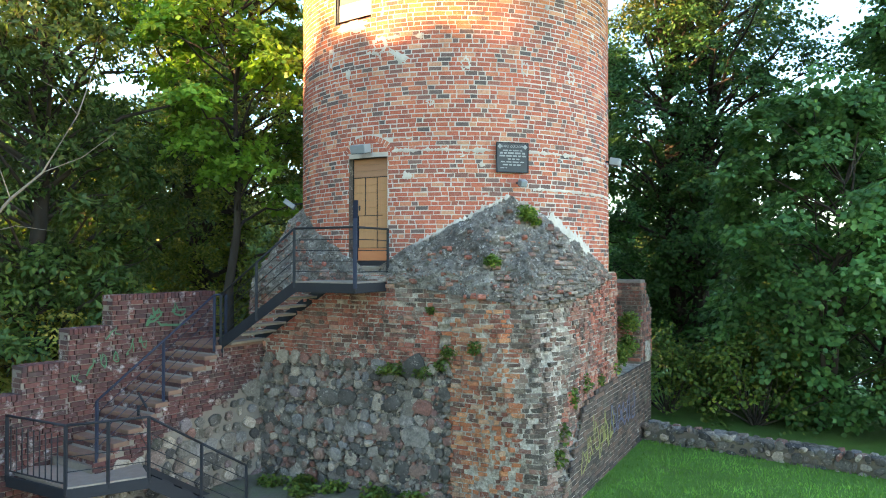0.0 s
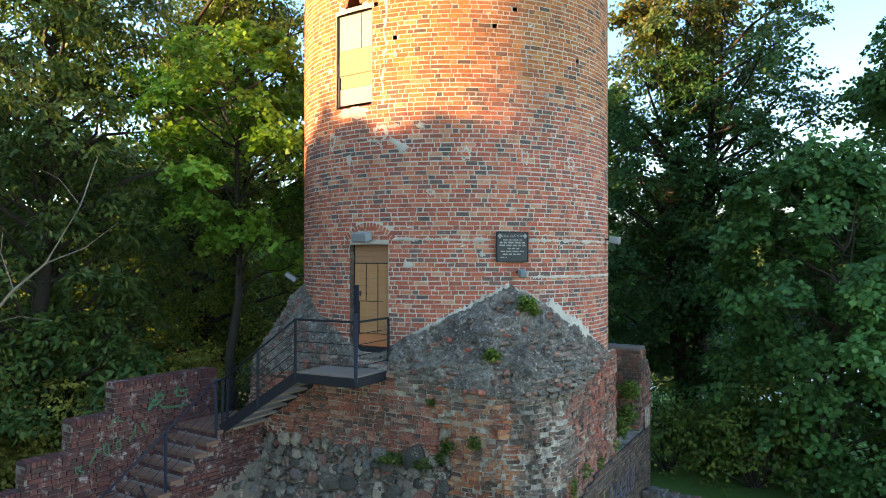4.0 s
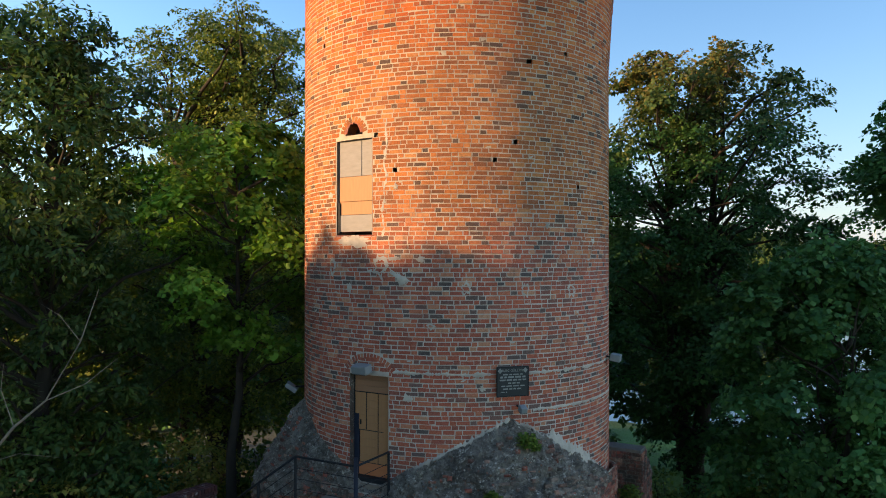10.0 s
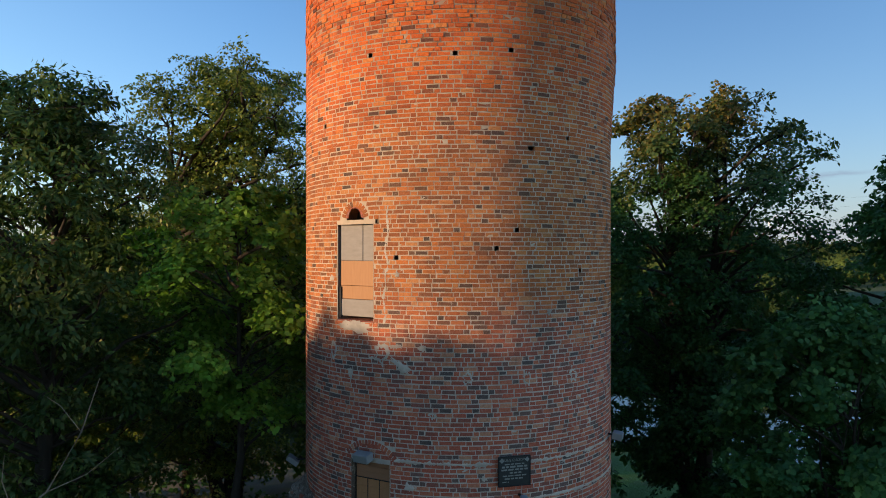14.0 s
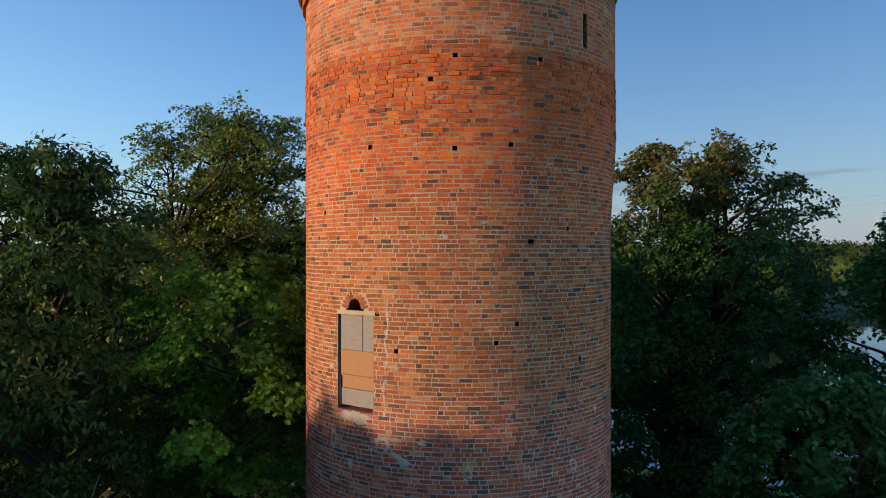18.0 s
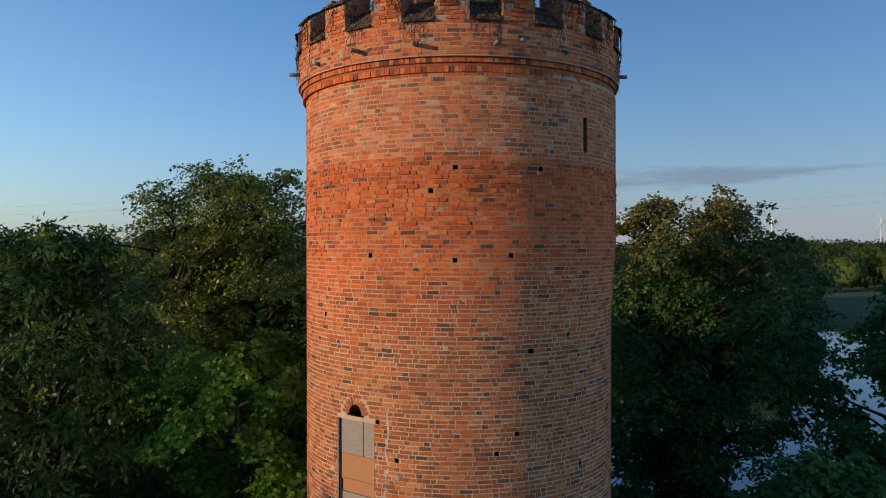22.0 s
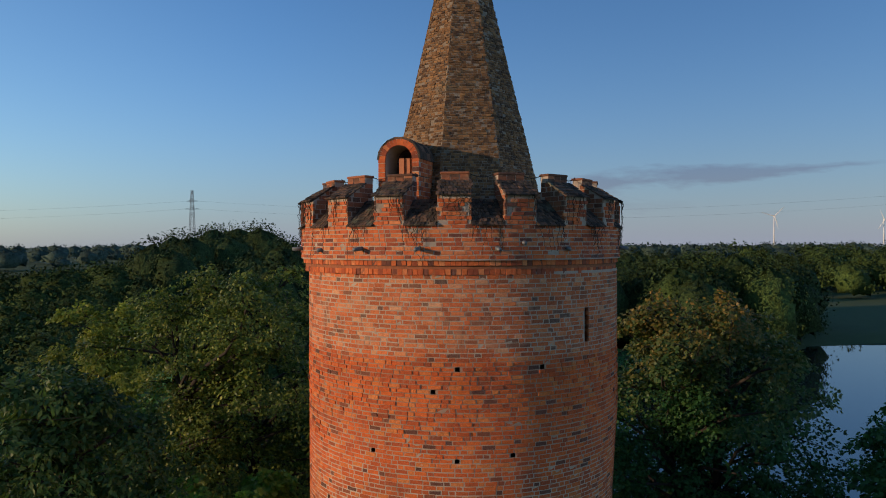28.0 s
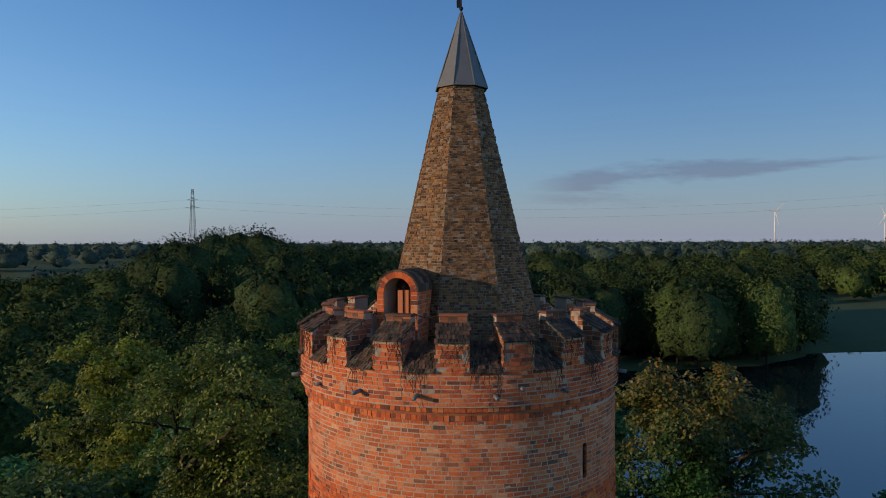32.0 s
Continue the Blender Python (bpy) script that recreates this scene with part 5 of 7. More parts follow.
def stone_mesh(w, h, d, seed):
    """A rounded field stone, flat-backed, w by h, standing d out of its wall."""
    bm = bmesh.new()
    bmesh.ops.create_icosphere(bm, subdivisions=2, radius=1.0)
    cuts = [Vector((math.cos(seed * 3 + k * 1.3), 0.15 * math.sin(k), math.sin(seed * 3 + k * 1.3))).normalized() for k in range(5)]
    for vv in bm.verts:
        c = vv.co.copy()
        k = 1 + 0.3 * noise.noise((c.x * 1.3 + seed, c.y * 1.3, c.z * 1.3 - seed)) + 0.08 * noise.noise((c.x * 4 + seed, c.y * 4, c.z * 4))
        sq = Vector([math.copysign(abs(a) ** 0.55, a) for a in c]) * k
        for i, q in enumerate(cuts):          # split faces
            over = sq.dot(q) - (0.72 + 0.07 * i)
            if over > 0:
                sq -= q * over * 0.8
        if sq.y < -0.6:
            sq.y = -0.6 + (sq.y + 0.6) * 0.35
        vv.co = Vector((sq.x * w / 2, sq.y * d, sq.z * h / 2))
    for f in bm.faces:
        f.smooth = seed % 3 > 1
    me = bpy.data.meshes.new("stone")
    bm.to_mesh(me)
    bm.free()
    me.materials.append(M_STONE)
    return me


STONES = [stone_mesh(w, h, 0.075, 7.3 * i) for i, (w, h) in enumerate(((0.3, 0.24), (0.36, 0.28), (0.24, 0.22), (0.42, 0.3), (0.26, 0.3), (0.2, 0.16), (0.34, 0.22), (0.46, 0.34)))]


def stone_wall(a, b, z0, z1, parent, low=0.17, high=0.33, inv=None, top_at=None):
    """Field stones in uneven rows on an upright face from a to b, each one a part."""
    a, b = Vector((*a[:2], 0)), Vector((*b[:2], 0))
    t = (b - a).normalized()
    L = (b - a).length
    z = z0
    while z < z1:
        h = rng.uniform(low, high)
        s = -rng.uniform(0, 0.2)
        while s < L:
            w = h * rng.uniform(0.7, 1.6)
            c = s + w / 2
            if 0 < c < L and not (top_at and z + h * 0.5 > top_at(c)):
                me = STONES[rng.integers(len(STONES))]
                ob = put("stone", me, None, parent)
                sx, sz = w / 0.33, h / 0.27
                m4 = frame_of(a + t * c + Vector((0, 0, z + h / 2 + rng.normal(0, 0.025))), t) @ Matrix.Rotation(rng.normal(0, 0.35), 4, "Y") @ Matrix.Diagonal((sx * rng.uniform(0.75, 1.1), rng.uniform(0.45, 1.2), sz * rng.uniform(0.75, 1.12), 1))
                ob.matrix_basis = m4
                if inv:
                    ob.matrix_parent_inverse = inv
            s += w
        z += h * 0.96


# stones and brick ends that stick out of the slopes
pieces = []
pr_ = np.random.default_rng(31)
for mid in (16, -74):
    for k in range(120):
        p, t = mid + pr_.uniform(-36, 36), pr_.uniform(0.0, 0.92)
        if t > 1.15 - abs(p - mid) / 45:
            continue
        z0, r0 = base_z(p) - 0.12, body_r(p) + 0.03
        r, z = r0 + (RAD - 0.03 - r0) * t ** 1.25, z0 + (broach_top(p) - z0) * t
        c = ring(p, r + 0.03, z)
        w, h = pr_.uniform(0.02, 0.075), pr_.uniform(0.015, 0.045)
        a = radians(p)
        pieces.append((c, (math.cos(a), math.sin(a), 0), (math.sin(a), -math.cos(a), 0.5), w * 2, h * 2))
P, T, N = [np.array([q[i] for q in pieces], float) for i in range(3)]
N /= np.linalg.norm(N, axis=1)[:, None]
v, q = bricks(P, T, N, np.cross(N, T) * -1, [q[3] for q in pieces], [q[4] for q in pieces], pr_.uniform(0.02, 0.06, len(P)), soft=0.018)
tagged(bput(put("stuck_rubble", quad_mesh("stuck_rubble", v, q), M_OLD, base, "pale stones and brick ends stuck in the render")), kind="stuff")

# crusted brick courses that climb the slopes between the patches of cement
pieces = []
for mid in (16, -74):
    for c in range(17):
        t = 0.01 + 0.055 * c
        p = mid - 43.0
        while p < mid + 43:
            w = pr_.uniform(0.1, 0.24)
            z0, r0 = base_z(p) - 0.12, body_r(p) + 0.03
            r, z = r0 + (RAD - 0.03 - r0) * t ** 1.25, z0 + (broach_top(p) - z0) * t
            dp = (w + 0.016) / r * 57.3
            crust = noise.noise((p * 0.07, z * 1.5, 7.7 + mid)) + 0.35 * noise.noise((p * 0.3, z * 5, mid))
            if t < 1.08 - abs(p - mid) / 45 and crust < 0.08 - 0.12 * t and pr_.random() > 0.16:
                a = radians(p + dp / 2)
                c3 = ring(p + dp / 2, r + 0.028 + pr_.normal(0, 0.008), z + 0.01 * pr_.normal())
                tl = pr_.normal(0, 0.04)
                pieces.append((c3, (math.cos(a), math.sin(a), tl), (math.sin(a), -math.cos(a), 0.3), w, 0.066))
            p += dp
P, T, N = [np.array([q[i] for q in pieces], float) for i in range(3)]
T /= np.linalg.norm(T, axis=1)[:, None]
N /= np.linalg.norm(N, axis=1)[:, None]
v, q = bricks(P, T, N, np.cross(N, T) * -1, [q[3] for q in pieces], [q[4] for q in pieces], pr_.uniform(0.012, 0.035, len(P)), soft=0.008, wob=0.03)
tagged(bput(put("crusted_bricks", quad_mesh("crusted_bricks", v, q), M_CRUST, base, "grey-crusted brick courses on the slopes")), kind="stuff")

HALF = 3.78      # the lower faces
LF = Vector((-math.cos(radians(28)), math.sin(radians(28)), 0))     # along the front-left face, away from the near corner
RF = Vector((math.sin(radians(28)), math.cos(radians(28)), 0))      # along the right face, away from the near corner
CORNER = Vector((AX, AY, 0)) - HALF * LF - HALF * RF
LEFT_C, RIGHT_C = CORNER + 2 * HALF * LF, CORNER + 2 * HALF * RF
BACK_C = LEFT_C + 2 * HALF * RF
# joint faces of the lower base, one for each side
low = [CORNER, RIGHT_C, BACK_C, LEFT_C]
for i in range(3):
    bm = bmesh.new()
    a, b = low[i], low[(i + 1) % 4]
    zt = 1.86 if i == 0 else 2.38
    inward = Vector((AX, AY, 0)) - (a + b) / 2
    inward = Vector((inward.x, inward.y, 0)).normalized() * 0.6
    edge = [(a + RF * 0.3, -0.6), (b, -0.6), (b, zt), (a + RF * 2.0, zt - 0.14), (a + RF * 0.65, 0.37), (a + RF * 0.3, 0.0)] if i == 0 else [(a, -0.6), (b, -0.6), (b, zt), (a, zt)]
    f = [bm.verts.new((p.x, p.y, z)) for p, z in edge]
    g = [bm.verts.new((p.x + inward.x, p.y + inward.y, z)) for p, z in edge]
    bm.faces.new(f)
    for k in range(1, len(edge)):
        j = (k + 1) % len(edge)
        bm.faces.new((f[j], f[k], g[k], g[j]))
    bput(part("lower_base_face", bm, M_MORTAR_OLD, base, "lower base face with old mortar"))
# field stones along the front-left face
stone_wall(LEFT_C, CORNER + LF * 1.98, -0.25, 2.35, base, 0.15, 0.36, inv=tower_inv)
stone_wall(LEFT_C + RF * 0.02, CORNER + LF * 1.98 + RF * 0.02, -0.1, 2.38, base, 0.08, 0.13, inv=tower_inv)
# right face of dark brick, painted on
rw = flat_bricks(CORNER, RIGHT_C, -0.3, 1.88, skip=lambda s, z, w: z > 1.74 + 0.03 * s - 0.98 * max(0.0, 2.0 - s + 0.1 * noise.noise((z * 3, s, 2))))
tagged(bput(put("right_face_bricks", quad_mesh("right_face_bricks", *rw), M_SOOTY, base, "sooty dark brick face with faded graffiti")), kind="stuff")
for a, b, nm in ((RIGHT_C, BACK_C, "far_face_bricks"), (BACK_C, LEFT_C, "rear_face_bricks")):
    tagged(bput(put(nm, quad_mesh(nm, *flat_bricks(a, b, -0.3, 2.4)), M_OLD, base)), kind="stuff")
# ledge behind the right face
bm = bmesh.new()
vs = [bm.verts.new((*p.xy, z)) for p, z in ((CORNER + RF * 2.0, 1.72), (RIGHT_C, 1.86), (RIGHT_C + LF * 2.2, 1.95), (CORNER + RF * 1.8 + LF * 0.9, 1.8), (CORNER + RF * 0.65, 0.37), (CORNER + LF * 0.6 + RF * 0.6, 0.5))]
bm.faces.new((vs[0], vs[1], vs[2], vs[3]))
bm.faces.new((vs[4], vs[0], vs[3], vs[5]))
bput(part("broken_ledge", bm, M_MORTAR_OLD, base, "mortar ledge above the right face"))
# brick stub on the right corner
stub = thing("ruined_wall_stub", "ruined brick wall stub at the tower base", "wall", at=tuple(RIGHT_C - RF * 0.5))
stub_inv = Matrix.Translation(-(RIGHT_C - RF * 0.5))
for i, (d0, d1, zt) in enumerate(((-0.9, -0.35, 3.95), (-0.35, 0.02, 3.55), (0.02, 0.28, 3.3))):
    c = RIGHT_C + RF * ((d0 + d1) / 2) - (-LF) * 0.55
    ob = part("stub_core", boxed((1.0, d1 - d0 - 0.04, zt - 0.9), frame_of(c + Vector((0, 0, 0.9 + (zt - 0.9) / 2)), -LF), 0.02), M_MORTAR_DARK, stub)
    ob.matrix_parent_inverse = stub_inv
    ob2 = put("stub_bricks", quad_mesh("stub_bricks", *flat_bricks(RIGHT_C + RF * d0 - (-LF) * 0.04, RIGHT_C + RF * d1 - (-LF) * 0.04, 1.9, zt)), M_OLD, stub)
    ob2.matrix_parent_inverse = stub_inv
    ob3 = put("stub_bricks", quad_mesh("stub_bricks", *flat_bricks(c + LF * 0.5 - RF * (d1 - d0) / 2, c - LF * 0.5 - RF * (d1 - d0) / 2, 1.9, zt)), M_OLD, stub)
    ob3.matrix_parent_inverse = stub_inv

# ---- brick stair with its stepped wall ----
SU, SV = Vector((math.cos(radians(56)), math.sin(radians(56)), 0)), Vector((-math.sin(radians(56)), math.cos(radians(56)), 0))
S0 = Vector((-5.83, 12.35, 0))      # the foot of the stair, on its open side
STEPS, RISE, RUN, WIDE, FOOT_Z = 10, 0.185, 0.27, 1.3, 0.92
stair = thing("brick_stair", "worn dark brick stair up to the tower", "stairs", at=tuple(S0))
s_inv = Matrix.Translation(-S0)


def sput(ob):
    ob.matrix_parent_inverse = s_inv
    return ob


for k in range(STEPS):
    last = k == STEPS - 1
    deep = 1.5 if last else RUN + 0.04
    z1 = FOOT_Z + RISE * (k + 1)
    c = S0 + SU * (RUN * k + deep / 2) + SV * (WIDE / 2) + Vector((0, 0, z1 - 0.04))
    sput(part("top_landing" if last else "step", boxed((deep, WIDE, 0.08), frame_of(c, SU), 0.012), M_STEP, stair))
    for j in range(7):
        c2 = S0 + SU * (RUN * k + 0.06) + SV * (WIDE * (j + 0.5) / 7) + Vector((0, 0, z1 - 0.13))
        sput(part("riser_brick", boxed((0.12, WIDE / 7 - 0.012, 0.1), frame_of(c2, SU), 0.006), M_DARK, stair))
# open side: dark brick above, field stones below
side_a, side_b = S0 + SU * -0.1, S0 + SU * (RUN * STEPS + 1.9)
bm = bmesh.new()
prof = [(-0.1, -0.4), (-0.1, FOOT_Z + 0.06)]
for k in range(STEPS):
    prof += [(RUN * k + 0.03, FOOT_Z + RISE * k + 0.04), (RUN * k + 0.03, FOOT_Z + RISE * (k + 1) - 0.09)]
prof += [(RUN * STEPS + 1.9, FOOT_Z + RISE * STEPS - 0.09), (RUN * STEPS + 1.9, -0.4)]
fr = [bm.verts.new(S0 + SU * s + SV * 0.02 + Vector((0, 0, z))) for s, z in prof]
bk = [bm.verts.new(S0 + SU * s + SV * (WIDE - 0.02) + Vector((0, 0, z))) for s, z in prof]
bm.faces.new(fr)
bm.faces.new(list(reversed(bk)))
for i in range(len(prof)):
    j = (i + 1) % len(prof)
    bm.faces.new((fr[j], fr[i], bk[i], bk[j]))
bmesh.ops.recalc_face_normals(bm, faces=bm.faces)
sput(part("stair_core", bm, M_MORTAR_DARK, stair))


def stone_line(s):
    return 0.72 + 0.37 * s


def side_skip(s, z, w):
    a = s - 0.1
    k = max(0, min(STEPS, int((a - w / 2) / RUN) + 1))
    return z > FOOT_Z + RISE * k - 0.1 or z < stone_line(a) + 0.12 * noise.noise((a * 2, z, 0))


v, q = flat_bricks(side_a, side_b, -0.3, FOOT_Z + RISE * STEPS, skip=side_skip, course=0.079, stretcher=0.225, header=0.108, joint=0.014)
tagged(sput(put("side_bricks", quad_mesh("side_bricks", v, q), M_DARK, stair, "dark red side bricks with white joints")), kind="stuff")
stone_wall(side_a, side_b, -0.2, 2.6, stair, inv=s_inv, top_at=lambda s: stone_line(s - 0.1) + 0.02)

# stepped parapet wall along the back of the stair
pw = thing("stepped_wall", "stepped dark red brick wall with rowlock coping and green graffiti", "wall", at=tuple(S0 + SV * WIDE))
pw_inv = Matrix.Translation(-(S0 + SV * WIDE))
W0 = S0 + SV * (WIDE + 0.02)
for a, b, zt in ((-3.6, -0.62, 2.15), (-0.62, 0.2, 2.62), (0.2, 1.05, 3.2), (1.05, 3.45, 3.78)):
    pa, pb = W0 + SU * a, W0 + SU * b
    c = (pa + pb) / 2 + SV * 0.17
    zb = zt - 0.108 - 0.094 * int((zt + 0.1) / 0.094)
    for ob in (
        part("wall_core", boxed((b - a, 0.3, zt + 0.4), frame_of(c + Vector((0, 0, (zt - 0.4) / 2 - 0.07)), SU)), M_MORTAR_DARK, pw),
        put("wall_bricks", quad_mesh("wall_bricks", *flat_bricks(pa, pb, zb, zt - 0.108)), M_DARK, pw),
        put("wall_bricks", quad_mesh("wall_bricks", *flat_bricks(pb + SV * 0.34, pa + SV * 0.34, zb, zt - 0.108)), M_DARK, pw),
        put("wall_bricks", quad_mesh("wall_bricks", *flat_bricks(pa + SV * 0.33 + SU * 0.01, pa + SV * 0.01 + SU * 0.008, zb, zt - 0.108)), M_DARK, pw),
    ):
        ob.matrix_parent_inverse = pw_inv
    nb = int((b - a) / 0.085)
    for i in range(nb):
        cc = pa + SU * ((b - a) * (i + 0.5) / nb) + SV * 0.17 + Vector((0, 0, zt - 0.055 + rng.normal(0, 0.003)))
        ob = part("coping_brick", boxed(((b - a) / nb - 0.01, 0.38, 0.11), frame_of(cc, SU), 0.008), M_DARK, pw)
        ob.matrix_parent_inverse = pw_inv

# ---- steel stair and landing ----
FL = -LF                                     # along the face towards the near corner
NF = Vector((-RF.x, -RF.y, 0))               # out of the face
LZ = 4.05
PR0 = Vector((-1.57, 12.98, LZ))             # outer right corner of the landing
LLEN, LDEEP = 1.38, 1.15
steel = thing("steel_landing_stair", "dark steel stair and landing with rails at the door", "stairs", at=(-2.6, 13.9, 2.75))
st_inv = Matrix.Translation((2.6, -13.9, -2.75))


def fput(ob):
    ob.matrix_parent_inverse = st_inv
    return ob


PL0 = PR0 + LF * LLEN
for j in range(9):
    c = PR0 + LF * (LLEN / 2) - NF * (LDEEP * (j + 0.5) / 9) + Vector((0, 0, -0.01))
    fput(part("deck_board", boxed((LLEN - 0.03, LDEEP / 9 - 0.006, 0.045), frame_of(c, FL), 0.004), M_TREAD, steel))
for a, b in ((PL0, PR0), (PR0, PR0 - NF * LDEEP), (PL0 - NF * LDEEP, PR0 - NF * LDEEP)):
    bm = bmesh.new()
    c, t = (a + b) / 2 + Vector((0, 0, -0.1)), (b - a)
    L = t.length
    fr4 = frame_of(c, t)
    box(bm, (L, 0.012, 0.16), fr4)
    box(bm, (L, 0.06, 0.014), fr4 @ Matrix.Translation((0, 0.025, 0.08)))
    box(bm, (L, 0.06, 0.014), fr4 @ Matrix.Translation((0, 0.025, -0.08)))
    fput(part("edge_channel", bm, M_STEEL, steel))
FZ = FOOT_Z + RISE * STEPS
SLEN = 1.85
foot_o = PL0 + LF * SLEN
foot_o.z = FZ
TREADS = 7
for side in (0.0, LDEEP - 0.1):
    bm = bmesh.new()
    a, b = PL0 - NF * side + Vector((0, 0, -0.1)), foot_o - NF * side + Vector((0, 0, 0.02))
    t = (a - b)
    upv = Vector((0, 0, 1)) - t.normalized() * t.normalized().z
    fr4 = frame_of((a + b) / 2, t, upv.normalized())
    box(bm, (t.length + 0.1, 0.014, 0.2), fr4, 0.003)
    box(bm, (0.12, 0.014, 0.34), frame_of(b + Vector((0, 0, -0.1)), FL), 0.003)
    fput(part("stringer", bm, M_STEEL, steel))
for k in range(TREADS):
    f = (k + 0.5) / TREADS
    c = foot_o.lerp(PL0, f) - NF * (LDEEP / 2 - 0.05)
    fput(part("tread", boxed((0.27, LDEEP - 0.14, 0.045), frame_of(c + Vector((0, 0, -0.06)), FL), 0.006), M_TREAD, steel))


def rail_run(points, posts, parent, fix, height=1.0, wires=4, material=M_STEEL, post_r=0.024, name="post"):
    """Posts, a handrail and thin infill bars along a line of deck points."""
    up = Vector((0, 0, height))
    for p in posts:
        fix(part(name, bar(bmesh.new(), p - Vector((0, 0, 0.12)), p + up, post_r, square=True), material, parent))
    for a, b in zip(points, points[1:]):
        fix(part("handrail", bar(bmesh.new(), a + up, b + up, 0.022, 8), material, parent, smooth=True))
        for k in range(wires):
            z = Vector((0, 0, height * (k + 1) / (wires + 1) * 0.98))
            fix(part("infill_bar", bar(bmesh.new(), a + z, b + z, 0.0075, 6), material, parent))


rail_run([foot_o, PL0, PR0, PR0 - NF * (LDEEP - 0.06)], [foot_o, foot_o.lerp(PL0, 0.5), PL0, PR0, PR0 - NF * (LDEEP - 0.06)], steel, fput)
# taller blue posts beside the door and at the stair's foot
fput(part("corner_post", bar(bmesh.new(), PR0 + Vector((0, 0, -0.1)), PR0 + Vector((0, 0, 1.16)), 0.034, square=True), M_BLUE, steel, "blue corner post"))

# blue handrail along the open side of the brick stair
rail = thing("stair_handrail", "blue steel handrail on the open side of the brick stair", "railing", at=tuple(S0 + Vector((0, 0, FOOT_Z))))
r_inv = Matrix.Translation(-(S0 + Vector((0, 0, FOOT_Z))))


def rput(ob):
    ob.matrix_parent_inverse = r_inv
    return ob


ra = S0 + SV * 0.06 + Vector((0, 0, FOOT_Z + 0.15))
rb = S0 + SV * 0.06 + SU * (RUN * 9) + Vector((0, 0, FOOT_Z + RISE * STEPS))
rc = rb + SU * 0.28
rail_run([ra, rb, rc], [ra, ra.lerp(rb, 0.53), rb, rc], rail, rput, 1.0, 4, M_BLUE)

# steel platform with its gate, and the short steel flight down to the ground
GZ = 0.86
G_B, G_A = Vector((-5.98, 11.56, GZ)), Vector((-4.92, 12.2, GZ))
gt = (G_A - G_B).normalized()
gn = Vector((-gt.y, gt.x, 0))
G_L = Vector((-7.35, 12.3, GZ))
plat = thing("steel_platform", "dark steel platform with railings at the stair foot", "platform", at=tuple(G_B))
g_inv = Matrix.Translation(-G_B)


def gput(ob):
    ob.matrix_parent_inverse = g_inv
    return ob


bm = bmesh.new()
vs = [bm.verts.new(p) for p in (G_B, G_A, G_A + gn * 1.2, G_L + gn * 0.4)]
top_face = bm.faces.new(vs)
ext = bmesh.ops.extrude_face_region(bm, geom=[top_face])
for e in ext["geom"]:
    if isinstance(e, bmesh.types.BMVert):
        e.co.z -= 0.08
bmesh.ops.recalc_face_normals(bm, faces=bm.faces)
gput(part("platform_slab", bm, M_TREAD, plat, "grey concrete slab"))
for a, b in ((G_B, G_A), (G_L, G_B)):
    t = b - a
    gput(part("edge_beam", boxed((t.length, 0.05, 0.18), frame_of((a + b) / 2 + Vector((0, 0, -0.12)), t), 0.005), M_STEEL, plat))
rail_run([G_B, G_A], [G_B, G_B.lerp(G_A, 0.5), G_A], plat, gput, 0.98, 3)
rail_run([G_L, G_B], [G_L], plat, gput, 0.98, 0)
for i in range(9):
    p = G_L.lerp(G_B, (i + 0.7) / 10)
    gput(part("baluster", bar(bmesh.new(), p + Vector((0, 0, 0.06)), p + Vector((0, 0, 0.82)), 0.011, 8), M_STEEL, plat))
gput(part("lower_rail", bar(bmesh.new(), G_L + Vector((0, 0, 0.06)), G_B + Vector((0, 0, 0.06)), 0.014, 8), M_STEEL, plat))
G_C, G_E = Vector((-4.25, 12.85, 0.25)), Vector((-3.67, 13.62, -0.35))
for off in (Vector((0, 0, 0)), gn * 0.8):
    t = G_A - G_C
    upv = (Vector((0, 0, 1)) - t.normalized() * t.normalized().z).normalized()
    gput(part("flight_stringer", boxed(((G_A - G_E).length, 0.014, 0.2), frame_of((G_A + G_E) / 2 + off + Vector((0, 0, -0.1)), G_A - G_E, upv), 0.003), M_STEEL, plat))
for k in range(5):
    c = G_A.lerp(G_E, (k + 0.6) / 5.2) + gn * 0.4
    gput(part("flight_tread", boxed((0.26, 0.78, 0.04), frame_of(c + Vector((0, 0, -0.05)), G_A - G_E), 0.004), M_STEEL, plat))
rail_run([G_A, G_C, G_E], [G_C, G_E], plat, gput, 0.98, 3)
rail_run([G_A + gn * 0.25 + Vector((0, 0, 0.12)), G_A + gn * 1.1 + Vector((0, 0, 0.22))], [G_A + gn * 1.1], plat, gput, 0.98, 2)

# round brick pier at the end of the wall
bm = bmesh.new()
bmesh.ops.create_cone(bm, cap_ends=True, segments=24, radius1=0.3, radius2=0.3, depth=2.3, matrix=Matrix.Translation((-7.75, 12.55, 0.75)))
pier = part("brick_pier", bm, M_DARK, None, "", True)
tagged(pier, "short dark brick pier beside the steel platform", "pier")

# ---- door, window boards, plaque, lamps ----
def facing(phi, r, z):
    """A pose on the shaft: x along to the right, y inward, z up."""
    c = radians(phi)
    return frame_of(ring(phi, r, z), (math.cos(c), math.sin(c), 0))


door = thing("door_1", "boarded wooden plank door with dark iron frame", "door", kind="structure")
dmid = facing(-29.8, RAD - 0.17, 0)
dw, dz0, dz1 = 0.86, 4.44, 6.47


def on_door(name, size, x, z, material, y=0.0, label="", bevel=0.004):
    ob = part(name, boxed(size, Matrix.Translation((x, y, z)), bevel), material, door, label)
    ob.matrix_basis = dmid
    return ob


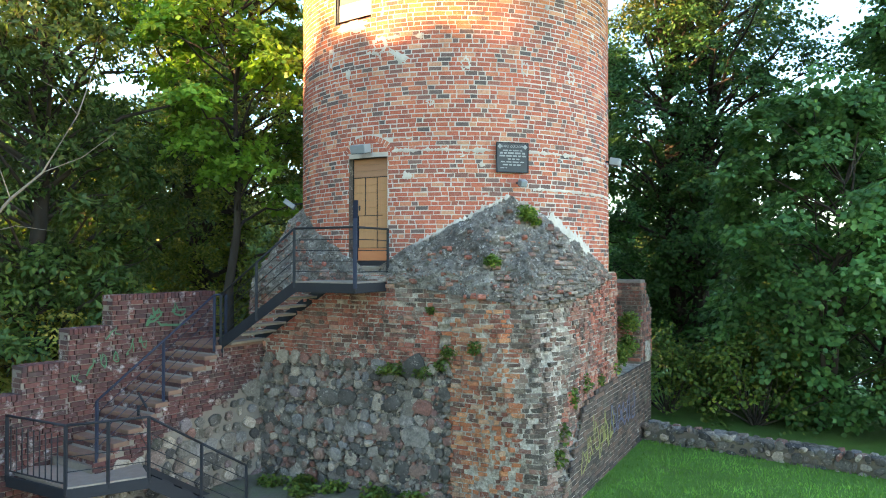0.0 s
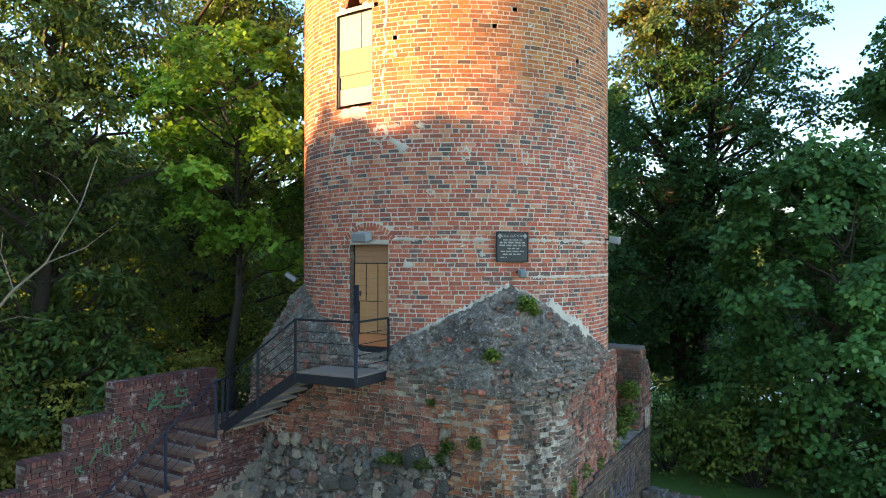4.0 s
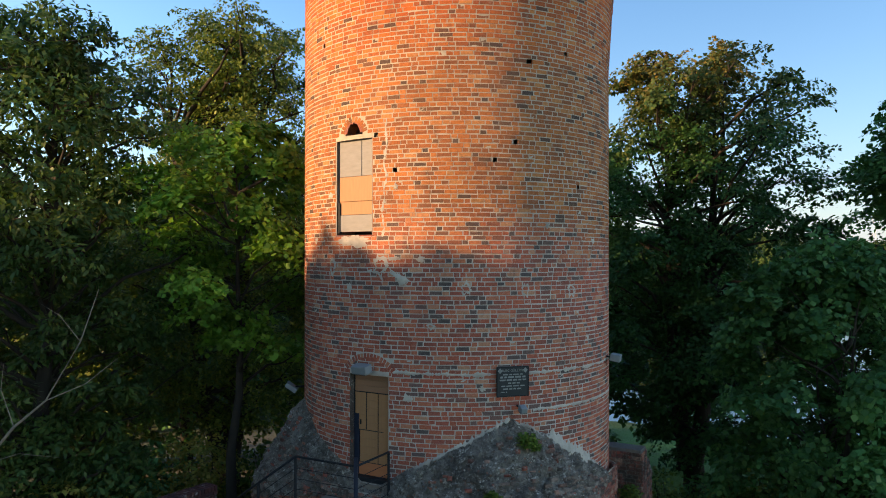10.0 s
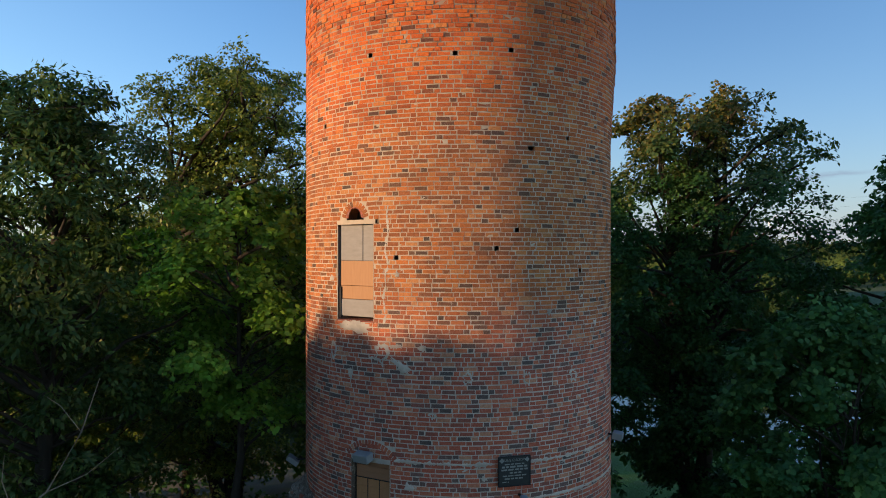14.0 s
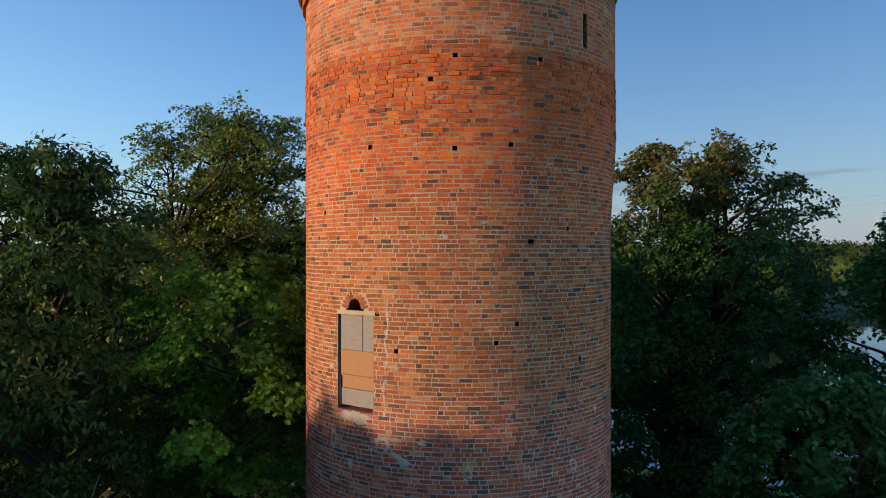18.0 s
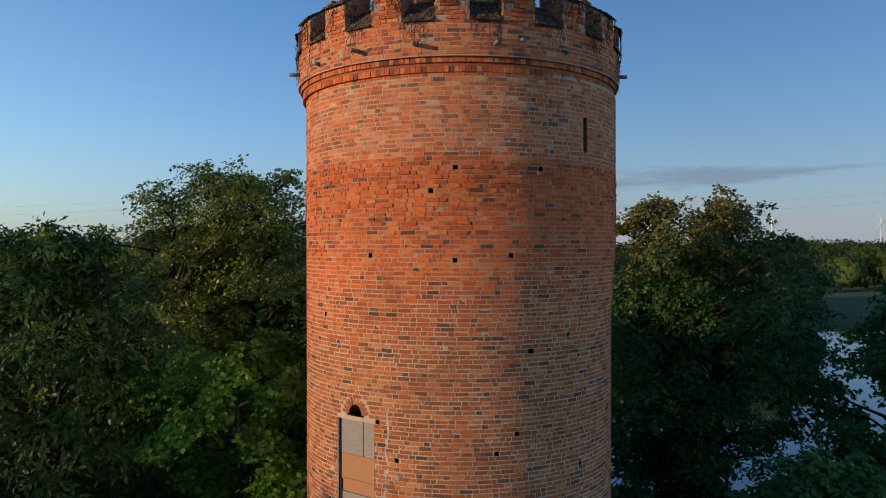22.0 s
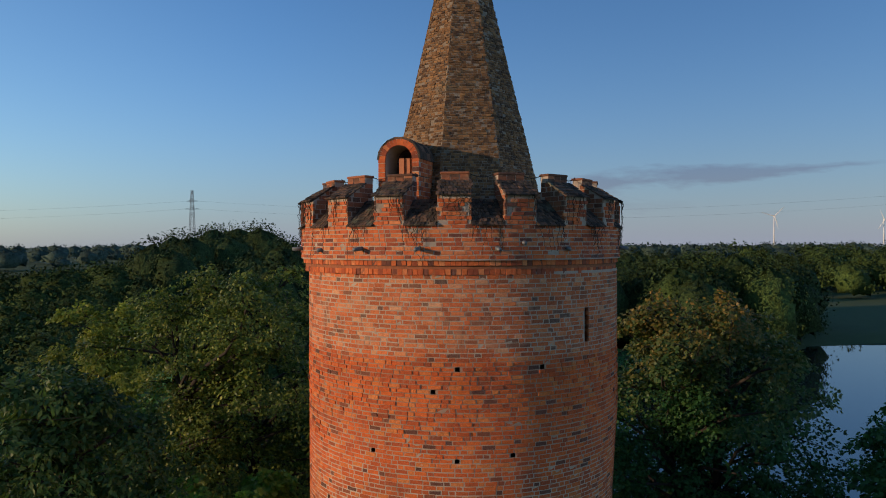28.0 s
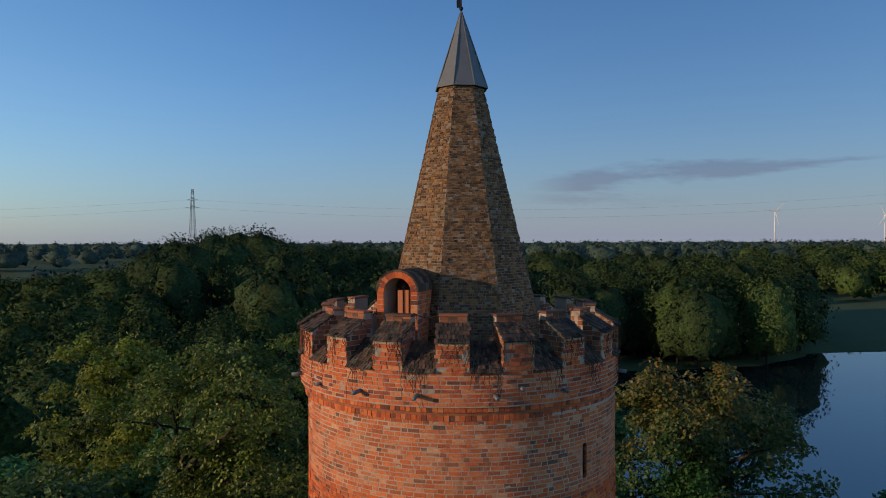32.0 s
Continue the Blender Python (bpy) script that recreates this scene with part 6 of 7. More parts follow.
# upper boards, then three columns, then the red bottom board
for k in range(3):
    on_door("top_board", (dw, 0.03, 0.118), 0, dz1 - 0.06 - 0.121 * k, M_WOOD_TOP)
zt, zb = dz1 - 0.375, dz0 + 0.26
for j, (x0, x1, za, zc) in enumerate(((-0.43, -0.155, zt, zt - 0.75), (-0.145, 0.13, zt, zt - 0.75), (-0.31, 0.13, zt - 0.76, zb), (0.14, 0.43, zt, zb))):
    nrow = max(2, int((za - zc) / 0.13))
    for i in range(nrow):
        hgt = (za - zc) / nrow
        on_door("door_board", (x1 - x0, 0.026, hgt - 0.003), (x0 + x1) / 2, za - hgt * (i + 0.5), M_WOOD)
on_door("bottom_board", (dw, 0.03, 0.245), 0, dz0 + 0.13, M_WOOD_RED)
for x, z, w, h in ((0, zt + 0.002, dw, 0.014), (0, zb - 0.002, dw, 0.012), (-0.15, zt - 0.37, 0.012, 0.75), (0.135, (zt + zb) / 2, 0.012, zt - zb), (0.44, (dz0 + dz1) / 2, 0.03, dz1 - dz0), (-0.445, dz1 - 0.6, 0.02, 1.2), (-0.085, zt - 0.755, 0.7, 0.012)):
    on_door("iron_strip", (w, 0.03, h), x, z, M_STEEL, -0.008)
on_door("frame_post", (0.11, 0.05, 1.2), -0.385, dz0 + 0.62, M_BLUE, -0.01, "dark blue steel post")
on_door("latch", (0.03, 0.03, 0.1), -0.29, zt - 0.6, M_STEEL, -0.02)
for z in (zt + 0.0, zt - 0.78, zb):
    on_door("hinge", (0.05, 0.04, 0.06), 0.425, z, M_STEEL, -0.014)
on_door("threshold", (0.96, 0.2, 0.09), 0, dz0 - 0.05, M_STEEL, -0.02)
ob = part("door_sill", boxed((1.0, 0.34, 0.14), Matrix.Translation((0, 0.0, dz0 - 0.17)), 0.02), M_MORTAR_DARK, door, "dark worn sill")
ob.matrix_basis = dmid

win = thing("window_1", "tall upper window closed with pale and wooden boards", "window", kind="structure")
wmid = facing(-36.3, RAD - 0.12, 0)


def on_win(name, size, x, z, material, y=0.0, label=""):
    ob = part(name, boxed(size, Matrix.Translation((x, y, z)), 0.003), material, win, label)
    ob.matrix_basis = wmid
    return ob


on_win("pale_board", (0.61, 0.02, 0.75), -0.165, 10.82, M_PANEL, 0, "pale fibre board")
on_win("pale_board", (0.29, 0.02, 0.75), 0.3, 10.82, M_PANEL, 0.003, "pale fibre board")
on_win("wood_board", (0.92, 0.022, 0.5), 0, 10.19, M_WOOD, 0, "light wooden board")
on_win("wood_board", (0.92, 0.022, 0.265), 0, 9.8, M_WOOD, 0.004, "light wooden board")
on_win("pale_board", (0.92, 0.02, 0.34), 0.01, 9.49, M_PANEL, -0.01, "pale fibre board")
on_win("window_post", (0.05, 0.06, 0.62), -0.46, 9.6, M_STEEL, -0.01)
# dark strip over the boards imitates a ragged gap in shade
on_win("dark_gap_board", (1.0, 0.05, 0.05), 0, 11.21, M_BARK, -0.03, "dark board standing in for a shadowed gap")
ob = part("lunette_back", boxed((1.1, 0.04, 0.7), Matrix.Translation((0, 0.42, 11.5))), M_MORTAR_DARK, win, "dark recess under the arch")
ob.matrix_basis = wmid

plaque = thing("plaque", "black memorial plaque with pale lettering on the shaft", "sign", at=tuple(ring(16.6, RAD + 0.02, 6.42)))
pq = facing(16.6, RAD + 0.045, 6.42)
pq_inv = Matrix.Translation(-ring(16.6, RAD + 0.02, 6.42))
for nm, size, x, z, mat, y in [("plate", (0.66, 0.03, 0.58), 0, 0, M_SLATE, 0.0)] + [("rim", (0.66, 0.012, 0.02), 0, s * 0.28, M_STEEL, -0.02) for s in (-1, 1)] + [("rim", (0.02, 0.012, 0.54), s * 0.32, 0, M_STEEL, -0.02) for s in (-1, 1)]:
    ob = part(nm, boxed(size, Matrix.Translation((x, y, z)), 0.003), mat, plaque)
    ob.matrix_parent_inverse, ob.matrix_basis = pq_inv, pq
for i, (z, a, b, hgt) in enumerate(((0.135, -0.2, 0.2, 0.022), (0.085, -0.26, 0.26, 0.034), (0.03, -0.27, 0.27, 0.03), (-0.03, -0.1, 0.14, 0.026), (-0.085, -0.24, 0.24, 0.022), (-0.14, -0.2, 0.18, 0.026), (-0.2, -0.25, -0.12, 0.018))):
    x = a
    while x < b:
        ww = min(rng.uniform(0.05, 0.13), b - x)
        ob = part("text_bar", boxed((ww, 0.003, hgt), Matrix.Translation((x + ww / 2, -0.017, z))), M_LETTER, plaque)
        ob.matrix_parent_inverse, ob.matrix_basis = pq_inv, pq
        x += ww + 0.025
for sx in (-0.26, 0.26):
    bm = bmesh.new()
    bmesh.ops.create_cone(bm, cap_ends=True, segments=4, radius1=0.05, radius2=0.05, depth=0.004, matrix=Matrix.Translation((sx, -0.017, 0.21)) @ Matrix.Rotation(radians(90), 4, "X"))
    ob = part("emblem", bm, M_LETTER, plaque)
    ob.matrix_parent_inverse, ob.matrix_basis = pq_inv, pq
txt = bpy.data.curves.new("lettering", "FONT")
txt.body, txt.size, txt.extrude, txt.align_x, txt.align_y = "BURG GÜLZOW", 0.066, 0.0015, "CENTER", "CENTER"
ob = new("lettering_line", txt)
bpy.context.view_layer.update()
me = bpy.data.meshes.new_from_object(ob.evaluated_get(bpy.context.evaluated_depsgraph_get()))
bpy.data.objects.remove(ob)
ob = put("lettering", me, M_LETTER, plaque)
ob.matrix_parent_inverse, ob.matrix_basis = pq_inv, pq @ Matrix.Translation((0, -0.018, 0.21)) @ Matrix.Rotation(radians(90), 4, "X")


def floodlight(phi, z, reach, size, label, tilt=25.0, turn=0.0):
    at = ring(phi, RAD, z)
    lamp = thing("floodlight", label, "lamp", "floodlights on the tower", at=tuple(at))
    inv = Matrix.Translation(-at)
    m = facing(phi, RAD, z) @ Matrix.Rotation(radians(turn), 4, "Z")
    body = part("housing", boxed(size, Matrix.Translation((0, -reach, 0)) @ Matrix.Rotation(radians(tilt), 4, "X"), 0.015), M_LAMP, lamp)
    front = part("glass", boxed((size[0] * 0.9, size[1] * 0.85, 0.01), Matrix.Translation((0, -reach, 0)) @ Matrix.Rotation(radians(tilt), 4, "X") @ Matrix.Translation((0, 0, -size[2] / 2 - 0.002))), M_SLATE, lamp)
    arm = part("bracket", bar(bmesh.new(), (0, 0.02, 0.02), (0, -reach, 0), 0.018, square=True), M_STEEL, lamp)
    for o in (body, front, arm):
        o.matrix_parent_inverse, o.matrix_basis = inv, m


floodlight(-30.0, 6.62, 0.2, (0.36, 0.22, 0.17), "pale grey floodlight above the door", 12)
floodlight(67, 6.6, 0.2, (0.26, 0.22, 0.16), "pale grey floodlight on the shaft's flank", 10)
floodlight(-84, 5.75, 0.3, (0.3, 0.3, 0.12), "tilted grey floodlight on the shaft", -35)
floodlight(18.5, 5.92, 0.25, (0.14, 0.16, 0.12), "small dark floodlight under the plaque", 20)

# pale mortar bands round the shaft and patches of render
for p0, p1, z, hgt in ((-21, 10.5, 6.56, 0.07), (22.5, 80, 6.55, 0.06), (24, 80, 5.83, 0.05)):
    bm = bmesh.new()
    last = None
    cnt = int((p1 - p0) / 0.35)
    for j in range(cnt + 1):
        p = p0 + (p1 - p0) * j / cnt
        zz0 = z + 0.02 * noise.noise((p * 0.2, z, 0)) + 0.012 * noise.noise((p * 1.3, z, 2))
        hh = hgt * max(0.08, 0.5 + 0.6 * noise.noise((p * 0.45, z, 5)) + 0.5 * noise.noise((p * 1.9, z, 7)))
        vs = [bm.verts.new(ring(p, RAD + o, zz0 + d)) for o, d in ((-0.012, hh), (-0.004, hh * 0.7), (-0.004, -hh * 0.7), (-0.012, -hh))]
        if last:
            for i in range(3):
                bm.faces.new((last[i + 1], vs[i + 1], vs[i], last[i]))
        last = vs
    tput(part("mortar_band", bm, M_MORTAR, shaft, "pale mortar band", True))

# ---- low field-stone wall beyond the lawn ----
lw = thing("low_stone_wall", "low field stone wall along the lawn", "wall", at=(7, 16, 0))
lw_inv = Matrix.Translation((-7, -16, 0))
wa, wb = Vector((4.9, 18.0, 0)), Vector((14.5, 10.2, 0))
t = (wb - wa).normalized()
nn = Vector((-t.y, t.x, 0))
ob = part("wall_core", boxed(((wb - wa).length, 0.5, 0.75), frame_of((wa + wb) / 2 + nn * 0.32 + Vector((0, 0, 0.0)), t), 0.05), M_MORTAR_DARK, lw)
ob.matrix_parent_inverse = lw_inv
stone_wall(wa, wb, -0.1, 0.36, lw, 0.14, 0.2, inv=lw_inv)
for k in range(2):
    s = 0.0
    while s < (wb - wa).length:
        w = rng.uniform(0.2, 0.36)
        ob = put("stone", STONES[rng.integers(len(STONES))], None, lw)
        ob.matrix_parent_inverse = lw_inv
        ob.matrix_basis = frame_of(wa + t * (s + w / 2) + nn * (0.16 + 0.3 * k) + Vector((0, 0, 0.38)), t) @ Matrix.Rotation(radians(90), 4, "X") @ Matrix.Diagonal((w / 0.33, 0.6, rng.uniform(0.85, 1.15), 1))
        s += w


# ---- faded spray paint: loose strokes on the walls ----
def strokes(name, label, origin, along, out, lines, material, width=0.05):
    """Flat painted strokes on an upright face: runs of (along, up) points."""
    whole = thing(name, label, "graffiti", at=tuple(origin))
    inv = Matrix.Translation(-origin)
    for ln in lines:
        bm = bmesh.new()
        rim = []
        for i, (a, z) in enumerate(ln):
            (a0, z0), (a1, z1) = ln[max(0, i - 1)], ln[min(len(ln) - 1, i + 1)]
            L = math.hypot(a1 - a0, z1 - z0) + 1e-6
            dx, dz = -(z1 - z0) / L * width / 2, (a1 - a0) / L * width / 2
            rim.append([bm.verts.new(origin + along * (a + k * dx) + Vector((0, 0, z + k * dz)) + out) for k in (-1, 1)])
        for p, q in zip(rim, rim[1:]):
            bm.faces.new((p[0], q[0], q[1], p[1]))
        part("stroke", bm, material, whole).matrix_parent_inverse = inv


def squiggle(a, z, w, h, seed, n=9):
    r = random.Random(seed)
    return [(a + w * (0.5 + 0.5 * math.cos(6.5 * i / n + seed)) * r.uniform(0.4, 1), z + h * (0.5 + 0.5 * math.sin(7.5 * i / n + 2 * seed)) * r.uniform(0.3, 1)) for i in range(n)]


w_out_ = SV * -0.03
strokes("green_graffiti", "faded green spray scrawl on the stepped wall", W0, SU, w_out_, [squiggle(1.75, 3.15, 0.4, 0.42, 1, 14), squiggle(1.8, 3.2, 0.3, 0.3, 2, 12), squiggle(2.35, 3.3, 0.35, 0.3, 3, 12), squiggle(2.0, 3.1, 0.7, 0.12, 4, 9)], M_GRAFF_G, 0.04)
strokes("green_graffiti", "pale green spray letters low on the stepped wall", W0, SU, w_out_, [squiggle(0.25 + 0.27 * k, 2.2 + 0.1 * k, 0.22, 0.34, 5 + 2.3 * k, 10) for k in range(6)] + [squiggle(0.9, 2.95, 0.4, 0.25, 14, 8)], M_GRAFF_G, 0.025)
r_out_ = -LF * 0.026
strokes("yellow_graffiti", "faded yellow spray letters on the dark brick face", CORNER, RF, r_out_, [squiggle(1.5 + 0.4 * k, 0.45 + 0.12 * (k % 3), 0.42, 0.85, 21 + 3.7 * k, 13) for k in range(6)], M_GRAFF_Y, 0.045)
strokes("dark_graffiti", "dark spray letters on the dark brick face", CORNER, RF, r_out_ * 1.12, [squiggle(3.6 + 0.45 * k, 0.75, 0.45, 0.75, 41 + 2.9 * k, 13) for k in range(5)], M_GRAFF_B, 0.06)


# ---- patches, rings and a crack of pale mortar on the shaft ----
def patch(p, z, w, h, seed, hollow=0.0, tilt=0.0, material=M_PALE, label="pale mortar patch"):
    """An uneven skin of mortar that follows the shaft; hollow leaves its middle open."""
    bm = bmesh.new()
    n = 40
    rows_ = []
    for ring_k, f in enumerate((1.0, 0.8, max(hollow, 0.02))):
        row = []
        for i in range(n):
            a = 2 * math.pi * i / n
            k = f * (1 + 0.6 * noise.noise((math.cos(a) * 1.5 + seed, math.sin(a) * 1.5, seed)) + 0.55 * noise.noise((math.cos(a) * 4 + seed, math.sin(a) * 4, 2)))
            x, y = w / 2 * k * math.cos(a), h / 2 * k * math.sin(a)
            x, y = x * math.cos(tilt) - y * math.sin(tilt), x * math.sin(tilt) + y * math.cos(tilt)
            row.append(bm.verts.new(ring(p + x / RAD * 57.3, RAD + (-0.014 if ring_k == 0 else -0.003), z + y)))
        rows_.append(row)
    for a, b in zip(rows_, rows_[1:]):
        for i in range(n):
            bm.faces.new((a[i], a[(i + 1) % n], b[(i + 1) % n], b[i]))
    if hollow < 0.1:
        bm.faces.new(rows_[-1])
    bmesh.ops.recalc_face_normals(bm, faces=bm.faces)
    part("mortar_patch", bm, material, shaft, label, True)


for i, (p, z, w, h, hol, tilt) in enumerate(((-25.5, 8.6, 0.3, 0.42, 0.55, 0), (-18.4, 8.39, 0.6, 0.14, 0, -0.6), (-37.9, 8.19, 0.16, 0.22, 0, 0), (2.1, 8.19, 0.2, 0.24, 0.6, 0), (21.3, 8.16, 0.2, 0.24, 0.6, 0), (40.1, 8.14, 0.22, 0.24, 0.6, 0), (-8.6, 7.48, 0.16, 0.16, 0.4, 0), (-46.3, 8.6, 0.2, 0.4, 0.55, 0), (-15.9, 6.07, 0.16, 0.16, 0, 0), (12.4, 16.06, 0.4, 0.3, 0, 0), (3.6, 16.23, 0.5, 0.14, 0, 0), (-20.0, 8.78, 0.25, 0.1, 0, 0), (-36.1, 9.14, 0.8, 0.22, 0, 0), (-57.5, 9.16, 0.14, 0.12, 0, 0), (-47.5, 10.08, 0.14, 0.12, 0, 0), (-11.8, 8.76, 0.14, 0.12, 0, 0), (29.5, 9.44, 0.14, 0.12, 0, 0), (7.4, 6.28, 0.14, 0.12, 0, 0), (52.5, 9.15, 0.14, 0.12, 0, 0), (-20.1, 10.19, 0.14, 0.12, 0, 0))):
    patch(p, z, w, h, 3.1 * i + 0.7, hol, tilt)
bm = bmesh.new()
last = None
for i in range(110):
    f = i / 109
    p, z = -23.1 + (-24.6 - (-23.1)) * f + 1.4 * noise.noise((f * 7, 1, 1)), 11.53 + (9.21 - 11.53) * f
    wd = max(0.06, 0.3 + 0.7 * noise.noise((f * 19, 3, 1)) + 0.5 * noise.noise((f * 61, 3, 1)))
    vs = [bm.verts.new(ring(p + d, RAD + o, z)) for d, o in ((-wd, -0.009), (0, -0.004), (wd, -0.009))]
    if last:
        for k in (0, 1):
            bm.faces.new((last[k], last[k + 1], vs[k + 1], vs[k]))
    last = vs
part("mended_crack", bm, M_PALE, shaft, "mended crack filled with pale mortar", True)


# ---- trees ----
def tube(points, radii, sides=7):
    """Vertices and quads of a tapering limb."""
    pts = np.asarray(points, float)
    d = np.gradient(pts, axis=0)
    d /= np.linalg.norm(d, axis=1)[:, None] + 1e-9
    ref = np.where(np.abs(d[:, 2:3]) > 0.9, (1.0, 0, 0), (0, 0, 1.0))
    u = np.cross(d, ref)
    u /= np.linalg.norm(u, axis=1)[:, None] + 1e-9
    w = np.cross(d, u)
    a = np.arange(sides) / sides * 2 * math.pi
    V = pts[:, None] + np.asarray(radii)[:, None, None] * (np.cos(a)[None, :, None] * u[:, None] + np.sin(a)[None, :, None] * w[:, None])
    n = len(pts)
    i = np.arange(n - 1)[:, None] * sides
    j = np.arange(sides)[None]
    Q = np.stack([i + j, i + (j + 1) % sides, i + sides + (j + 1) % sides, i + sides + j], -1)
    return V.reshape(-1, 3), Q.reshape(-1, 4)


def join(pieces):
    vs, qs, k = [], [], 0
    for v, q in pieces:
        vs.append(v)
        qs.append(q + k)
        k += len(v)
    return np.concatenate(vs), np.concatenate(qs)


def leaf_quads(C, length, width, droop=0.35, flat=0.15, r=None):
    """Pointed leaves at the places C, lying mostly flat in sprays."""
    r = r or rng
    n = len(C)
    a = r.uniform(0, 2 * math.pi, n)
    D = np.stack([np.cos(a), np.sin(a), -droop + r.normal(0, 0.35, n)], 1)
    D /= np.linalg.norm(D, axis=1)[:, None]
    up = np.stack([r.normal(0, 1 - flat + 0.2, n), r.normal(0, 1 - flat + 0.2, n), np.ones(n)], 1)
    S = np.cross(D, up)
    S /= np.linalg.norm(S, axis=1)[:, None] + 1e-9
    k = r.uniform(0.65, 1.3, n)[:, None]
    L, W = length * k, width * k
    V = np.stack([C, C + D * L * 0.45 + S * W * 0.5, C + D * L, C + D * L * 0.5 - S * W * 0.5], 1)
    return V.reshape(-1, 3), np.arange(4 * n).reshape(-1, 4)


def spray_leaves(r, centre, out, size, count, leaf, wide, droop):
    """One spray: leaves side by side on a small sloping roof that droops towards its rim."""
    n = np.array((0, 0, 1.0)) + out * r.uniform(0.2, 0.9) + r.normal(0, 0.18, 3)
    n /= np.linalg.norm(n)
    e1 = np.cross(n, (0.3, 0.9, 0.1))
    e1 /= np.linalg.norm(e1)
    e2 = np.cross(n, e1)
    a, f = r.uniform(0, 2 * math.pi, count), np.sqrt(r.uniform(0, 1, count))
    way = np.cos(a)[:, None] * e1 + np.sin(a)[:, None] * e2
    rim = size * f * (1 + 0.25 * np.sin(3 * a + r.uniform(0, 6)))
    C = centre + way * rim[:, None] - n * (droop * size * f ** 2)[:, None] + r.normal(0, 0.09 * size, (count, 3))
    D = way * 0.8 + r.normal(0, 0.5, (count, 3)) - np.array((0, 0, 0.25 + droop * 0.6)) * f[:, None]
    D /= np.linalg.norm(D, axis=1)[:, None]
    S = np.cross(n + r.normal(0, 0.33, (count, 3)), D)
    S /= np.linalg.norm(S, axis=1)[:, None] + 1e-9
    k = leaf * r.uniform(0.65, 1.25, count)[:, None]
    return np.stack([C, C + D * k * 0.42 + S * k * wide * 0.5, C + D * k, C + D * k * 0.42 - S * k * wide * 0.5], 1)


def tree_meshes(seed, height, spread, trunk_r, material, clear=0.16, boughs=42, sprays=17, leaves=60, leaf=0.17, wide=0.75, droop=0.3, mid=0.5, stems=1, ragged=0.2, shift=(0, 0)):
    """Trunk with limbs and twigs, and boughs of leaf sprays with gaps between them. Returns two meshes."""
    r = np.random.default_rng(seed)
    wood, crown = [], []
    trunks = []
    for k in range(stems):
        n = 9
        tz = np.linspace(-0.5, height * (0.88 if k == 0 else r.uniform(0.62, 0.8)), n)
        a = r.uniform(0, 6.28) + k * 6.28 / stems
        open_ = spread * (0.06 if stems == 1 else 0.34) * (tz / height).clip(0) ** 0.8
        pts = np.stack([open_ * math.cos(a) + np.cumsum(r.normal(0, 0.1, n)) + shift[0] * tz / height, open_ * math.sin(a) + np.cumsum(r.normal(0, 0.1, n)) + shift[1] * tz / height, tz], 1)
        pts[:2, :2] *= 0.3
        trunks.append(pts)
        wood.append(tube(pts, trunk_r * (1 if k == 0 else 0.72) * (1 - 0.9 * np.linspace(0, 1, n) ** 0.85) * np.where(np.arange(n) == 0, 1.4, 1), 10))
    lobes = r.uniform(0, 6.28, 4)
    for k in range(boughs):
        h = ((k + r.uniform(0, 1)) / boughs) ** 0.78
        a = 2.39996 * k + r.normal(0, 0.35)
        env = math.sqrt(max(0.16, 1 - ((h - mid) / (mid if h < mid else 1.04 - mid)) ** 2)) if h > mid else 1 - 0.45 * ((mid - h) / mid) ** 2
        env *= 1 + ragged * math.sin(3 * a + lobes[0] + 5 * h) + 0.6 * ragged * math.sin(5 * a + lobes[1] - 9 * h) + r.normal(0, ragged * 0.4)
        R = spread * env * r.uniform(0.01, 0.9) ** 0.55
        size = spread * r.uniform(0.17, 0.3) * (0.7 + 0.3 * env)
        z = height * (clear + (0.985 - clear) * h) - size * 0.3
        own = trunks[int(r.integers(len(trunks)))]
        at_z = min(max(0.12 * height, z - R * r.uniform(0.3, 0.75)), own[-1, 2])
        root = np.array((np.interp(at_z, own[:, 2], own[:, 0]), np.interp(at_z, own[:, 2], own[:, 1]), at_z))
        c = np.array((R * math.cos(a) + shift[0] * z / height, R * math.sin(a) + shift[1] * z / height, z))
        half = root * 0.5 + c * 0.5 + np.array((0, 0, 0.08 * R)) + r.normal(0, 0.15, 3)
        b = trunk_r * r.uniform(0.14, 0.3)
        wood.append(tube([root, root * 0.7 + half * 0.3 + r.normal(0, 0.05, 3), half, half * 0.45 + c * 0.55 + r.normal(0, 0.1, 3), c], [b, b * 0.8, b * 0.6, b * 0.42, b * 0.22], 6))
        for j in range(sprays):
            u = r.normal(0, 1, 3)
            u[2] = abs(u[2]) - 0.4
            u /= np.linalg.norm(u)
            p = c + u * size * (1, 1, 0.85) * r.uniform(0.35, 1.15)
            flat = np.array((c[0] * 0.5 / max(R, 0.5) + u[0], c[1] * 0.5 / max(R, 0.5) + u[1], 0))
            crown.append(spray_leaves(r, p, flat / (np.linalg.norm(flat) + 1e-6), size * r.uniform(0.3, 0.55), leaves, leaf, wide, droop))
            if j % 5 == 0:
                wood.append(tube([c * 0.8 + half * 0.2, (c + p) / 2 + r.normal(0, 0.08, 3), p - (0, 0, 0.04)], [b * 0.25, b * 0.15, 0.008], 4))
    lv = np.concatenate(crown).reshape(-1, 3)
    wv, wq = join(wood)
    a, b = quad_mesh("trunk", wv, wq, True), quad_mesh("crown", lv, np.arange(len(lv)).reshape(-1, 4))
    a.materials.append(M_BARK)
    b.materials.append(material)
    return a, b


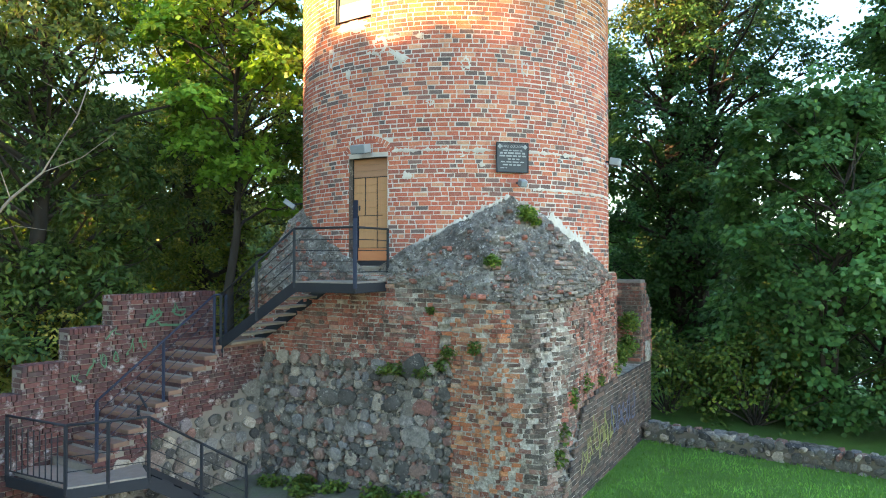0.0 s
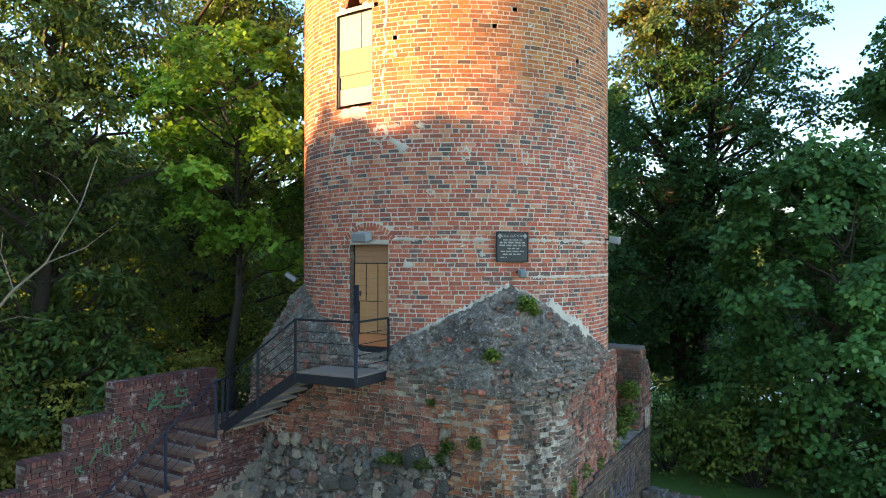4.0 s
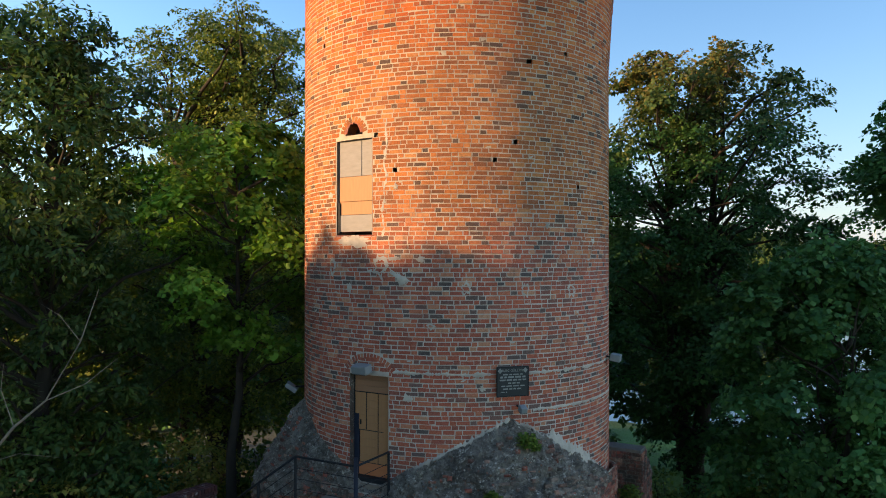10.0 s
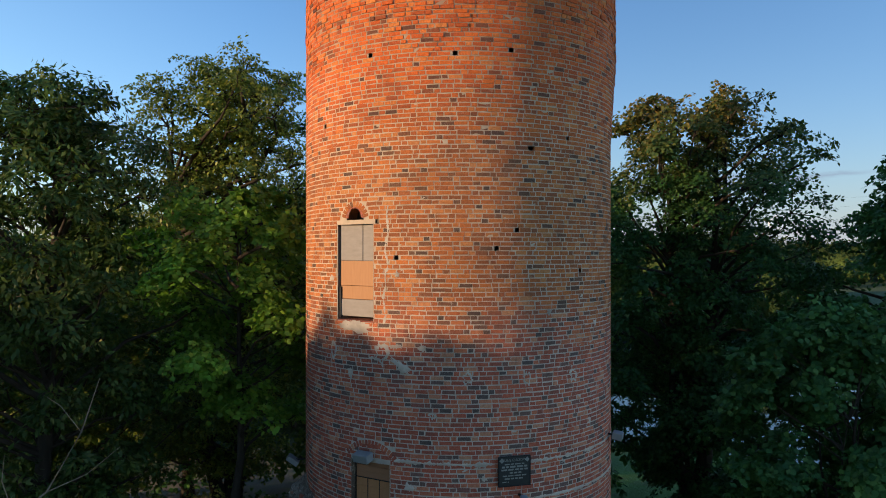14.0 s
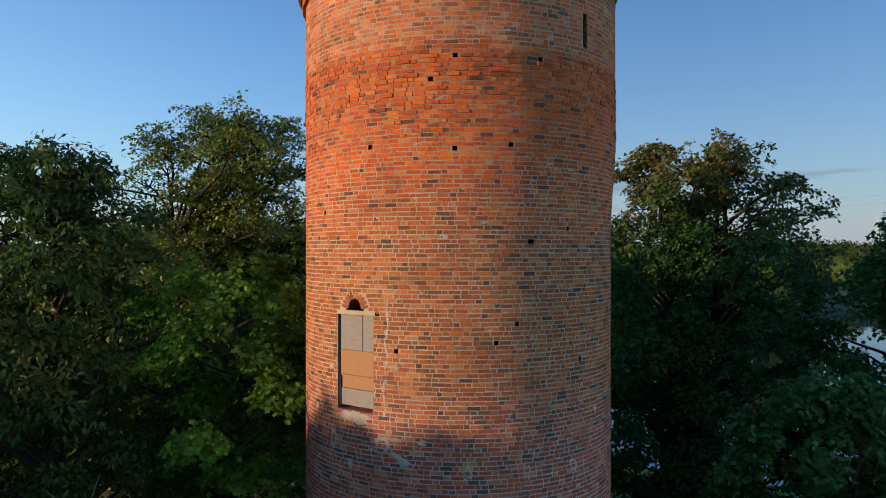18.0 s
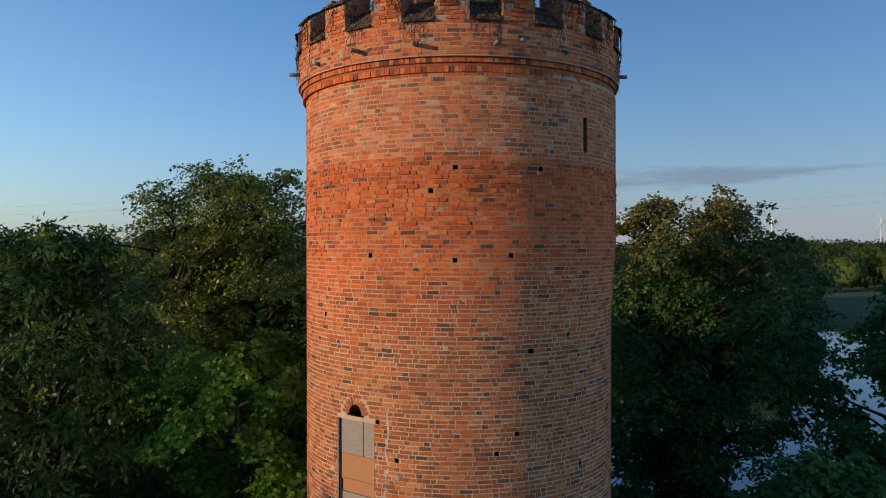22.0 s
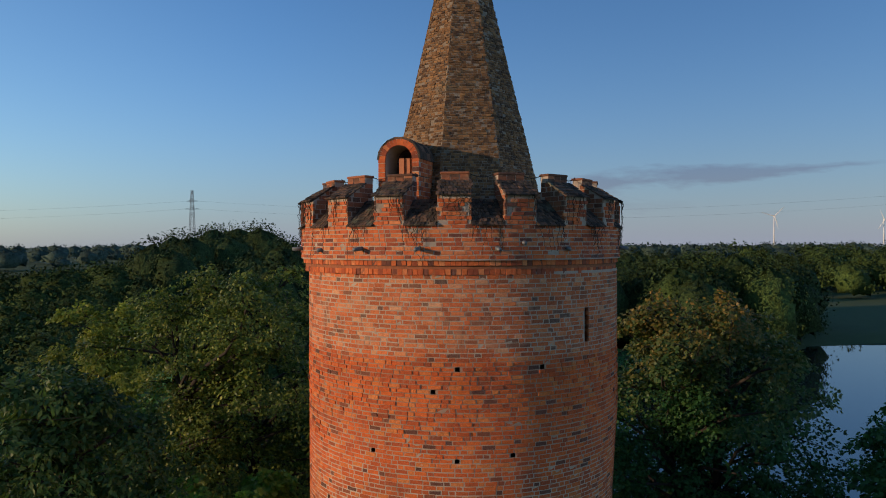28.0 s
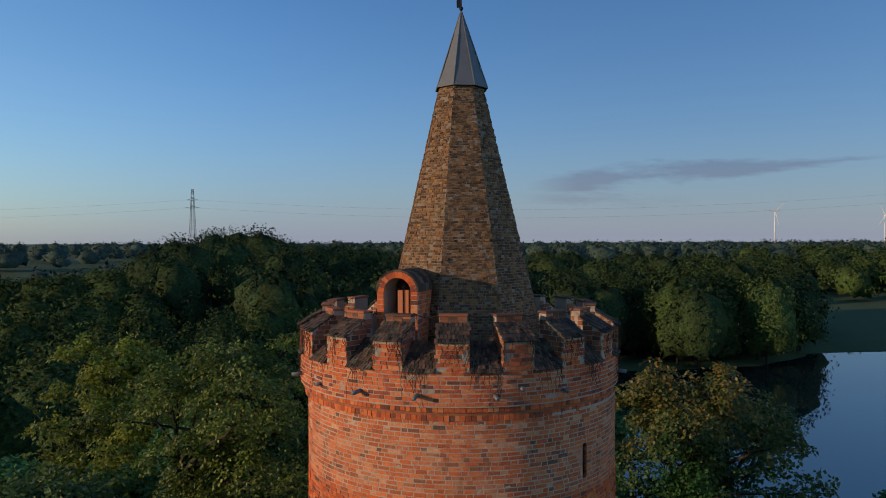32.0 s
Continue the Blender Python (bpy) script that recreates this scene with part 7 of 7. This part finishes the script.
def plant_tree(meshes, x, y, turn, label, scale=1.0, group="trees round the tower", sink=0.15, name="tree", category="tree"):
    ob = thing(name, label, category, group)
    ob.matrix_basis = Matrix.Translation((x, y, float(ground_z(x, y)) - sink)) @ Matrix.Rotation(radians(turn), 4, "Z") @ Matrix.Scale(scale, 4)
    put("trunk", meshes[0], None, ob)
    put("crown", meshes[1], None, ob)
    return ob


OAK = tree_meshes(11, 18.9, 4.6, 0.5, M_OAK, 0.16, 124, 17, 42, 0.15, 0.62, 0.12, mid=0.66, stems=2, ragged=0.24)
CHESTNUT = tree_meshes(23, 15.6, 4.2, 0.34, M_CHESTNUT, 0.05, 118, 12, 42, 0.21, 0.42, 0.62, mid=0.45, ragged=0.13)
SYCAMORE = tree_meshes(41, 12.6, 3.1, 0.2, M_LEAF_BRIGHT, 0.5, 30, 13, 40, 0.15, 0.95, 0.25, mid=0.6, shift=(0.6, 0))
YELLOW_TOP = tree_meshes(51, 17.6, 4.6, 0.4, M_YELLOW_TOP, 0.1, 135, 14, 42, 0.155, 0.8, 0.22, mid=0.76, stems=4, ragged=0.16)
BROAD = tree_meshes(53, 14.2, 4.2, 0.34, M_LEAF_DARK, 0.08, 104, 14, 42, 0.17, 0.85, 0.28, mid=0.46, shift=(2.4, 0))
HAZEL = tree_meshes(57, 9.4, 3.4, 0.14, M_LEAF_DARK, 0.03, 66, 13, 42, 0.17, 0.95, 0.3, mid=0.5, stems=3)
LIME = tree_meshes(37, 17.5, 4.6, 0.3, M_LEAF_LIGHT, 0.15, 84, 12, 26, 0.25, 0.8, 0.25, mid=0.6)
FAR_A = tree_meshes(61, 17.0, 4.8, 0.36, M_LEAF_DARK, 0.1, 84, 11, 17, 0.32, 0.8, 0.25, mid=0.55)
FAR_B = tree_meshes(62, 16.0, 4.6, 0.34, M_LEAF, 0.1, 84, 11, 17, 0.32, 0.8, 0.25, mid=0.55)
SHADE = tree_meshes(63, 16.0, 5.2, 0.34, M_LEAF, 0.02, 70, 11, 14, 0.66, 0.9, 0.2, mid=0.5)

SHADE_HIGH = tree_meshes(64, 16.0, 5.0, 0.34, M_LEAF, 0.56, 44, 11, 14, 0.66, 0.9, 0.2, mid=0.5)

GREEN = "tall broadleaf tree with dense dark green crown"
for meshes, x, y, turn, k, label in (
    (OAK, -8.1, 26.8, 20, 0.96, "old spreading oak with a forked dark trunk"),
    (CHESTNUT, -10.6, 18.9, 130, 1.0, "dark horse chestnut with drooping tiers of leaves"),
    (SYCAMORE, -5.7, 18.8, 40, 1.0, "slender bright green sycamore beside the tower"),
    (FAR_B, -3.4, 30.5, 200, 0.95, GREEN), (CHESTNUT, -17.0, 24.5, 250, 0.86, GREEN), (FAR_A, -12.5, 35.0, 10, 0.85, GREEN), (FAR_B, -5.0, 37.0, 90, 0.8, GREEN), (FAR_B, -15.0, 31.0, 300, 0.8, GREEN), (FAR_A, -21.0, 33.0, 70, 0.8, GREEN),
    (LIME, -24.5, 52.0, 70, 1.08, "light yellow-green tree among darker ones"), (LIME, -20.0, 46.0, 190, 0.8, "thin yellowing tree with a pale bare trunk"),
    (YELLOW_TOP, 9.3, 27.2, 40, 0.97, "broad many-stemmed tree with a yellow top"),
    (BROAD, 13.6, 22.6, 0, 1.0, GREEN), (HAZEL, 10.0, 19.3, 75, 0.98, "leafy many-stemmed tree behind the low stone wall"),
    (FAR_A, 10.6, 32.5, 30, 0.66, GREEN), (FAR_A, 5.2, 32.5, 320, 0.9, GREEN), (FAR_B, 18.8, 30.5, 250, 0.5, GREEN), (HAZEL, 14.2, 17.6, 220, 0.72, "low leafy tree behind the low stone wall")):
    plant_tree(meshes, x, y, turn, label, k)

# trees outside the view, towards the sun, whose shade lies on the lower tower
along, across = Vector((math.sin(SUN_AZ), -math.cos(SUN_AZ), 0)), Vector((math.cos(SUN_AZ), math.sin(SUN_AZ), 0))
for i, (d, o, top) in enumerate(((24, -5.5, 8.2), (27, -1.8, 7.8), (23, 2.0, 8.6), (26, 5.8, 8.3), (30, 9.5, 8.0), (31, -9.0, 8.8), (34, 3.5, 8.6), (35, -4, 7.8), (40, 0, 7.6), (41, 6, 8.0), (40, -7, 8.2))):
    p = Vector((AX, AY, 0)) + along * d + across * o
    tall = top + d * math.tan(SUN_EL) - float(ground_z(p.x, p.y))
    plant_tree(SHADE_HIGH if o < -3 else SHADE, p.x, p.y, 60 * i, "tall broadleaf tree shading the lower tower", tall / 16.0)


# shrubs: many leaves on short stems
def shrub_meshes(seed, radius, height, count, material, leaf=0.2):
    r = np.random.default_rng(seed)
    stems, C = [], []
    for k in range(26):
        a, f = r.uniform(0, 2 * math.pi), r.uniform(0.15, 1)
        tip = np.array((radius * f * math.cos(a), radius * f * math.sin(a), height * (1 - 0.55 * f * f) * r.uniform(0.6, 1)))
        pts = [tip * np.array((t ** 0.8, t ** 0.8, t)) + r.normal(0, 0.03, 3) for t in np.linspace(0, 1, 5)]
        stems.append(tube(pts, np.linspace(0.03, 0.008, 5), 5))
        for j in range(5):
            c = tip * r.uniform(0.6, 1.05) + r.normal(0, 0.14, 3) * radius
            C.append(spray_leaves(r, c, np.array((math.cos(a), math.sin(a), 0)), radius * r.uniform(0.18, 0.3), count // 130, leaf, 0.85, 0.3))
    lv = np.concatenate(C).reshape(-1, 3)
    lv[:, 2] = np.abs(lv[:, 2])
    a, b = quad_mesh("stem", *join(stems), True), quad_mesh("foliage", lv, np.arange(len(lv)).reshape(-1, 4))
    a.materials.append(M_BARK)
    b.materials.append(material)
    return a, b


def plant_shrub(meshes, x, y, turn, k, label, group="undergrowth"):
    ob = thing("shrub", label, "shrub", group)
    ob.matrix_basis = Matrix.Translation((x, y, float(ground_z(x, y)) - 0.05)) @ Matrix.Rotation(radians(turn), 4, "Z") @ Matrix.Scale(k, 4)
    put("stem", meshes[0], None, ob)
    put("foliage", meshes[1], None, ob)


SH1 = shrub_meshes(3, 1.9, 3.2, 3400, M_LEAF, 0.14)
SH2 = shrub_meshes(4, 1.7, 2.6, 3400, M_LEAF_DARK, 0.14)
SH3 = shrub_meshes(5, 1.6, 2.8, 5600, M_LEAF_SUNLIT, 0.095)
sr = np.random.default_rng(77)
for i in range(11):
    f = i / 10
    plant_shrub((SH1, SH2)[i % 2], 6.3 + 14 * f + sr.normal(0, 0.4), 21.5 - 5.5 * f + sr.normal(0, 0.9) + 1.2 * (i % 2), sr.uniform(0, 360), sr.uniform(0.7, 1.1), "dense green shrub behind the low stone wall")
for i in range(9):
    f = i / 8
    plant_shrub((SH2, SH3, SH1)[i % 3], -19 + 13.5 * f + sr.normal(0, 0.5), 18.0 + 4 * f + sr.normal(0, 1.0), sr.uniform(0, 360), sr.uniform(0.9, 1.4), ("dark green shrub under the trees", "shrub under the trees with sunlight put into its yellow colour", "green shrub under the trees")[i % 3])

# shrubs in the gold leaf colour that imitates sunlight
for x, y, k in ((-11.2, 17.0, 1.25), (-9.4, 18.6, 1.2), (-12.8, 18.6, 1.35), (-7.8, 19.4, 1.0)):
    plant_shrub(SH3, x, y, 40 * x, k, "shrub under the trees, leaves coloured gold as if sunlit")

# ---- far woods ----
fr_ = np.random.default_rng(9)


def crown_cloud(x, y, z, rad, hgt, count, size):
    """One far crown: an uneven leafy dome, ragged with leaf clumps."""
    nu, nv = (12, 7) if count > 100 else (7, 4)
    p = fr_.uniform(0, 6.28, 4)
    tip = fr_.uniform(0.34, 0.56)          # round-headed or pointed

    def place(a, t):
        wide = np.where(t < 0.38, 0.72 + 0.28 * t / 0.38, np.clip(1 - ((t - 0.38) / 0.62) ** 2, 0, 1) ** tip)
        lump = 1 + 0.17 * np.sin(3 * a + p[0] + 4 * t) + 0.14 * np.sin(5 * a + p[1] - 8 * t) + 0.1 * np.sin(8 * a + p[2] + 15 * t)
        r = rad * (wide * lump + 0.03)
        return np.stack([x + r * np.cos(a), y + r * np.sin(a), z + hgt * (0.1 + 0.9 * t) + 0.05 * hgt * np.sin(4 * a + p[3] + 6 * t)], -1)

    A, T = np.meshgrid(np.arange(nu) / nu * 2 * math.pi, np.linspace(0, 1, nv))
    G = place(A, T) + fr_.normal(0, 0.07 * rad, A.shape + (3,)) * (T < 0.99)[..., None]
    core = np.array((x, y, z + hgt * 0.4))
    G = core + (G - core) * (0.76, 0.76, 0.83)
    O = (G - core) / (rad, rad, hgt * 0.6)
    O /= np.linalg.norm(O, axis=-1)[..., None] + 1e-9
    i, j = np.arange(nv - 1)[:, None], np.arange(nu)[None]
    k = (j + 1) % nu
    body = np.stack([G[i, j], G[i, k], G[i + 1, k], G[i + 1, j]], 2).reshape(-1, 3)
    face = np.stack([O[i, j], O[i, k], O[i + 1, k], O[i + 1, j]], 2).reshape(-1, 3)
    C = place(fr_.uniform(0, 2 * math.pi, count), 1 - fr_.uniform(0, 0.92, count) ** 1.2)
    o = (C - core) / (rad, rad, hgt * 0.6)
    o /= np.linalg.norm(o, axis=1)[:, None] + 1e-9
    C = C + o * fr_.uniform(-0.12, 0.1, (count, 1)) * rad
    N = o + fr_.normal(0, 0.5, (count, 3))
    N /= np.linalg.norm(N, axis=1)[:, None]
    E = np.cross(N, fr_.normal(0, 1, (count, 3)))
    E /= np.linalg.norm(E, axis=1)[:, None] + 1e-9
    F = np.cross(N, E)
    w = size * fr_.uniform(0.6, 1.3, count)[:, None]
    leaves = np.stack([C - E * w, C - F * w * 0.6, C + E * w, C + F * w * 0.6], 1).reshape(-1, 3)
    lit = o + 0.6 * N
    lit /= np.linalg.norm(lit, axis=1)[:, None]
    return np.concatenate([leaves, body]), np.concatenate([np.repeat(lit, 4, 0), face])


def wood_patch(name, label, count, place, rad, hgt, clumps, size, material):
    clouds, trunks = [], []
    made = 0
    tries = 0
    while made < count and tries < count * 30:
        tries += 1
        x, y = place()
        if in_lake(np.array(x), np.array(y)) > -3.5:
            continue
        z = float(ground_z(x, y))
        k = fr_.uniform(0.6, 1.2)
        d = math.hypot(x, y)
        clouds.append(crown_cloud(x, y, z, rad * k, hgt * k, clumps, size))
        if d < 190:
            trunks.append(tube([(x, y, z - 0.5), (x + fr_.normal(0, 0.3), y, z + hgt * k * 0.55)], [0.28, 0.16], 5))
        made += 1
    ob = thing(name, label, "woods", kind="stuff")
    V, N = np.concatenate([c[0] for c in clouds]), np.concatenate([c[1] for c in clouds])
    put("crowns", quad_mesh("crowns", V, np.arange(len(V)).reshape(-1, 4), normals=N), material, ob)
    if trunks:
        put("trunks", quad_mesh("trunks", *join(trunks), True), M_BARK, ob)


def fan(d0, d1, a0, a1):
    """A random place at a distance and bearing from the first camera; bearing 0 is ahead."""
    def pick():
        d = math.sqrt(fr_.uniform(d0 * d0, d1 * d1))
        a = radians(fr_.uniform(a0, a1))
        return d * math.sin(a), d * math.cos(a)
    return pick


wood_patch("near_woods", "dark mixed woods below the tower hill", 85, fan(56, 130, -33, -2), 4.8, 12.5, 1250, 0.27, M_WOODS)
wood_patch("hill_woods", "wooded hill with tall crowns, shade put into their dark colour", 190, fan(150, 330, -24, 3), 6.0, 16, 650, 0.4, M_WOODS_SHADED)
wood_patch("valley_woods", "lower woods in the valley beside the hill", 115, fan(130, 320, -33, -22), 5.6, 11, 480, 0.42, M_WOODS)
wood_patch("shore_woods", "tall trees on the far shore of the lake", 90, fan(150, 235, 9, 26), 6.0, 16, 650, 0.4, M_WOODS_SHADED)
wood_patch("shore_grove", "grove of tall broad trees on the lake point", 18, fan(158, 185, 13, 23.5), 7.2, 19, 1300, 0.34, M_WOODS)
wood_patch("middle_woods", "woods stretching away beyond the lake", 150, fan(200, 420, -3, 22), 6.4, 15, 340, 0.55, M_WOODS_SHADED)
wood_patch("right_woods", "woods behind the reedy meadow", 110, fan(330, 520, 22, 36), 7.0, 15, 260, 0.7, M_WOODS)
# horizon crowns, hazed by their leaf colour
wood_patch("distant_woods", "distant woods on the horizon, haze put into their leaf colour", 760, fan(420, 1500, -35, 35), 10, 14, 34, 1.5, M_DISTANT_HAZE)

# ---- pylon, wind turbine ----
def far_place(px_deg, d):
    a = radians(px_deg)
    return d * math.sin(a), d * math.cos(a)


pylon = thing("power_pylon", "grey lattice power pylon on the wooded horizon", "pylon")
px, py = far_place(-19.75, 690)
pz = float(ground_z(px, py))
pylon.location = (px, py, pz)
bm = bmesh.new()
H = 64.0
lv = []
for i in range(11):
    z = H * i / 10
    w = 3.4 * (1 - 0.85 * (i / 10) ** 0.8) + 0.25
    lv.append([Vector((sx * w, sy * w, z)) for sx, sy in ((-1, -1), (1, -1), (1, 1), (-1, 1))])
for a, b in zip(lv, lv[1:]):
    for k in range(4):
        bar(bm, a[k], b[k], 0.16, 4)
        bar(bm, a[k], b[(k + 1) % 4], 0.09, 4)
        bar(bm, a[(k + 1) % 4], b[k], 0.09, 4)
part("lattice_mast", bm, M_LEAD, pylon)
for z, w in ((47, 6.5), (54, 5.0)):
    bm = bmesh.new()
    for s in (-1, 1):
        bar(bm, (0, 0, z + 1.4), (s * w, 0, z), 0.14, 4)
        bar(bm, (0, 0, z - 0.2), (s * w, 0, z), 0.14, 4)
    part("cross_arm", bm, M_LEAD, pylon)
for i, z in enumerate((47, 54)):
    for s in (-1, 1):
        bm = bmesh.new()
        for k in range(16):
            f0, f1 = k / 16, (k + 1) / 16
            a, b = [Vector((s * 6 * (1 - 0.0 * f) - 620 * f * (1 if s < 0 else -1) * 1.0, -60 * f, z - 30 * f * (1 - f) * 1.6 + 2 * f)) for f in (f0, f1)]
            bar(bm, a, b, 0.035, 4)
        part("power_line", bm, M_LEAD, pylon)

M_WHITE = plain_material("white_paint", (0.75, 0.75, 0.74), (0.82, 0.82, 0.8), 0.5)


def turbine(deg, d, hub, turn):
    x, y = far_place(deg, d)
    ob = thing("wind_turbine", "white three-bladed wind turbine far off", "wind turbine", "wind turbines", at=(x, y, float(ground_z(x, y))))
    part("mast", bar(bmesh.new(), (0, 0, 0), (0, 0, hub), 2.2, 12, 1.2), M_WHITE, ob, smooth=True)
    part("nacelle", boxed((3, 8, 3.4), Matrix.Translation((0, 0, hub)), 0.6), M_WHITE, ob)
    for k in range(3):
        a = radians(turn + 120 * k)
        bm = bmesh.new()
        tip = Vector((math.sin(a) * 38, -5, hub + math.cos(a) * 38))
        bar(bm, (0, -5, hub), tip, 1.6, 6, 0.4)
        part("blade", bm, M_WHITE, ob)


turbine(23.75, 2300, 96, 45)
turbine(30.5, 2900, 96, 95)

# dead branch on the left, in front of the trees
bm_t = []
pts = [(-9.4, 13.4, 3.4), (-8.9, 13.5, 4.6), (-8.1, 13.6, 5.6), (-7.5, 13.6, 6.1), (-6.9, 13.7, 7.2), (-6.6, 13.8, 8.2)]
bm_t.append(tube(pts, [0.035, 0.032, 0.028, 0.02, 0.014, 0.006], 6))
for a, b, c, r0 in (((-8.9, 13.5, 4.6), (-9.4, 13.5, 5.6), (-9.9, 13.6, 6.3), 0.014), ((-8.1, 13.6, 5.6), (-8.35, 13.6, 6.3), (-8.3, 13.6, 6.8), 0.012), ((-7.5, 13.6, 6.1), (-6.8, 13.7, 6.4), (-6.2, 13.8, 6.9), 0.012), ((-6.9, 13.7, 7.2), (-7.3, 13.7, 7.7), (-7.7, 13.8, 7.9), 0.008), ((-8.7, 13.5, 4.9), (-8.0, 13.6, 5.1), (-7.3, 13.7, 5.0), 0.01)):
    bm_t.append(tube([a, b, c], [r0, r0 * 0.7, r0 * 0.3], 5))
bm_t.append(tube([(-9.6, 13.4, -0.3), (-9.55, 13.4, 1.6), (-9.4, 13.4, 3.4)], [0.05, 0.045, 0.035], 6))
dead = put("dead_sapling", quad_mesh("dead_sapling", *join(bm_t), True), M_TWIG)
tagged(dead, "bare dead sapling with crooked pale twigs", "tree")


# ---- small growth: tufts on the base, ivy on the ledge, weeds and grass ----
def tuft(at, radius, height, count, seed, label, material=M_LEAF, leaf=0.07, name="weed_tuft"):
    r = np.random.default_rng(seed)
    u = r.normal(0, 1, (count, 3))
    u /= np.linalg.norm(u, axis=1)[:, None]
    C = u * r.uniform(0, 1, (count, 1)) ** 0.4 * (radius, radius, height)
    v, q = leaf_quads(C + np.array(at), leaf, leaf * 0.6, r=r)
    tagged(put(name, quad_mesh(name, v, q), material), label, "plant", "weeds on the old walls")


for i, (p, r_, z, s) in enumerate(((19, 3.95, 5.35, 0.2), (22, 3.85, 5.2, 0.13), (8, 4.3, 4.45, 0.16), (-7, 4.0, 3.55, 0.1), (-2, 4.15, 2.8, 0.18), (4, 4.4, 2.9, 0.16), (-4, 4.1, 2.55, 0.16))):
    tuft(ring(p, r_, z), s, s * 0.8, int(2600 * s), 100 + i, "green weed tuft growing from the old masonry")
for i, (s, z) in enumerate(((0.5, 1.0), (0.75, 1.35), (1.3, 1.95), (2.1, 2.05), (3.0, 2.0), (4.2, 2.1), (5.2, 2.25), (6.0, 2.4), (6.3, 2.95))):
    tuft(CORNER + RF * s + LF * 0.22 + Vector((0, 0, z)), 0.26, 0.26, 480, 130 + i, "leafy ivy along the wall ledge", M_LEAF, 0.09, "ivy")
for i, (s, d) in enumerate(((2.6, 0.25), (3.4, 0.3), (4.3, 0.35), (5.1, 0.3), (5.6, 0.6), (3.0, 0.6), (4.7, 0.8))):
    p = CORNER + LF * s - RF * d
    tuft(Vector((p.x, p.y, 0.12)), 0.28, 0.13, 200, 150 + i, "green weeds at the foot of the stone wall", M_LEAF, 0.1)
for i, (s, z) in enumerate(((3.05, 2.42), (3.3, 2.4), (2.5, 2.4))):
    p = CORNER + LF * s
    tuft(Vector((p.x, p.y, z)) - RF * 0.02, 0.2, 0.12, 240, 170 + i, "green weeds on the stone ledge", M_LEAF, 0.07)

gr = np.random.default_rng(88)
n = 34000
gx, gy = gr.uniform(1.5, 15, n), gr.uniform(8.5, 18.6, n)
d_c = (gx - CORNER.x) * -LF.x + (gy - CORNER.y) * -LF.y
d_w = (gx - wa.x) * nn.x + (gy - wa.y) * nn.y
ok = (d_c > 0.05) & (d_w < -0.02) & (noise.noise((1, 1, 1)) < 9)
gx, gy = gx[ok], gy[ok]
C = np.stack([gx, gy, ground_z(gx, gy) - 0.005], 1)
n = len(C)
a, hgt = gr.uniform(0, 6.28, n), gr.uniform(0.03, 0.09, n)
lean = np.stack([gr.normal(0, 0.03, n), gr.normal(0, 0.03, n), hgt], 1)
side = np.stack([np.cos(a), np.sin(a), 0 * a], 1) * 0.012
V = np.stack([C - side, C + side, C + lean + side * 0.2, C + lean - side * 0.2], 1)
grass = put("grass", quad_mesh("grass", V.reshape(-1, 3), np.arange(4 * n).reshape(-1, 4)), M_GRASS)
tagged(grass, "short mown grass of the lawn", "grass", kind="stuff")
